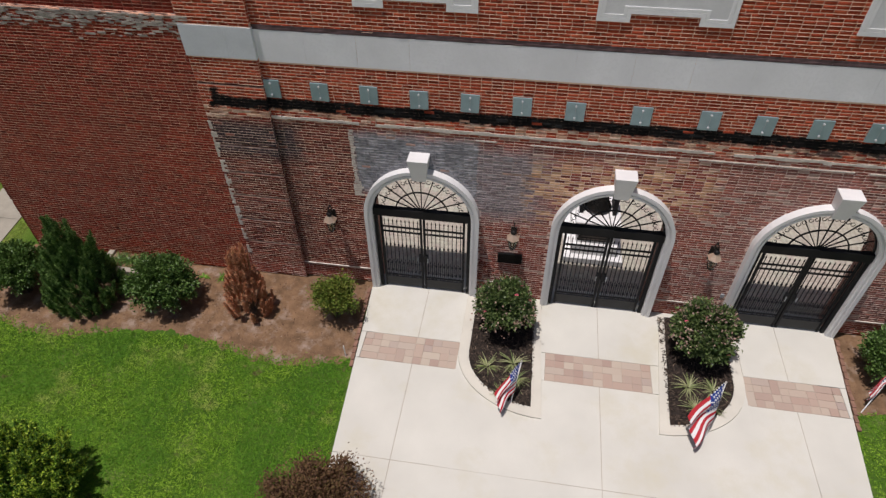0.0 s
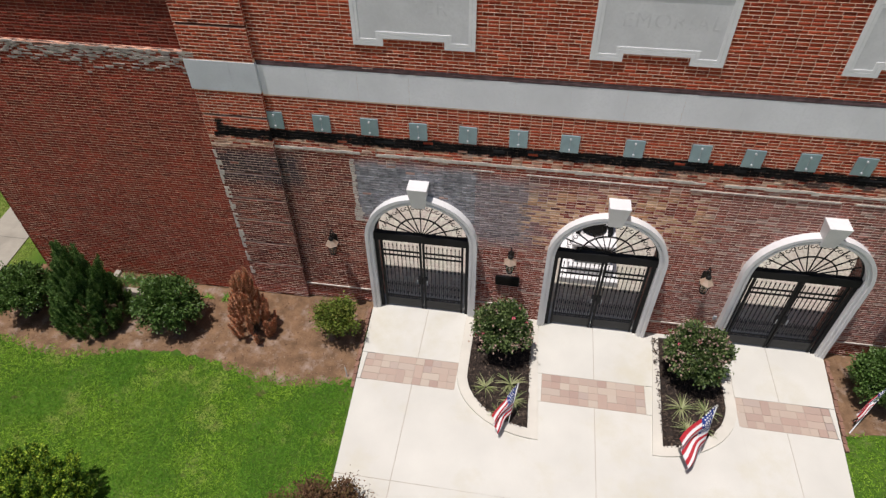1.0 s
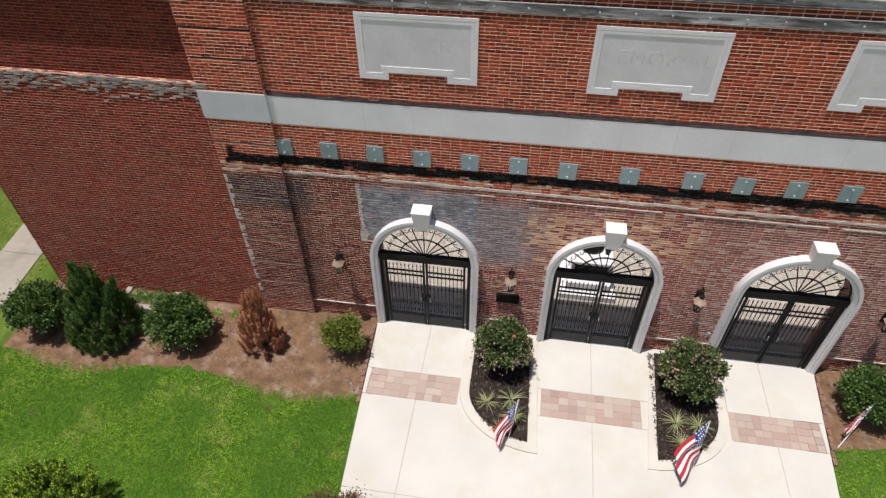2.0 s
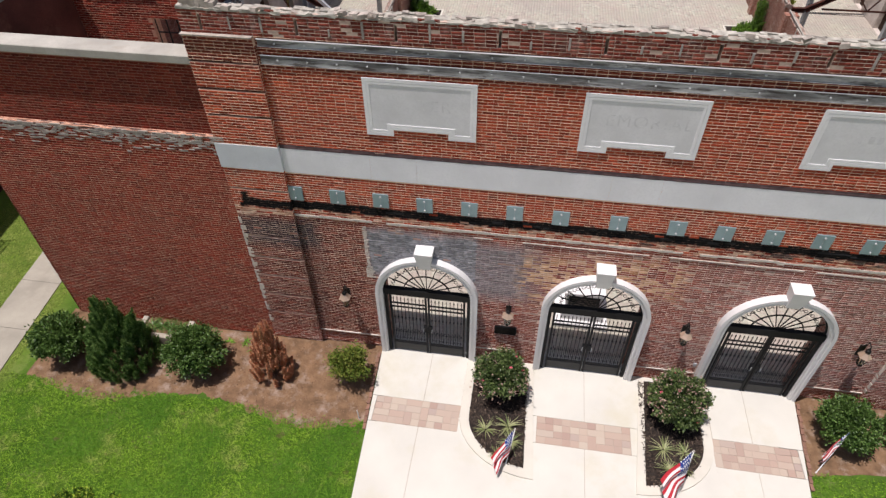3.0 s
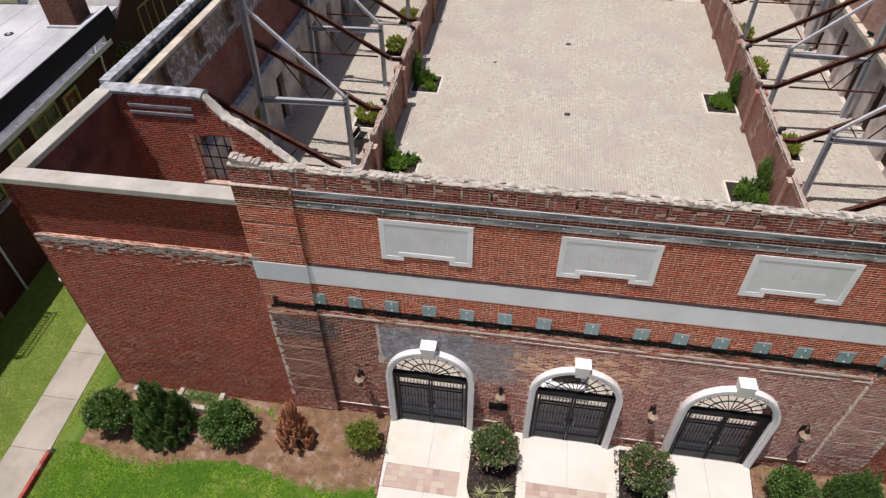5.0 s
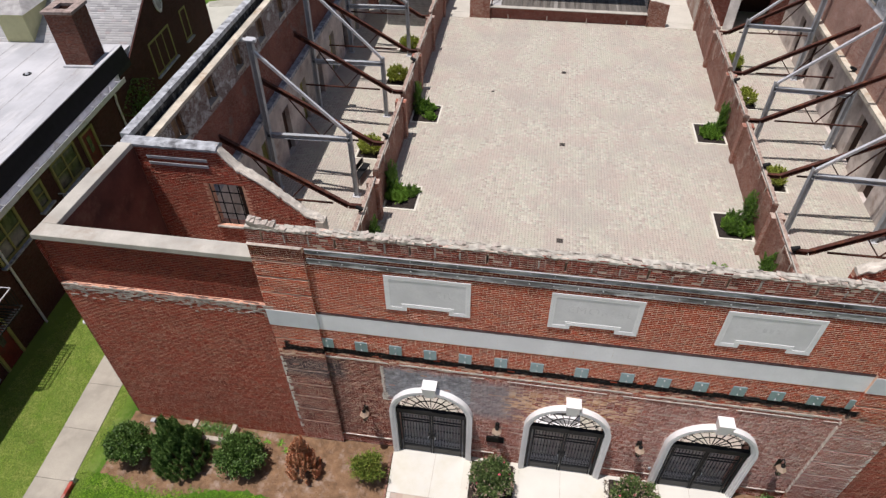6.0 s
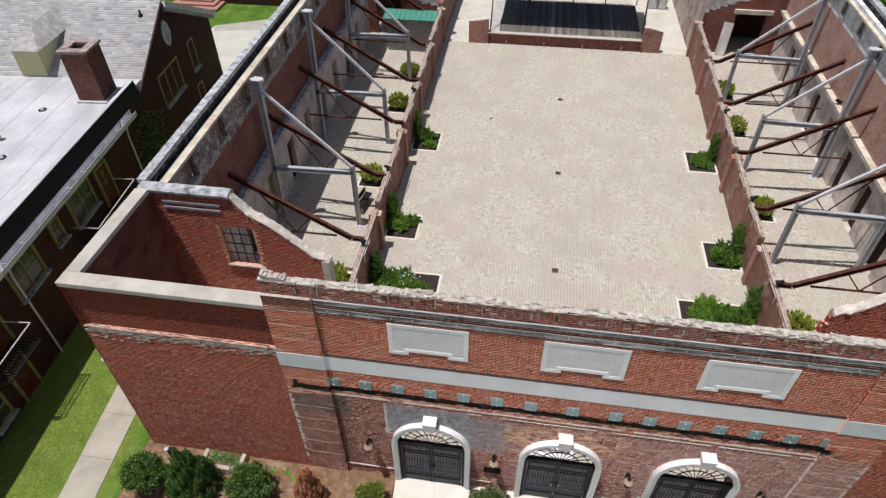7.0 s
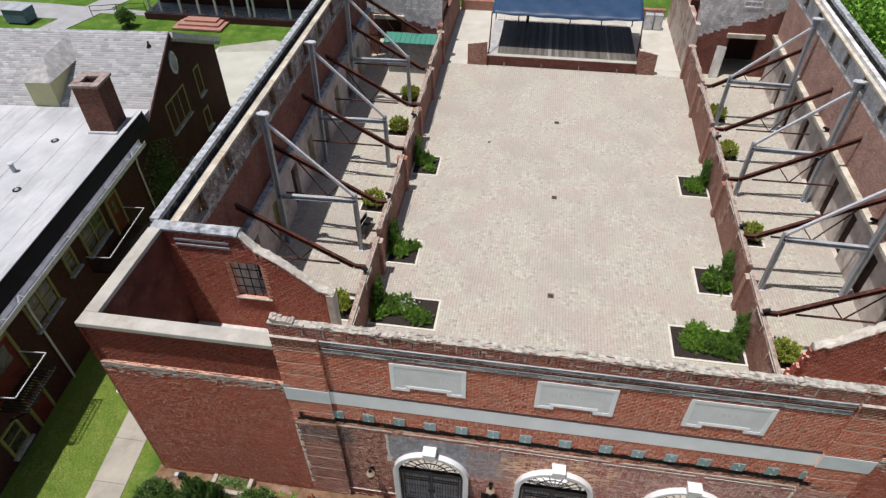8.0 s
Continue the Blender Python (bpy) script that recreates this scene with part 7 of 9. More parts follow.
# ---- planting beds and drains in the court ----
def kerbed_bed(a, b, c, d):
    bed = thing("court_bed", "planting bed with a pale concrete kerb and dark soil", "planting bed", group="beds in the court", kind="structure")
    k = 0.11
    for x0, x1, y0, y1 in ((a, b, c, c + k), (a, b, d - k, d), (a, a + k, c + k, d - k), (b - k, b, c + k, d - k)):
        bm = bmesh.new()
        box(bm, x0, x1, y0, y1, -0.05, 0.035, 0.006)
        part("kerb", bm, M_CURB, bed)
    bm = bmesh.new()
    bmesh.ops.create_grid(bm, x_segments=10, y_segments=10, size=0.5, matrix=Matrix.LocRotScale(((a + b) / 2, (c + d) / 2, 0.01), None, (b - a - 2 * k, d - c - 2 * k, 1)))
    for v in bm.verts:
        v.co.z += 0.02 * noise.noise(v.co * 3)
    part("soil", bm, M_MULCH, bed)


for k, (a, b, c, d) in enumerate(BEDS):
    kerbed_bed(a, b, c, d)
    side = -1 if k < 3 else 1
    wall_x = b if side > 0 else a
    big = k % 3 == 0
    rb_ = random.Random(200 + k)
    reach = (b - a) * (0.86 if big else 0.84)
    count = 14 if big else 6
    for q in range(count):
        off = 0.3 + (reach - 0.55) * (q + rb_.uniform(0.1, 0.9)) / count
        cx, cy = wall_x - side * off, rb_.uniform(c + 0.5, d - 0.45)
        w = rb_.uniform(0.4, 0.62) if big else rb_.uniform(0.34, 0.55)
        tall = rb_.uniform(0.3, 0.62) * (1.15 if off < 0.9 else 0.85)
        dark = rb_.random() < 0.4
        spray_bush("court_shrub", "low dark green shrub sprawling in a kerbed court bed" if dark else "loose light green shrub sprawling in a kerbed court bed", (cx, cy, 0), (w, w * rb_.uniform(0.8, 1.15), tall), 0.16, (GREEN, FERN) if dark else (FERN, FERN_TIP), 4200, 70, 400 + 10 * k + q, "shrub", "shrubs in the court beds", 0.5, 0.04, (0.10, 0.024), 1.0, 0.6)
    if big and side < 0:
        rng = np.random.default_rng(5)
        pts, out, hub = crown_points(rng, 60, 26, (0.5, 0.5, 0.3), 0.4, 0.1)
        v, f = leaves(pts + np.array((wall_x + 1.9, (c + d) / 2 + 0.2, 0)), out, 0.08, 0.08, rng)
        tagged(link("white_blossoms", np_mesh("white_blossoms", v, f, M_FWHITE), None), "small white blossoms on a court shrub", "blossom", kind="stuff")
    spray_bush("wall_climber", "straggling climber against the low aisle wall", (wall_x - side * 0.24, d - 0.55, 0), (0.26, 0.75, 1.1), 0.65, (GREEN, FERN), 6500, 90, 140 + k, "climber", "climbers on the low walls", 0.6, 0.04, (0.09, 0.024), 0.6, 0.7)
for k, (a, b, c, d) in enumerate(AISLE_BEDS):
    kerbed_bed(a, b, c, d)
    spray_bush("aisle_shrub", "rounded yellow-green shrub in a small aisle bed", ((a + b) / 2, (c + d) / 2, 0), (0.74, 0.72, 0.6), 0.5, (AISLE_LEAF, AISLE_TIP), 8500, 120, 160 + k, "shrub", "shrubs in the aisle beds", 0.4, 0.05, (0.085, 0.03), 1.0)
M_GRATE = simple("dull_iron_grate", (0.17, 0.145, 0.125), 0.8, vary=0.3)
for k, (x, y) in enumerate(((5.42, 11.7), (5.43, 20.0), (5.43, 28.8), (0.9, 25.6))):
    drain = thing("floor_drain", "small dark square drain grate in the paving", "drain", (x, y, 0.002), "drains in the court")
    s = 0.16 if k < 3 else 0.09
    bm = bmesh.new()
    box(bm, -s, s, -s, s, -0.02, 0.004)
    part("frame", bm, M_GRATE, drain)
    for q in range(5):
        bm = bmesh.new()
        box(bm, -s * 0.85, s * 0.85, -s * 0.85 + q * s * 0.38, -s * 0.85 + q * s * 0.38 + s * 0.2, 0.004, 0.01)
        part("slot", bm, M_IRON, drain)

# ---- end walls of the aisles ----
M_WALL_LIME = coursed("brick_white_limewashed", [(0.60, 0.595, 0.59), (0.68, 0.675, 0.67)], (0.40, 0.39, 0.39), (0.82, 0.82, 0.81), 0.48, wash_scale=2.6)
M_WALL_END = coursed("brick_end_wall", [(0.20, 0.05, 0.036), (0.27, 0.078, 0.053)], (0.29, 0.19, 0.16))
for side in (-1, 1):
    end = thing("wall_end_left" if side < 0 else "wall_end_right", "patched brick end wall, half limewashed", "wall", kind="structure")
    a, b = sorted((aisle_x(-3.6, 38, side), aisle_x(-9.9, 38, side)))
    o0, o1 = (18.0, 20.2) if side > 0 else (-9.6, -7.6)
    z_top = 6.6 if side > 0 else 5.2
    bm = bmesh.new()
    box(bm, a, o0, 37.9, 38.35, 0, 2.5)
    box(bm, o1, b, 37.9, 38.35, 0, 2.5)
    box(bm, a, b, 37.9, 38.35, 3.1, z_top - 1.2)
    box(bm, a, o0, 37.9, 38.35, 2.5, 3.1)
    box(bm, o1, b, 37.9, 38.35, 2.5, 3.1)
    part("end_core", bm, M_WALL_END, end)
    bm = bmesh.new()
    box(bm, a, b, 37.9, 38.35, z_top - 1.2, z_top)
    part("upper_masonry", bm, M_WALL_LIME, end)
    # limewash breaking off in steps, course by course
    bm = bmesh.new()
    r = random.Random(6 + side)
    nq = 26
    for q in range(nq):
        x0 = a + (b - a) * q / nq
        depth = 2.5 - 2.4 * q / nq if side > 0 else 0.2 + 1.5 * q / nq
        drop = round((depth + r.uniform(-0.12, 0.12)) / 0.07) * 0.07
        box(bm, x0, x0 + (b - a) / nq, 37.888, 37.899, z_top - 1.2 - max(0.07, drop), z_top - 1.203)
    bmesh.ops.remove_doubles(bm, verts=bm.verts[:], dist=0.0005)
    part("limewash", bm, M_WALL_LIME, end)
    bm = bmesh.new()
    box(bm, o0 - 0.25, o1 + 0.3, 37.72, 37.9, 3.1, 3.42, 0.01)
    part("lintel", bm, M_LEDGE, end)
    bm = bmesh.new()
    box(bm, a, b, 41.0, 41.3, 0, 4.6)
    box(bm, a, b, 38.35, 41.0, 3.45, 3.6)
    # the room behind the opening gets the near-black brick to paint its shade
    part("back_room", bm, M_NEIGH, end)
    bm = bmesh.new()
    if side > 0:
        for x0, x1, z0, z1 in ((18.3, 19.6, 5.4, 5.47), (18.3, 19.6, 6.2, 6.27), (18.3, 18.37, 5.47, 6.2), (19.53, 19.6, 5.47, 6.2), (18.76, 18.8, 5.47, 6.2), (19.12, 19.16, 5.47, 6.2), (18.37, 19.53, 5.81, 5.85)):
            box(bm, x0, x1, 37.85, 37.897, z0, z1)
        blocked = part("blocked_window", bm, M_WHITE, end)
        bm = bmesh.new()
        box(bm, 18.37, 19.53, 37.88, 37.896, 5.47, 6.2)
        part("pane", bm, simple("white_board_pane", (0.6, 0.61, 0.62), 0.5, vary=0.1), blocked)
        board = thing("leaning_board", "large pale board leaning against the brick", "board", (17.4, 37.45, 0))
        bm = bmesh.new()
        prism(bm, [(-0.15, 0.0), (0.55, 0.0), (0.72, 2.4), (0.0, 2.5)], -0.03, 0.03)
        part("sheet", bm, M_PLASTER, board)
        board.matrix_world = pose(17.25, 37.35, 0.0, -10, 0, 0)
    else:
        bm.free()

# shed with a green roof at the end of the left aisle
shed = thing("storage_shed", "grey plank shed with a green metal roof", "shed")
bm = bmesh.new()
box(bm, -8.1, -4.5, 34.9, 35.85, 0, 2.55)
part("body", bm, M_STEEL, shed)
for q in range(14):
    bm = bmesh.new()
    z = 0.06 + q * 0.175
    box(bm, -8.13, -4.47, 34.87, 34.898, z, z + 0.16, 0.004)
    part("plank", bm, simple("grey_plank", (0.33, 0.335, 0.33), 0.85, vary=0.25) if q == 0 else bpy.data.materials["grey_plank"], shed)
bm = bmesh.new()
prism(bm, [(-8.35, 2.56), (-4.25, 2.56), (-4.25, 2.62), (-8.35, 2.62)], 34.6, 36.0)
for v in bm.verts:
    v.co.z += (v.co.y - 34.6) * 0.16
roof = part("roof", bm, simple("green_roof", (0.07, 0.27, 0.2), 0.45, 0.2, vary=0.15), shed)
for q in range(11):
    bm = bmesh.new()
    x = -8.3 + q * 0.4
    bar(bm, (x, 34.6, 2.64), (x, 36.0, 2.864), 0.03, 0.05)
    part("roof_rib", bm, bpy.data.materials["green_roof"], roof)

M_YARD = simple("yard_concrete", (0.50, 0.48, 0.42), 0.9, vary=0.12, scale=0.6, fine=30, dirt=(0.40, 0.38, 0.32))
# ---- stage with its canopy ----
stage = thing("stage", "raised stage with a brick front and dark plank deck", "stage")
SX0, SX1, SY0, SY1, SZ = -0.45, 11.45, 37.2, 44.2, 0.9
bm = bmesh.new()
box(bm, SX0, SX1, SY0, SY1, 0, SZ - 0.06)
part("brick_base", bm, M_WALL_END, stage)
for sgn in (-1, 1):
    bm = bmesh.new()
    x0, x1 = (SX0 - 1.55, SX0) if sgn < 0 else (SX1, SX1 + 1.45)
    low, high = (x0, x1) if sgn < 0 else (x1, x0)
    prism(bm, [(low, 0), (high, 0), (high, 1.95), (low, 1.7)], SY0 - 0.12, SY0 + 0.3)
    part("side_wall", bm, M_WALL_IN, stage)
    bm = bmesh.new()
    broken_strip(bm, [(low, SY0 + 0.09, 1.75), (high, SY0 + 0.09, 2.0)], 0.4, 0.08, 0.05, 0.03, 0.1, sgn + 3)
    part("broken_edge", bm, M_RUBBLE_PALE, stage)
bm = bmesh.new()
box(bm, SX0 - 0.02, SX1 + 0.02, SY0 - 0.16, SY0 + 0.28, SZ - 0.058, SZ + 0.005, 0.01)
part("front_nosing", bm, M_COPING, stage)
n = Nodes("dark_deck", 0.65)
dk = n.ramp(n.chance(), [(0.0, (0.07, 0.063, 0.055)), (0.6, (0.12, 0.11, 0.095)), (0.9, (0.18, 0.165, 0.145)), (1.0, (0.27, 0.255, 0.23))])
M_DECK = n.done(n.mix(n.ramp(n.noise(3, 5, 0.7, stretch=(4, 0.3, 1)), [(0.5, 0.0), (0.75, 0.5)]), dk, (0.30, 0.28, 0.25)))
M_DECK2 = simple("grey_deck", (0.42, 0.41, 0.40), 0.75, vary=0.2, scale=2, fine=14)
q = 0
x = SX0
while x < SX1 - 0.02:
    bm = bmesh.new()
    w = min(0.14, SX1 - x)
    box(bm, x + 0.003, x + w - 0.003, SY0 + 0.285, SY1, SZ - 0.055, SZ)
    part("deck_board", bm, M_DECK2 if x < SX0 + 0.75 else M_DECK, stage)
    x += w
for q in range(4):
    bm = bmesh.new()
    rod(bm, (1.0 + q * 3.0, SY0 - 0.22, 0), (1.0 + q * 3.0, SY0 - 0.22, 0.42), 0.03, 8)
    part("pipe_stub", bm, M_RUBBLE_PALE, stage)
canopy = thing("stage_canopy", "dark blue fabric canopy on thin rusty posts", "canopy")
M_BLUE = simple("blue_canvas", (0.022, 0.055, 0.115), 0.45, vary=0.2, scale=1.5, fine=12)
bm = bmesh.new()
nx, ny = 36, 14
cx0, cx1, cy0, cy1 = -0.25, 11.55, 38.5, 44.6
g2 = [[bm.verts.new((cx0 + (cx1 - cx0) * i / nx, cy0 + (cy1 - cy0) * j / ny, 3.75 + 0.95 * math.sin(math.pi * j / ny * 0.6) - (0.16 * math.sin(math.pi * i / nx * 1.0) if j == 0 else 0.05 * math.sin(math.pi * i / nx)) + 0.03 * math.sin(i * 0.9 + j))) for j in range(ny + 1)] for i in range(nx + 1)]
for i in range(nx):
    for j in range(ny):
        bm.faces.new((g2[i][j], g2[i + 1][j], g2[i + 1][j + 1], g2[i][j + 1])).smooth = True
fabric = part("fabric", bm, M_BLUE, canopy)
mod = fabric.modifiers.new("thick", "SOLIDIFY")
mod.thickness = 0.02
for x in (-0.35, 11.55):
    for y, z0 in ((37.0, 0.0), (38.3, 0.9), (44.3, 0.9)):
        bm = bmesh.new()
        rod(bm, (x, y, z0), (x + (0.1 if x < 0 else -0.1), min(y + 1.4, 44.5) if y < 38 else y, 3.9 if y < 44 else 4.5), 0.045, 8)
        part("post", bm, M_RUST if y < 38 else M_IRON, canopy)
for x in (1.7, 2.5, 6.2, 8.9):
    bm = bmesh.new()
    rod(bm, (x, 44.0, 0.9), (x, 44.0, 4.5), 0.05 if x != 2.5 else 0.12, 8)
    part("back_post", bm, M_IRON, canopy)
rail = thing("stage_railing", "thin dark railing along the back of the stage", "railing")
for z in (1.0, 1.9):
    bm = bmesh.new()
    bar(bm, (SX0 + 0.3, 44.05, z), (SX1 - 0.3, 44.05, z), 0.03, 0.03)
    part("rail", bm, M_IRON, rail)
for q in range(70):
    bm = bmesh.new()
    x = SX0 + 0.4 + q * 0.16
    bar(bm, (x, 44.05, 1.0), (x, 44.05, 1.9), 0.012, 0.012, (0, 1, 0))
    part("baluster", bm, M_IRON, rail)
bm = bmesh.new()
yard = thing("pavement_yard", "pale concrete yard behind the stage", "pavement", kind="structure")
for x0 in range(-4, 15, 4):
    for y0 in (38.0, 41.5, 45.0):
        plate("slab", [(x0 + 0.01, y0 + 0.01), (x0 + 3.99, y0 + 0.01), (x0 + 3.99, y0 + 3.49), (x0 + 0.01, y0 + 3.49)], 0.012, M_YARD, yard, 0.1)
for x0, x1 in ((-4.0, SX0 - 1.6), (SX1 + 1.5, 14.9)):
    plate("slab", [(x0, 37.0), (x1, 37.0), (x1, 37.99), (x0, 37.99)], 0.012, M_YARD, yard, 0.1)
bm.free()
for side in (-1, 1):
    ext = thing("wall_yard_left" if side < 0 else "wall_yard_right", "tall brick yard wall continuing past the court", "wall", kind="structure")
    a, b = sorted((aisle_x(-3.5, 38, side), aisle_x(-3.85, 38, side)))
    bm = bmesh.new()
    box(bm, a, b, 37.2, 48.4, 0, 4.2 if side > 0 else 3.0)
    part("wall", bm, M_WALL_YARD if side > 0 else M_WALL_LOW, ext)
fence = thing("wall_back", "low red brick wall at the back of the yard", "wall", kind="structure")
bm = bmesh.new()
box(bm, -4.0, 14.9, 48.4, 48.8, 0, 0.9)
part("wall", bm, M_WALL_IN, fence)
for k, x in enumerate((13.2, 14.0)):
    cab = thing("utility_cabinet", "grey metal utility cabinet beside the yard wall", "cabinet", (x, 46.2, 0.012), "cabinets in the yard")
    bm = bmesh.new()
    box(bm, -0.36, 0.36, -0.3, 0.3, 0, 1.35, 0.02)
    part("body", bm, M_STEEL, cab)
    bm = bmesh.new()
    box(bm, -0.3, 0.3, -0.32, -0.3, 0.1, 1.2, 0.008)
    door_ob = part("door", bm, M_GALV, cab)
    bm = bmesh.new()
    box(bm, 0.2, 0.24, -0.35, -0.32, 0.6, 0.75)
    part("handle", bm, M_IRON, door_ob)

# ---- neighbouring brick block with a flat roof ----
NB = pose(-15.758, 0.321, -0.37, 0, 0, 4.8)
n = Nodes("grey_roll_roofing", 0.8)
rcol = n.mix(n.ramp(n.noise(0.35, 5, 0.6), [(0.35, 0.0), (0.65, 1.0)]), (0.36, 0.37, 0.385), (0.50, 0.51, 0.525))
rcol = n.mix(n.ramp(n.noise(0.9, 6, 0.7, stretch=(1.6, 0.35, 1)), [(0.52, 0.0), (0.68, 0.7)]), rcol, (0.56, 0.56, 0.56))
rcol = n.mix(n.ramp(n.noise(1.5, 6, 0.75, stretch=(1.5, 0.22, 1)), [(0.54, 0.0), (0.70, 0.6)]), rcol, (0.29, 0.275, 0.255))
n.bump(n.noise(30, 3), 0.2, 0.006)
M_ROOF = n.done(rcol)
M_SEAM = simple("roof_lap_seam", (0.37, 0.37, 0.375), 0.85, vary=0.3)
M_BLACKEDGE = simple("black_parapet_membrane", (0.014, 0.014, 0.017), 0.6, vary=0.3)
M_GREENFRAME = simple("olive_window_paint", (0.26, 0.25, 0.085), 0.6, vary=0.2)
n = Nodes("dark_pane", 0.08)
M_PANE = n.done(n.mix(n.ramp(n.noise(3, 3), [(0.35, 0.0), (0.65, 1.0)]), (0.02, 0.023, 0.02), (0.09, 0.09, 0.065)))
M_REDDOOR = simple("red_door_paint", (0.15, 0.028, 0.021), 0.6, vary=0.4, dirt=(0.07, 0.03, 0.023))
M_GUTTER = simple("white_metal_gutter", (0.62, 0.63, 0.66), 0.45, 0.3, vary=0.12, dirt=(0.38, 0.36, 0.34))


def neigh(name, label, category, kind=""):
    ob = thing(name, label, category, kind=kind)
    ob.matrix_world = NB
    return ob


block = neigh("neighbour_building", "neighbouring brick block, coloured as in deep shade, with a pale flat roof", "building")
bm = bmesh.new()
box(bm, -24, -0.05, -14, 15.9, -0.05, 6.1)
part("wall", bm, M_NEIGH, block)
bm = bmesh.new()
box(bm, -24, -0.1, -14, 16.72, 6.1, 6.45)
part("roof", bm, M_ROOF, block)
bm = bmesh.new()
prism(bm, [(-0.1, 5.9), (0.0, 5.73), (0.06, 5.73), (0.06, 5.95), (-0.1, 6.75), (-0.24, 6.75), (-0.24, 6.4)], -14, 15.85)
part("black_edge", bm, M_BLACKEDGE, block)
bm = bmesh.new()
box(bm, -0.3, -0.08, -14, 15.87, 6.752, 6.80, 0.01)
part("roof_edge_trim", bm, M_ROOF, block)
bm = bmesh.new()
box(bm, 0.062, 0.36, -14, 14.4, 5.56, 5.60)
box(bm, 0.34, 0.36, -14, 14.4, 5.60, 5.80)
for q in range(24):
    box(bm, 0.08, 0.34, -13.7 + q * 1.2, -13.67 + q * 1.2, 5.76, 5.79)
box(bm, 0.062, 0.08, -14, 14.4, 5.60, 5.92)
gutter = part("gutter", bm, M_GUTTER, block)
bm = bmesh.new()
box(bm, -0.05, 0.055, -14, 14.4, 5.45, 5.722, 0.02)
part("soffit", bm, M_GUTTER, block)
for v in (2.9, 13.2):
    bm = bmesh.new()
    rod(bm, (0.15, v, 5.62), (0.15, v + 0.15, 5.88), 0.07, 8)
    rod(bm, (0.15, v, 5.6), (0.12, v + 0.3, 5.3), 0.05, 8)
    rod(bm, (0.12, v + 0.3, 5.3), (0.05, v + 0.3, 4.9), 0.05, 8)
    rod(bm, (0.05, v + 0.3, 4.9), (0.05, v + 0.3, 0.0), 0.05, 8)
    part("downpipe", bm, M_GUTTER, block)
for k in range(9):
    bm = bmesh.new()
    x = -1.5 - k * 1.55
    box(bm, x, x + 0.05, -13.9, 16.6, 6.45, 6.454)
    part("roof_seam", bm, M_SEAM, block)


def nb_window(parent, y0, y1, z0, z1, name="window", lights=2, x=0.0):
    bm = bmesh.new()
    t = 0.11
    for b0 in ((y0 - t, y0, z0 - t, z1 + t), (y1, y1 + t, z0 - t, z1 + t), (y0, y1, z1, z1 + t), (y0, y1, z0 - t, z0)):
        box(bm, x - 0.05, x + 0.03, *b0)
    frame_ob = part(name, bm, M_GREENFRAME, parent)
    bm = bmesh.new()
    box(bm, x - 0.06, x - 0.03, y0, y1, z0, z1)
    part("pane", bm, M_PANE, frame_ob)
    for q in range(1, lights):
        bm = bmesh.new()
        y = y0 + (y1 - y0) * q / lights
        box(bm, x - 0.03, x + 0.01, y - 0.04, y + 0.04, z0, z1)
        part("mullion", bm, M_GREENFRAME, frame_ob)
    bm = bmesh.new()
    box(bm, x - 0.03, x - 0.005, y0, y1, (z0 + z1) / 2 - 0.03, (z0 + z1) / 2 + 0.03)
    part("meeting_rail", bm, M_GREENFRAME, frame_ob)
    bm = bmesh.new()
    box(bm, x - 0.05, x + 0.16, y0 - 0.18, y1 + 0.18, z0 - 0.2, z0 - t - 0.002, 0.01)
    part("sill", bm, M_COPING_GREY, frame_ob)


for y0, y1, z0, z1, l in ((3.1, 4.78, 3.85, 5.25, 2), (7.65, 9.38, 3.88, 5.2, 2), (6.1, 6.65, 4.15, 5.1, 1), (-5.0, -3.2, 3.74, 4.98, 2), (-1.0, -0.15, 0.85, 2.0, 1)):
    nb_window(block, y0, y1, z0, z1, "window", l)
for y0, y1, z0, z1 in ((-0.3, 1.72, 2.98, 5.1), (0.68, 1.56, 0.37, 2.3), (10.1, 10.98, 3.0, 5.05)):
    bm = bmesh.new()
    for b0 in ((y0 - 0.12, y0, z0, z1 + 0.12), (y1, y1 + 0.12, z0, z1 + 0.12), (y0, y1, z1, z1 + 0.12)):
        box(bm, -0.05, 0.05, *b0)
    fr = part("door", bm, M_GREENFRAME, block)
    bm = bmesh.new()
    box(bm, -0.06, -0.02, y0, y1, z0, z1)
    leaf = part("door_leaf", bm, M_REDDOOR, fr)
    bm = bmesh.new()
    box(bm, -0.02, -0.005, y0 + 0.3, y1 - 0.3, z0 + 1.0, z1 - 0.25)
    part("door_glass", bm, M_PANE, leaf)
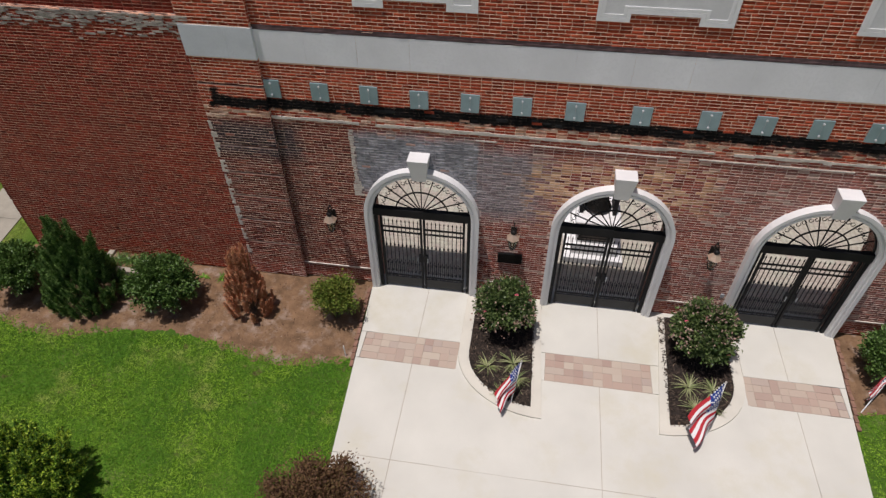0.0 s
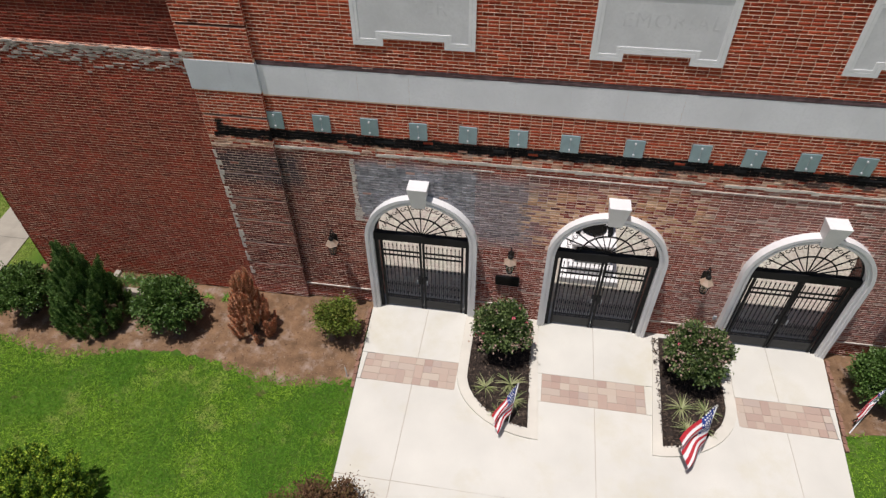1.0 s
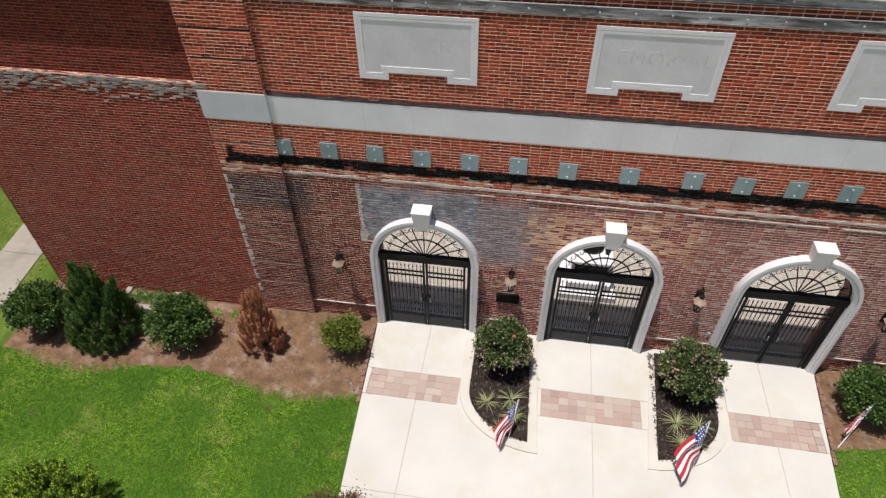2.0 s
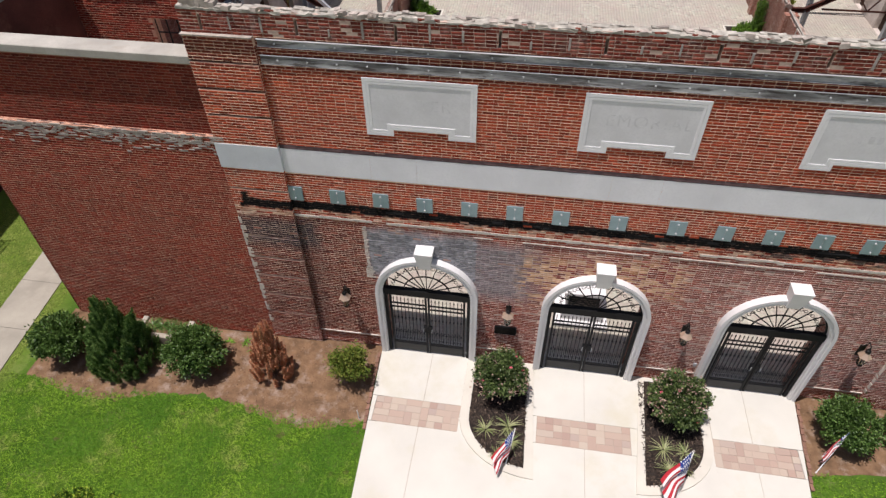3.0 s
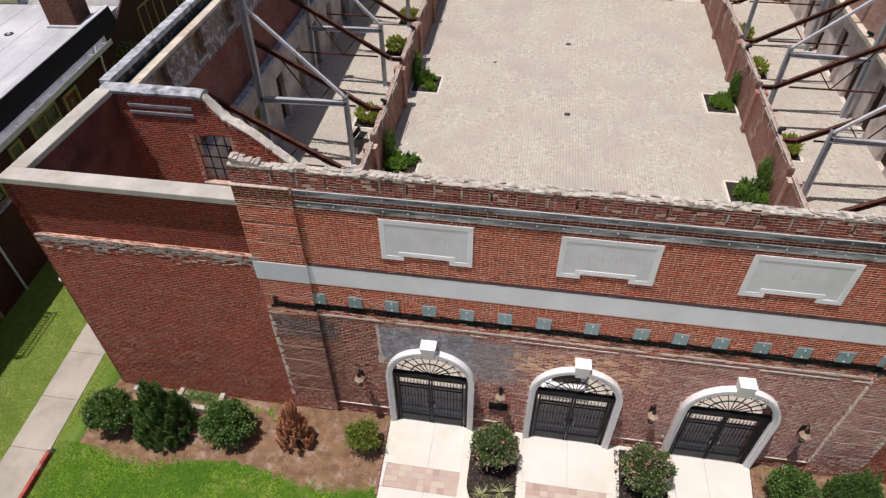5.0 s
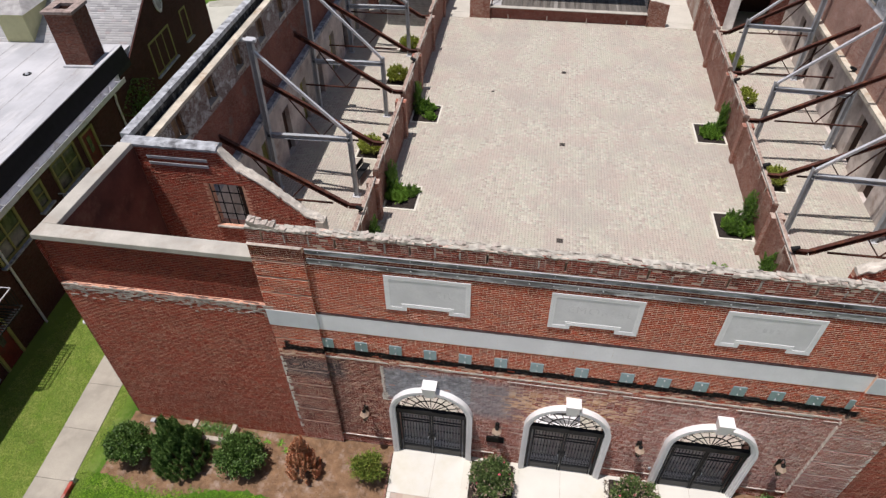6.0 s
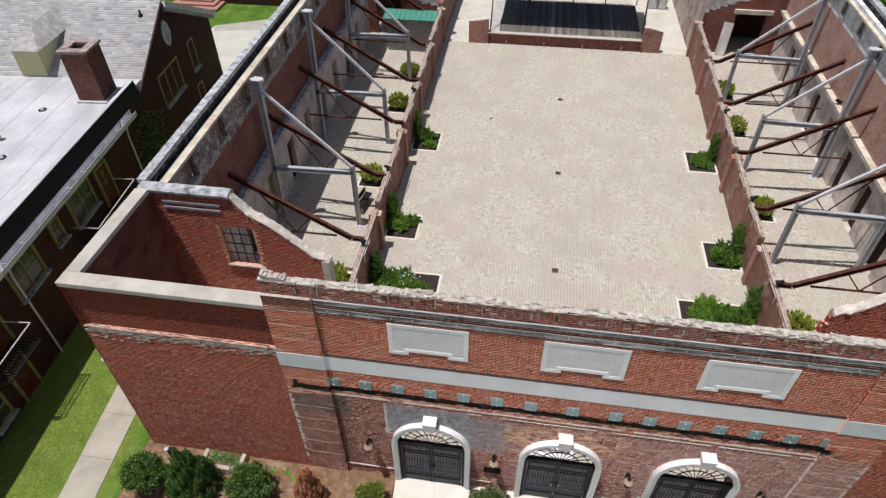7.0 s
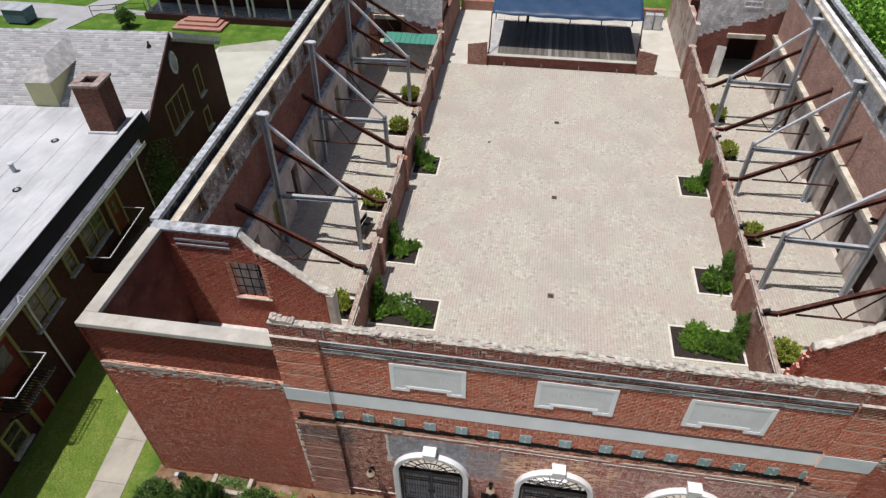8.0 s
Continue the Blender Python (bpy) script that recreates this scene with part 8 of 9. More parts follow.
def fire_balcony(y0, y1):
    """An iron balcony on the wall between y0 and y1: grating, rails, balusters and brackets."""
    balcony = neigh("fire_balcony", "black iron balcony with a pale handrail on the neighbouring wall", "balcony")
    bm = bmesh.new()
    for q in range(int((y1 - y0) / 0.13)):
        box(bm, -0.04, 1.17, y0 + q * 0.13, y0 + 0.05 + q * 0.13, 2.98, 3.02)
    part("grating", bm, M_IRON, balcony)
    for p0, p1 in (((0, y0), (1.17, y0)), ((1.17, y0), (1.17, y1)), ((1.17, y1), (0, y1))):
        for z in (3.06, 4.02):
            bm = bmesh.new()
            bar(bm, (*p0, z), (*p1, z), 0.035, 0.035)
            part("handrail", bm, M_GUTTER if z > 4 else M_IRON, balcony)
        length = math.hypot(p1[0] - p0[0], p1[1] - p0[1])
        count = int(length / 0.13)
        for q in range(count + 1):
            t = q / count
            bm = bmesh.new()
            xq, yq = p0[0] + (p1[0] - p0[0]) * t, p0[1] + (p1[1] - p0[1]) * t
            bar(bm, (xq, yq, 3.0), (xq, yq, 4.02), 0.018, 0.018, (0, 1, 0))
            part("baluster", bm, M_IRON, balcony)
    for y in (y0 + 0.08, y1 - 0.08):
        bm = bmesh.new()
        bar(bm, (0, y, 2.2), (1.1, y, 2.96), 0.05, 0.05)
        part("bracket", bm, M_IRON, balcony)


fire_balcony(-0.4, 1.74)
fire_balcony(7.28, 11.0)

chimney = neigh("chimney", "square brick chimney with an open pale cap", "chimney")
cxa, cxb, cya, cyb = -2.12, -0.8, 14.04, 15.36
bm = bmesh.new()
hollow(bm, cxa, cxb, cya, cyb, 0.32, 6.3, 9.04)
part("shaft", bm, coursed("chimney_brick", [(0.12, 0.034, 0.022), (0.19, 0.06, 0.036)], (0.20, 0.14, 0.11)), chimney)
bm = bmesh.new()
hollow(bm, cxa - 0.08, cxb + 0.08, cya - 0.08, cyb + 0.08, 0.4, 9.04, 9.17)
part("cap", bm, simple("cap_mortar", (0.33, 0.265, 0.235), 0.9, vary=0.4, scale=4, bump=0.5, dirt=(0.10, 0.06, 0.05)), chimney)
bm = bmesh.new()
box(bm, cxa - 0.12, cxb + 0.12, cya - 0.12, cyb + 0.12, 6.4, 6.56, 0.03)
part("flashing", bm, M_ROOF, chimney)
for k, (x, y, r, h) in enumerate(((-4.15, 10.45, 0.15, 0.45), (-6.2, 9.0, 0.1, 0.3), (-1.6, 4.2, 0.13, 0.5))):
    vent = neigh("roof_vent", "small grey roof vent pipe", "vent")
    bm = bmesh.new()
    rod(bm, (x, y, 6.45), (x, y, 6.45 + h), r * 0.7, 10)
    part("pipe", bm, M_STEEL, vent)
    bm = bmesh.new()
    rod(bm, (x, y, 6.45 + h), (x, y, 6.5 + h), r, 10)
    part("cap", bm, M_GUTTER, vent)

for x, y in ((-3.64, 13.2), (-3.2, 9.05)):
    drain = neigh("roof_drain", "dark round drain sunk in the flat roof", "drain")
    bm = bmesh.new()
    rod(bm, (x, y, 6.44), (x, y, 6.47), 0.2, 14)
    part("bowl", bm, M_IRON, drain)
    bm = bmesh.new()
    rod(bm, (x, y, 6.47), (x, y, 6.52), 0.1, 10, 0.06)
    part("strainer", bm, M_STEEL, drain)
M_COOLER = simple("blue_grey_casing", (0.20, 0.26, 0.31), 0.6, 0.2, vary=0.2)
for x, y in ((-18.3, 17.6), (-17.6, 18.4), (-18.0, 19.6)):
    unit = thing("cooling_unit", "blue-grey outdoor cooling unit on a pad in the alley", "cooling unit", (x, y, -0.05), "cooling units in the alley", turn=8)
    bm = bmesh.new()
    box(bm, -0.5, 0.5, -0.5, 0.5, 0, 0.1, 0.01)
    part("pad", bm, M_WALK, unit)
    bm = bmesh.new()
    box(bm, -0.4, 0.4, -0.4, 0.4, 0.1, 0.95, 0.03)
    part("casing", bm, M_COOLER, unit)
    bm = bmesh.new()
    ring(bm, (0, 0, 0.965), 0.3, 0.03, (1, 0, 0), (0, 1, 0), 16)
    part("fan_grille", bm, M_IRON, unit)

# gabled house behind it
house = neigh("gabled_house", "brick house, coloured as in deep shade, with a pale shingle gable roof and dormer", "house")
gy0, gy1, ez, rz = 15.68, 27.2, 5.93, 8.95
gm = 21.0
OVAL_Y, OVAL_Z = 20.9, 7.1
ez_far = 5.95
bm = bmesh.new()
vsx = (-24.0, -0.3)
prof = [(gy0 + 0.3, -0.05), (gy1 - 0.3, -0.05), (gy1 - 0.3, ez_far - 0.1), (gm, rz - 0.25), (gy0 + 0.3, ez - 0.1)]
ra, rb = [bm.verts.new((vsx[0], y, z)) for y, z in prof], [bm.verts.new((vsx[1], y, z)) for y, z in prof]
bm.faces.new(ra)
bm.faces.new(rb)
for k in range(5):
    bm.faces.new((ra[k], ra[(k + 1) % 5], rb[(k + 1) % 5], rb[k]))
bmesh.ops.recalc_face_normals(bm, faces=bm.faces[:])
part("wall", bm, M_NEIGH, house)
for sgn in (-1, 1):
    bm = bmesh.new()
    ya, za = (gy0, ez) if sgn < 0 else (gy1, ez_far)
    pts = [(-24.2, ya, za), (-0.05, ya, za), (-0.05, gm, rz), (-24.2, gm, rz)]
    hi = [bm.verts.new(p) for p in pts]
    lo = [bm.verts.new((p[0], p[1], p[2] - 0.12)) for p in pts]
    bm.faces.new(hi)
    bm.faces.new(lo[::-1])
    for k in range(4):
        bm.faces.new((hi[k], lo[k], lo[(k + 1) % 4], hi[(k + 1) % 4]))
    bmesh.ops.recalc_face_normals(bm, faces=bm.faces[:])
    roof_ob = part("roof", bm, M_COPING_GREY, house)
    if sgn < 0:
        ROOF_SLOPE = (roof_ob, gy0, gm, ez, rz)
    bm = bmesh.new()
    bar(bm, (-0.02, ya, za - 0.2), (-0.02, gm, rz - 0.2), 0.1 if sgn < 0 else 0.34, 0.3)
    part("rake_board", bm, M_NEIGH if sgn < 0 else M_GUTTER, house)
for q in range(18):
    bm = bmesh.new()
    t = (q + 0.5) / 18
    y, z = gm + (gy1 - gm) * t, rz + (ez_far - rz) * t
    box(bm, -0.3, 0.08, y - 0.08, y + 0.08, z - 0.54, z - 0.36)
    part("dentil", bm, M_GUTTER, house)
for y0, y1, z0, z1, l in ((18.6, 21.15, 3.75, 5.45, 3), (23.05, 23.75, 3.85, 5.5, 1), (22.8, 23.5, 1.5, 2.7, 1)):
    nb_window(house, y0, y1, z0, z1, "window", l, -0.3)
bm = bmesh.new()
edge_o, edge_i, back_o = [], [], []
for k in range(24):
    a = k * math.pi / 12
    edge_o.append(bm.verts.new((-0.22, OVAL_Y + 0.42 * math.cos(a), OVAL_Z + 0.68 * math.sin(a))))
    edge_i.append(bm.verts.new((-0.22, OVAL_Y + 0.30 * math.cos(a), OVAL_Z + 0.53 * math.sin(a))))
    back_o.append(bm.verts.new((-0.32, OVAL_Y + 0.42 * math.cos(a), OVAL_Z + 0.68 * math.sin(a))))
for k in range(24):
    q = (k + 1) % 24
    bm.faces.new((edge_o[k], edge_o[q], edge_i[q], edge_i[k]))
    bm.faces.new((back_o[k], back_o[q], edge_o[q], edge_o[k]))
for a in range(4):
    y, z = OVAL_Y + 0.38 * math.cos(a * math.pi / 2), OVAL_Z + 0.62 * math.sin(a * math.pi / 2)
    box(bm, -0.3, -0.2, y - 0.07, y + 0.07, z - 0.09, z + 0.09)
bmesh.ops.recalc_face_normals(bm, faces=bm.faces[:])
oval = part("oval_window", bm, M_WHITE, house)
bm = bmesh.new()
bmesh.ops.create_cone(bm, cap_ends=True, segments=24, radius1=0.32, radius2=0.32, depth=0.02, matrix=Matrix.LocRotScale((-0.27, OVAL_Y, OVAL_Z), Euler((0, math.pi / 2, 0)), (1.7, 1.0, 1.0)))
part("pane", bm, M_PLASTER, oval)
dormer = neigh("dormer", "hipped roof dormer with cream siding", "dormer")
d0, d1, dy = -6.62, -5.2, 16.6
bm = bmesh.new()
box(bm, d0, d1, dy, dy + 2.6, 6.2, 7.97)
part("siding", bm, simple("cream_siding", (0.55, 0.53, 0.30), 0.7, vary=0.08), dormer)
bm = bmesh.new()
dm = (d0 + d1) / 2
e = 0.2
base_p = [(d0 - e, dy - e, 7.95), (d1 + e, dy - e, 7.95), (d1 + e, dy + 2.9, 7.95), (d0 - e, dy + 2.9, 7.95)]
rp = [(dm, dy + 1.35, 8.72), (dm, dy + 4.3, 8.82)]
bv_ = [bm.verts.new(p) for p in base_p]
rv = [bm.verts.new(p) for p in rp]
for f in ((bv_[0], bv_[1], rv[0]), (bv_[1], bv_[2], rv[1], rv[0]), (bv_[3], bv_[0], rv[0], rv[1]), (bv_[2], bv_[3], rv[1]), (bv_[3], bv_[2], bv_[1], bv_[0])):
    bm.faces.new(f)
bmesh.ops.recalc_face_normals(bm, faces=bm.faces[:])
part("roof", bm, simple("dormer_shingle", (0.36, 0.355, 0.345), 0.9, vary=0.3, scale=3.0, fine=22, bump=0.4, dirt=(0.26, 0.25, 0.24)), dormer)

# ---- yard beyond: paths, porch house, bin, bush, steps ----
far_walk = thing("pavement_far", "pale concrete paths between the lawns", "pavement", kind="structure")
M_PATH = simple("grey_far_path", (0.33, 0.335, 0.335), 0.9, vary=0.18, scale=0.6, fine=25)
M_FARC = simple("sunlit_concrete", (0.46, 0.46, 0.395), 0.9, vary=0.12, scale=0.5, fine=20)
plate("path", [(-24.5, 26.5), (-13.5, 26.5), (-13.5, 37.0), (-19.5, 39.4), (-23.8, 37.4)], 0.0, M_FARC, far_walk)
plate("path", [(-13.5, 34.9), (-13.5, 37.02), (-19.5, 39.42), (-23.82, 37.42), (-23.4, 36.3), (-19.3, 37.3)], 0.008, simple("worn_concrete_strip", (0.36, 0.355, 0.30), 0.9, vary=0.2, scale=0.8, fine=20), far_walk)
plate("path", [(-80, 41.2), (-39.8, 41.2), (-38.5, 43.0), (-33.5, 43.0), (-33.5, 44.0), (-39.0, 44.2), (-45, 44.6), (-80, 44.6)], 0.0, M_PATH, far_walk)
plate("path", [(-42.5, 37.0), (-40.0, 37.0), (-36.5, 49.0), (-39.5, 49.0)], 0.006, M_PATH, far_walk)
bin_ = thing("dumpster", "blue-grey steel dumpster on the path", "dumpster", (-44.5, 40.2, 0))
bm = bmesh.new()
prism(bm, [(-1.05, 0.12), (1.05, 0.12), (1.1, 1.3), (-1.1, 1.3)], -0.75, 0.75)
part("body", bm, simple("blue_grey_paint", (0.13, 0.19, 0.24), 0.6, vary=0.2), bin_)
for x in (-0.56, 0.56):
    bm = bmesh.new()
    box(bm, x - 0.53, x + 0.53, -0.8, 0.8, 1.305, 1.36, 0.01)
    part("lid", bm, M_STEEL, bin_)
for x in (-0.8, 0.8):
    bm = bmesh.new()
    box(bm, x - 0.15, x + 0.15, -0.6, 0.6, 0.0, 0.12)
    part("skid", bm, M_IRON, bin_)
shrub("round_bush", "round green bush on the far lawn", (-33.9, 40.4, -0.05), (0.8, 0.8, 0.85), 0.75, GREEN, 5200, (0.12, 0.07), 80, 0.09, 301)
porch = thing("porch_house", "house with a long white-columned porch", "house")
bm = bmesh.new()
box(bm, -33.2, -15.0, 42.3, 44.8, -0.05, 0.55)
part("porch_base", bm, M_NEIGH, porch)
bm = bmesh.new()
box(bm, -33.0, -15.0, 42.5, 44.8, 0.552, 0.6)
part("porch_floor", bm, M_COPING_GREY, porch)
bm = bmesh.new()
box(bm, -33.0, -15.0, 44.8, 52.0, -0.05, 4.0)
part("wall", bm, M_NEIGH, porch)
for x in (-32.7, -31.6, -29.6, -27.8, -26.1, -24.4, -22.9, -22.4, -19.0):
    bm = bmesh.new()
    rod(bm, (x, 42.7, 0.6), (x, 42.7, 3.3), 0.12, 12, 0.1)
    part("column", bm, M_WHITE, porch)
bm = bmesh.new()
prism(bm, [(-33.6, 3.3), (-14.5, 3.3), (-14.5, 3.55), (-33.6, 3.55)], 42.1, 52.4)
part("roof", bm, M_COPING_GREY, porch)
steps_ob = thing("porch_steps", "reddish stepped porch stairs", "steps")
for k in range(3):
    bm = bmesh.new()
    box(bm, -29.6 + 0.4 * k, -24.9 - 0.4 * k, 40.3 + 0.55 * k, 42.28, 0.17 * k, 0.17 * (k + 1) - 0.002, 0.01)
    part("step", bm, simple("terracotta_step", (0.36, 0.19, 0.15), 0.8, vary=0.15) if k == 0 else bpy.data.materials["terracotta_step"], steps_ob)
for k, x in enumerate((-29.2, -25.2)):
    pot = thing("flower_pot", "terracotta flower pot on the porch", "pot", (x, 42.75, 0.6), "pots on the porch")
    bm = bmesh.new()
    rod(bm, (0, 0, 0), (0, 0, 0.35), 0.14, 10, 0.2)
    part("pot", bm, bpy.data.materials["terracotta_step"], pot)
    blade_tuft("potted_plant", "leafy plant in a porch pot", (x, 42.75, 0.95), 20, 0.35, FERN, 310 + k, 0.05, "plants in the porch pots")


# ---- trees beyond the walls ----
def tree(at, height, spread, seed, n_leaf=9000):
    rng = np.random.default_rng(seed)
    ob = thing("leafy_tree", "full green broadleaf tree beyond the wall", "tree", at, "trees beyond the walls")
    bm = bmesh.new()
    rod(bm, (0, 0, -0.1), (0.1, 0.1, height * 0.45), 0.28, 9, 0.18)
    pts, out, hub = crown_points(rng, n_leaf, 110, (spread, spread, height * 0.36), height * 0.58, spread * 0.13, 0.55)
    for h in hub[:16]:
        rod(bm, (0.1, 0.1, height * rng.uniform(0.3, 0.45)), h * 0.85, 0.09, 6, 0.02)
    part("trunk", bm, BARK, ob)
    v, f = leaves(pts, out, 0.34, 0.2, rng)
    link("crown", np_mesh("crown", v, f, TREE), None, ob)
    return ob


for k, (x, y, h, s) in enumerate(((25.5, 33.0, 8.0, 3.4), (27.5, 27.5, 8.5, 3.6), (26.0, 39.5, 7.5, 3.2), (28.5, 22.0, 7.5, 3.2), (31.5, 36.0, 9.0, 4.0), (24.5, 45.5, 7.0, 3.0), (32.0, 30.0, 8.0, 3.4), (29.0, 44.0, 8.0, 3.5))):
    tree((x, y, -0.05), h, s, 400 + k)


ivy = thing("ivy", "dark ivy climbing the shaded alley wall", "climber")
rng = np.random.default_rng(88)
k = 5200
iu, iw = rng.normal(15.3, 0.75, k), np.abs(rng.normal(0, 2.1, k))
iw = np.minimum(iw, 5.2 - 0.5 * np.abs(iu - 15.3)).clip(0.05, None)
pts = np.stack([np.full(k, 0.12) + rng.uniform(0, 0.3, k) * np.exp(-iw / 3), iu, iw], 1)
v, f = leaves(pts, rng.normal(size=(k, 3)) + np.array((0.8, 0, -0.3)), 0.13, 0.11, rng)
link("foliage", np_mesh("foliage", v, f, GREEN), None, ivy)
bm = bmesh.new()
for q in range(9):
    y = 14.6 + q * 0.17
    rod(bm, (0.06, y, 0.0), (0.05, 15.3 + (y - 15.3) * 1.6, 3.2 + 0.4 * math.sin(q * 2.3)), 0.025, 6, 0.01)
part("stem", bm, BARK, ivy)
ivy.matrix_world = NB
path_rail = thing("path_handrail", "thin dark pipe handrail beside the far path", "railing")
rail_pts = [(-38.6, 42.2), (-36.3, 42.9), (-33.8, 43.6)]
for z in (0.5, 0.95):
    for (xa, ya), (xb, yb) in zip(rail_pts, rail_pts[1:]):
        bm = bmesh.new()
        rod(bm, (xa, ya, z), (xb, yb, z), 0.03, 6)
        part("rail", bm, M_IRON, path_rail)
for xa, ya in rail_pts:
    bm = bmesh.new()
    rod(bm, (xa, ya, -0.05), (xa, ya, 1.0), 0.035, 6)
    part("post", bm, M_IRON, path_rail)
slope_z = lambda y: ez + (rz - ez) * (y - gy0) / (gm - gy0)
boot = neigh("roof_vent", "small black vent boot on the shingle roof", "vent")
bm = bmesh.new()
rod(bm, (-0.95, 20.1, slope_z(20.1) - 0.05), (-0.95, 20.1, slope_z(20.1) + 0.28), 0.06, 8)
part("pipe", bm, M_IRON, boot)
bm = bmesh.new()
bmesh.ops.create_cone(bm, cap_ends=True, segments=10, radius1=0.16, radius2=0.08, depth=0.14, matrix=Matrix.Translation((-0.95, 20.1, slope_z(20.1) + 0.04)))
part("flashing", bm, M_IRON, boot)

# ---- small fittings ----
def spotlight(at, turn, label):
    ob = thing("spotlight", label, "spotlight", at, "spotlights on the walls", turn=turn)
    bm = bmesh.new()
    box(bm, -0.06, 0.06, -0.06, 0.06, 0.0, 0.03)
    part("base", bm, M_IRON, ob)
    bm = bmesh.new()
    rod(bm, (0, 0, 0.03), (0, 0, 0.16), 0.018, 8)
    part("stem", bm, M_IRON, ob)
    bm = bmesh.new()
    rod(bm, (0.14, 0, 0.12), (-0.16, 0, 0.27), 0.11, 12, 0.075)
    part("housing", bm, M_IRON, ob)
    return ob


for y in (9.6, 15.5, 24.0):
    for side in (-1, 1):
        spotlight((aisle_x(-3.62, y, side), y, 2.48), 0 if side < 0 else 180, "small black spotlight on the low wall top")
for y in (15.2, 23.6):
    spotlight((aisle_x(-9.38, y, 1), y, 3.75), 0, "small black spotlight on the wall ledge")
bench = thing("folding_bench", "black bench on pale metal legs in the aisle", "bench", (-5.2, 15.3, 0.0), turn=80)
bm = bmesh.new()
box(bm, -0.75, 0.75, -0.2, 0.2, 0.43, 0.47, 0.01)
part("seat", bm, M_IRON, bench)
bm = bmesh.new()
box(bm, -0.75, 0.75, 0.2, 0.23, 0.5, 0.85, 0.01)
part("backrest", bm, M_IRON, bench)
for x in (-0.65, 0.65):
    for y in (-0.17, 0.2):
        bm = bmesh.new()
        bar(bm, (x, y, 0.0), (x, y, 0.43 if y < 0 else 0.85), 0.035, 0.035, (0, 1, 0))
        part("leg", bm, M_GUTTER, bench)
wall_light = thing("security_light", "small white security light on the wing corner", "light", (-9.72, 0.12, 5.0))
bm = bmesh.new()
box(bm, -0.06, 0.0, -0.07, 0.07, -0.08, 0.08, 0.01)
part("back_box", bm, M_WHITE, wall_light)
bm = bmesh.new()
rod(bm, (-0.06, 0, 0.0), (-0.24, 0, -0.06), 0.06, 10, 0.085)
part("lamp_head", bm, M_WHITE, wall_light)
red_kerb = thing("painted_kerb", "short red painted kerb beside the footpath", "kerb", (-10.62, -3.75, -0.05), turn=3)
bm = bmesh.new()
box(bm, -0.06, 0.06, -0.8, 0.8, 0.0, 0.2, 0.015)
part("kerb_stone", bm, simple("worn_red_paint", (0.36, 0.07, 0.05), 0.8, vary=0.3, dirt=(0.45, 0.40, 0.36)), red_kerb)
bm = bmesh.new()
box(bm, -0.07, 0.07, 0.82, 0.95, 0.0, 0.24, 0.01)
part("end_block", bm, M_COPING, red_kerb)

# ---- single pieces, laid last ----
PIECE = {}


def brick_mesh(l, h, u_way, n_way, material):
    """One brick with softened front edges, shared by all of its size."""
    key = (round(l, 2), round(h, 3), tuple(u_way), tuple(n_way), material.name)
    if key not in PIECE:
        row = np.array([(0.0, 0.0, key[0], h, 0.0006)])
        v, f = brick_arrays(row, (0, 0, 0), u_way, n_way)
        PIECE[key] = np_mesh("brick", v, f, material)
    return PIECE[key]


for parent, rows, origin, u_way, n_way, material in BRICKS_TO_LAY:
    for u, w, l, h, f in rows:
        ob = new("brick", brick_mesh(l, h, u_way, n_way, material))
        ob.parent = parent
        ob.location = Vector(origin) + Vector(u_way) * u + Vector((0, 0, 1)) * w + Vector(n_way) * (f - 0.0006)

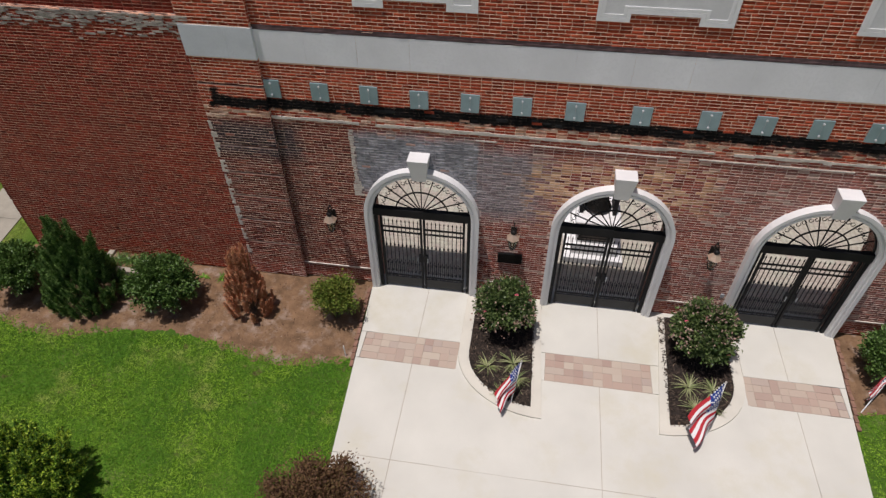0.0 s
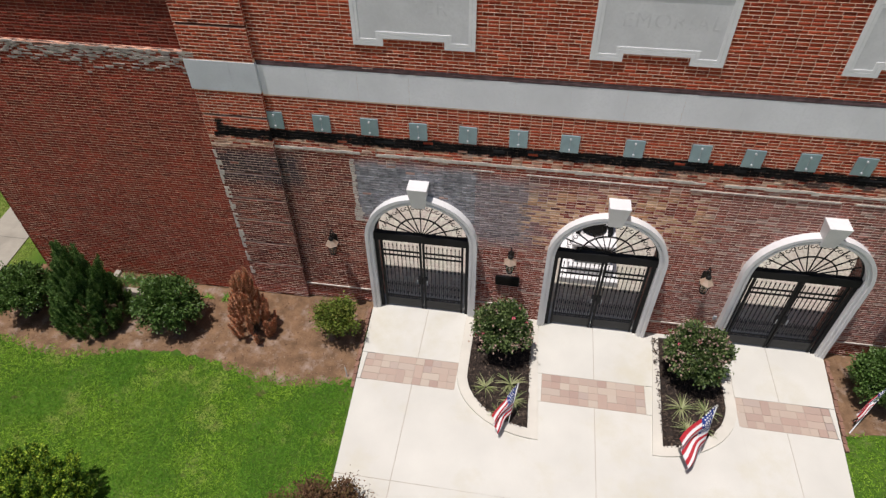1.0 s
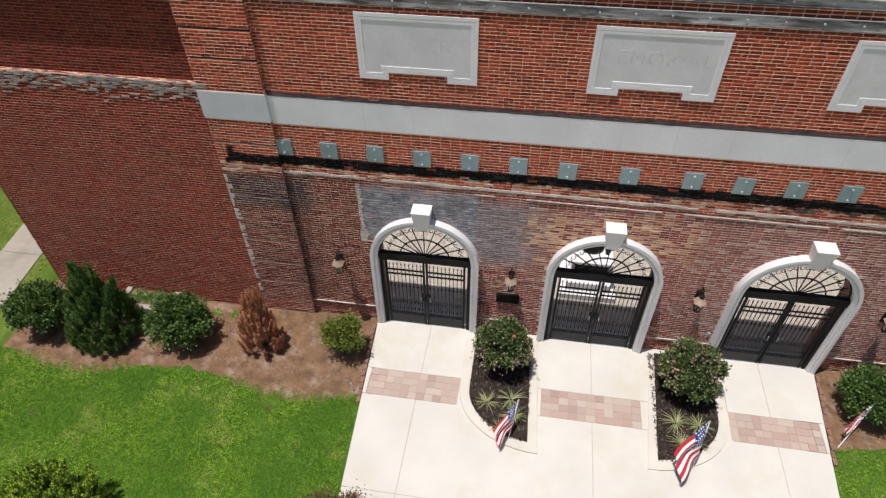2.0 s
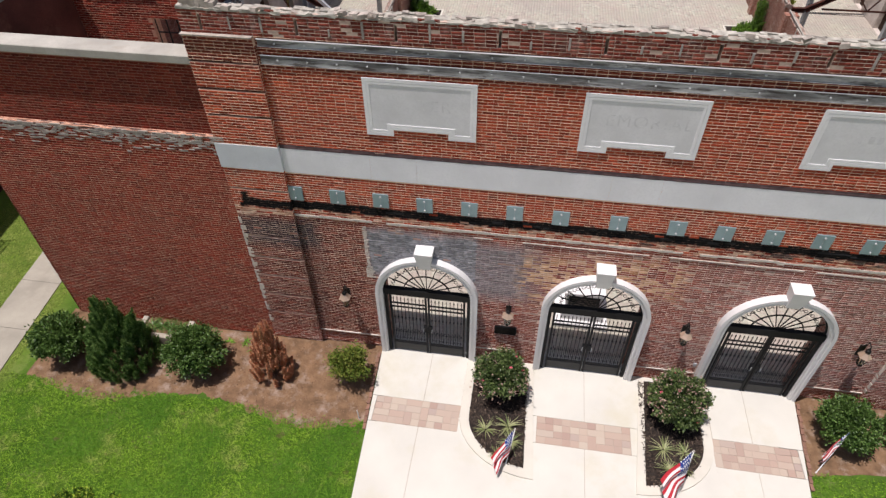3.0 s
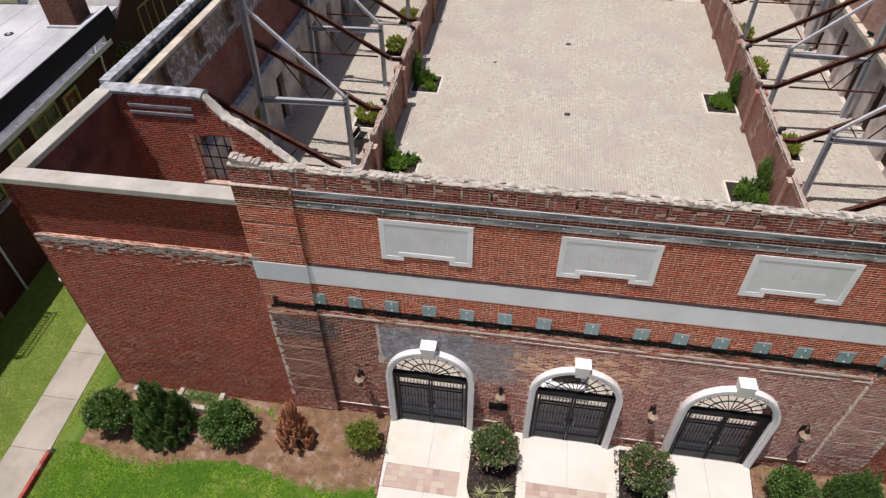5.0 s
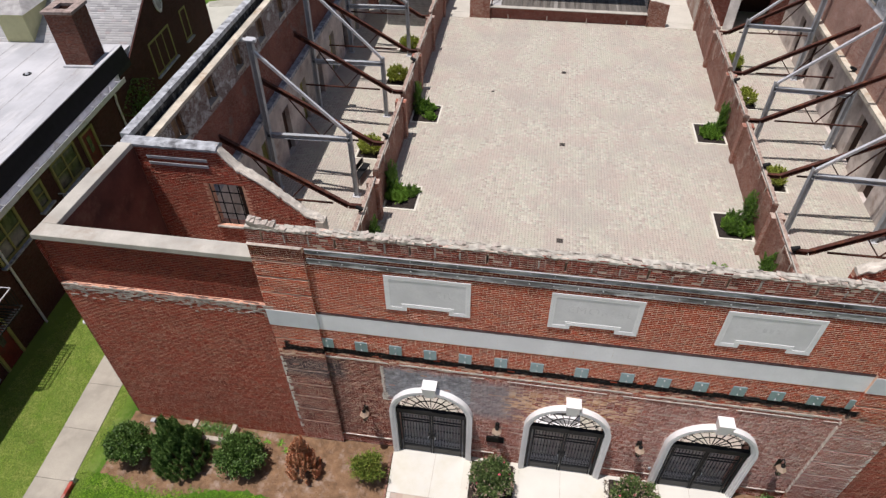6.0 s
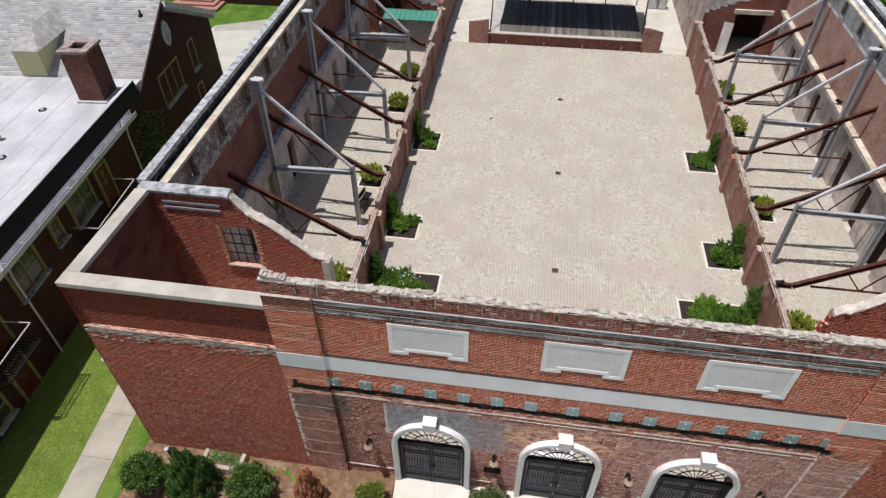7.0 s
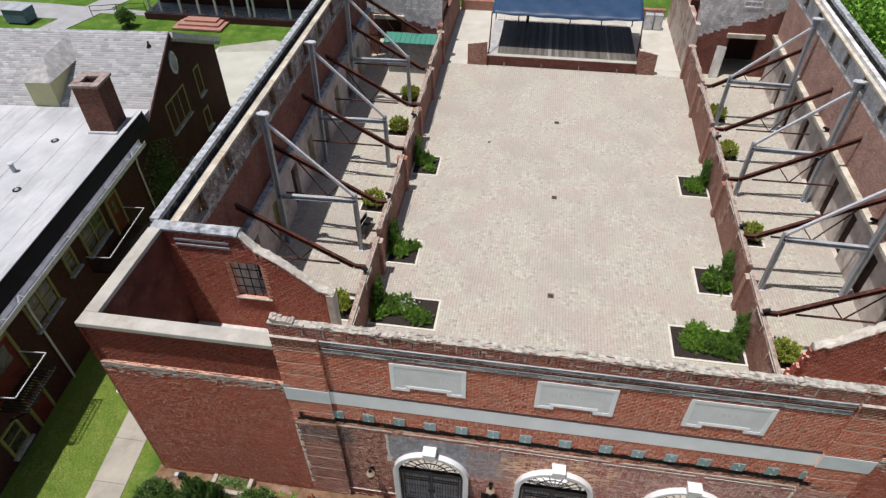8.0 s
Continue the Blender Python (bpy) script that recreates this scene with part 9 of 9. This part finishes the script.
rp_ = random.Random(55)
for a, b, y0, y1 in PAVERS_TO_LAY:
    cols = 11
    sx, sy = (b - a) / cols, (y1 - y0) / 4
    taken = set()
    for i in range(cols):
        for j in range(4):
            if (i, j) in taken:
                continue
            w = 2 if rp_.random() < 0.35 and i + 1 < cols and (i + 1, j) not in taken else 1
            h = 2 if w == 1 and rp_.random() < 0.2 and j + 1 < 4 else 1
            for p in range(w):
                for q in range(h):
                    taken.add((i + p, j + q))
            key = ("paver", w, h, round(sx, 3))
            if key not in PIECE:
                bm = bmesh.new()
                box(bm, 0.003, sx * w - 0.003, 0.003, sy * h - 0.003, -0.06, 0.0, 0.004)
                PIECE[key] = bpy.data.meshes.new("paver")
                bm.to_mesh(PIECE[key])
                bm.free()
                PIECE[key].materials.append(M_STRIP)
            ob = new("paver", PIECE[key])
            ob.parent = pavement
            ob.location = (a + i * sx, y0 + j * sy, rp_.uniform(-0.002, 0.002))

# shingles of the gabled house's near slope, in lapped courses
slope, ya, yb, za, zb = ROOF_SLOPE
M_SHINGLE = Nodes("roof_shingle", 0.9)
M_SHINGLE.bump(M_SHINGLE.noise(40, 3), 0.4, 0.01)
M_SHINGLE = M_SHINGLE.done(M_SHINGLE.ramp(M_SHINGLE.chance(), [(0.0, (0.30, 0.30, 0.30)), (0.35, (0.43, 0.43, 0.425)), (0.65, (0.37, 0.37, 0.37)), (0.92, (0.51, 0.51, 0.505)), (1.0, (0.36, 0.31, 0.30))]))
run = math.hypot(yb - ya, zb - za)
dv = np.array((0, (yb - ya) / run, (zb - za) / run))
nv = np.array((0, -dv[2], dv[1]))
rs = np.random.default_rng(9)
vv = []
course = 0.15
for r_ in range(int(run / course)):
    x = -24.2 - rs.uniform(0, 0.5)
    while x < -0.1:
        w = rs.uniform(0.25, 0.5)
        a3 = np.array((max(x, -24.2), ya, za)) + dv * (r_ * course)
        x1 = min(x + w - 0.01, -0.06)
        if x1 > a3[0]:
            lift = 0.004 + rs.uniform(0, 0.003)
            d = np.array((x1 - a3[0], 0, 0))
            vv += [a3 + nv * lift, a3 + d + nv * lift, a3 + d + dv * (course + 0.02) + nv * 0.004, a3 + dv * (course + 0.02) + nv * 0.004, a3 + nv * 0.001, a3 + d + nv * 0.001]
        x += w
vv = np.array(vv)
k = len(vv) // 6
i = np.arange(k)[:, None] * 6
tagged(link("shingles", np_mesh("shingles", vv, np.concatenate([i + (0, 1, 2, 3), i + (4, 5, 1, 0)]), M_SHINGLE), None, slope), kind="stuff")
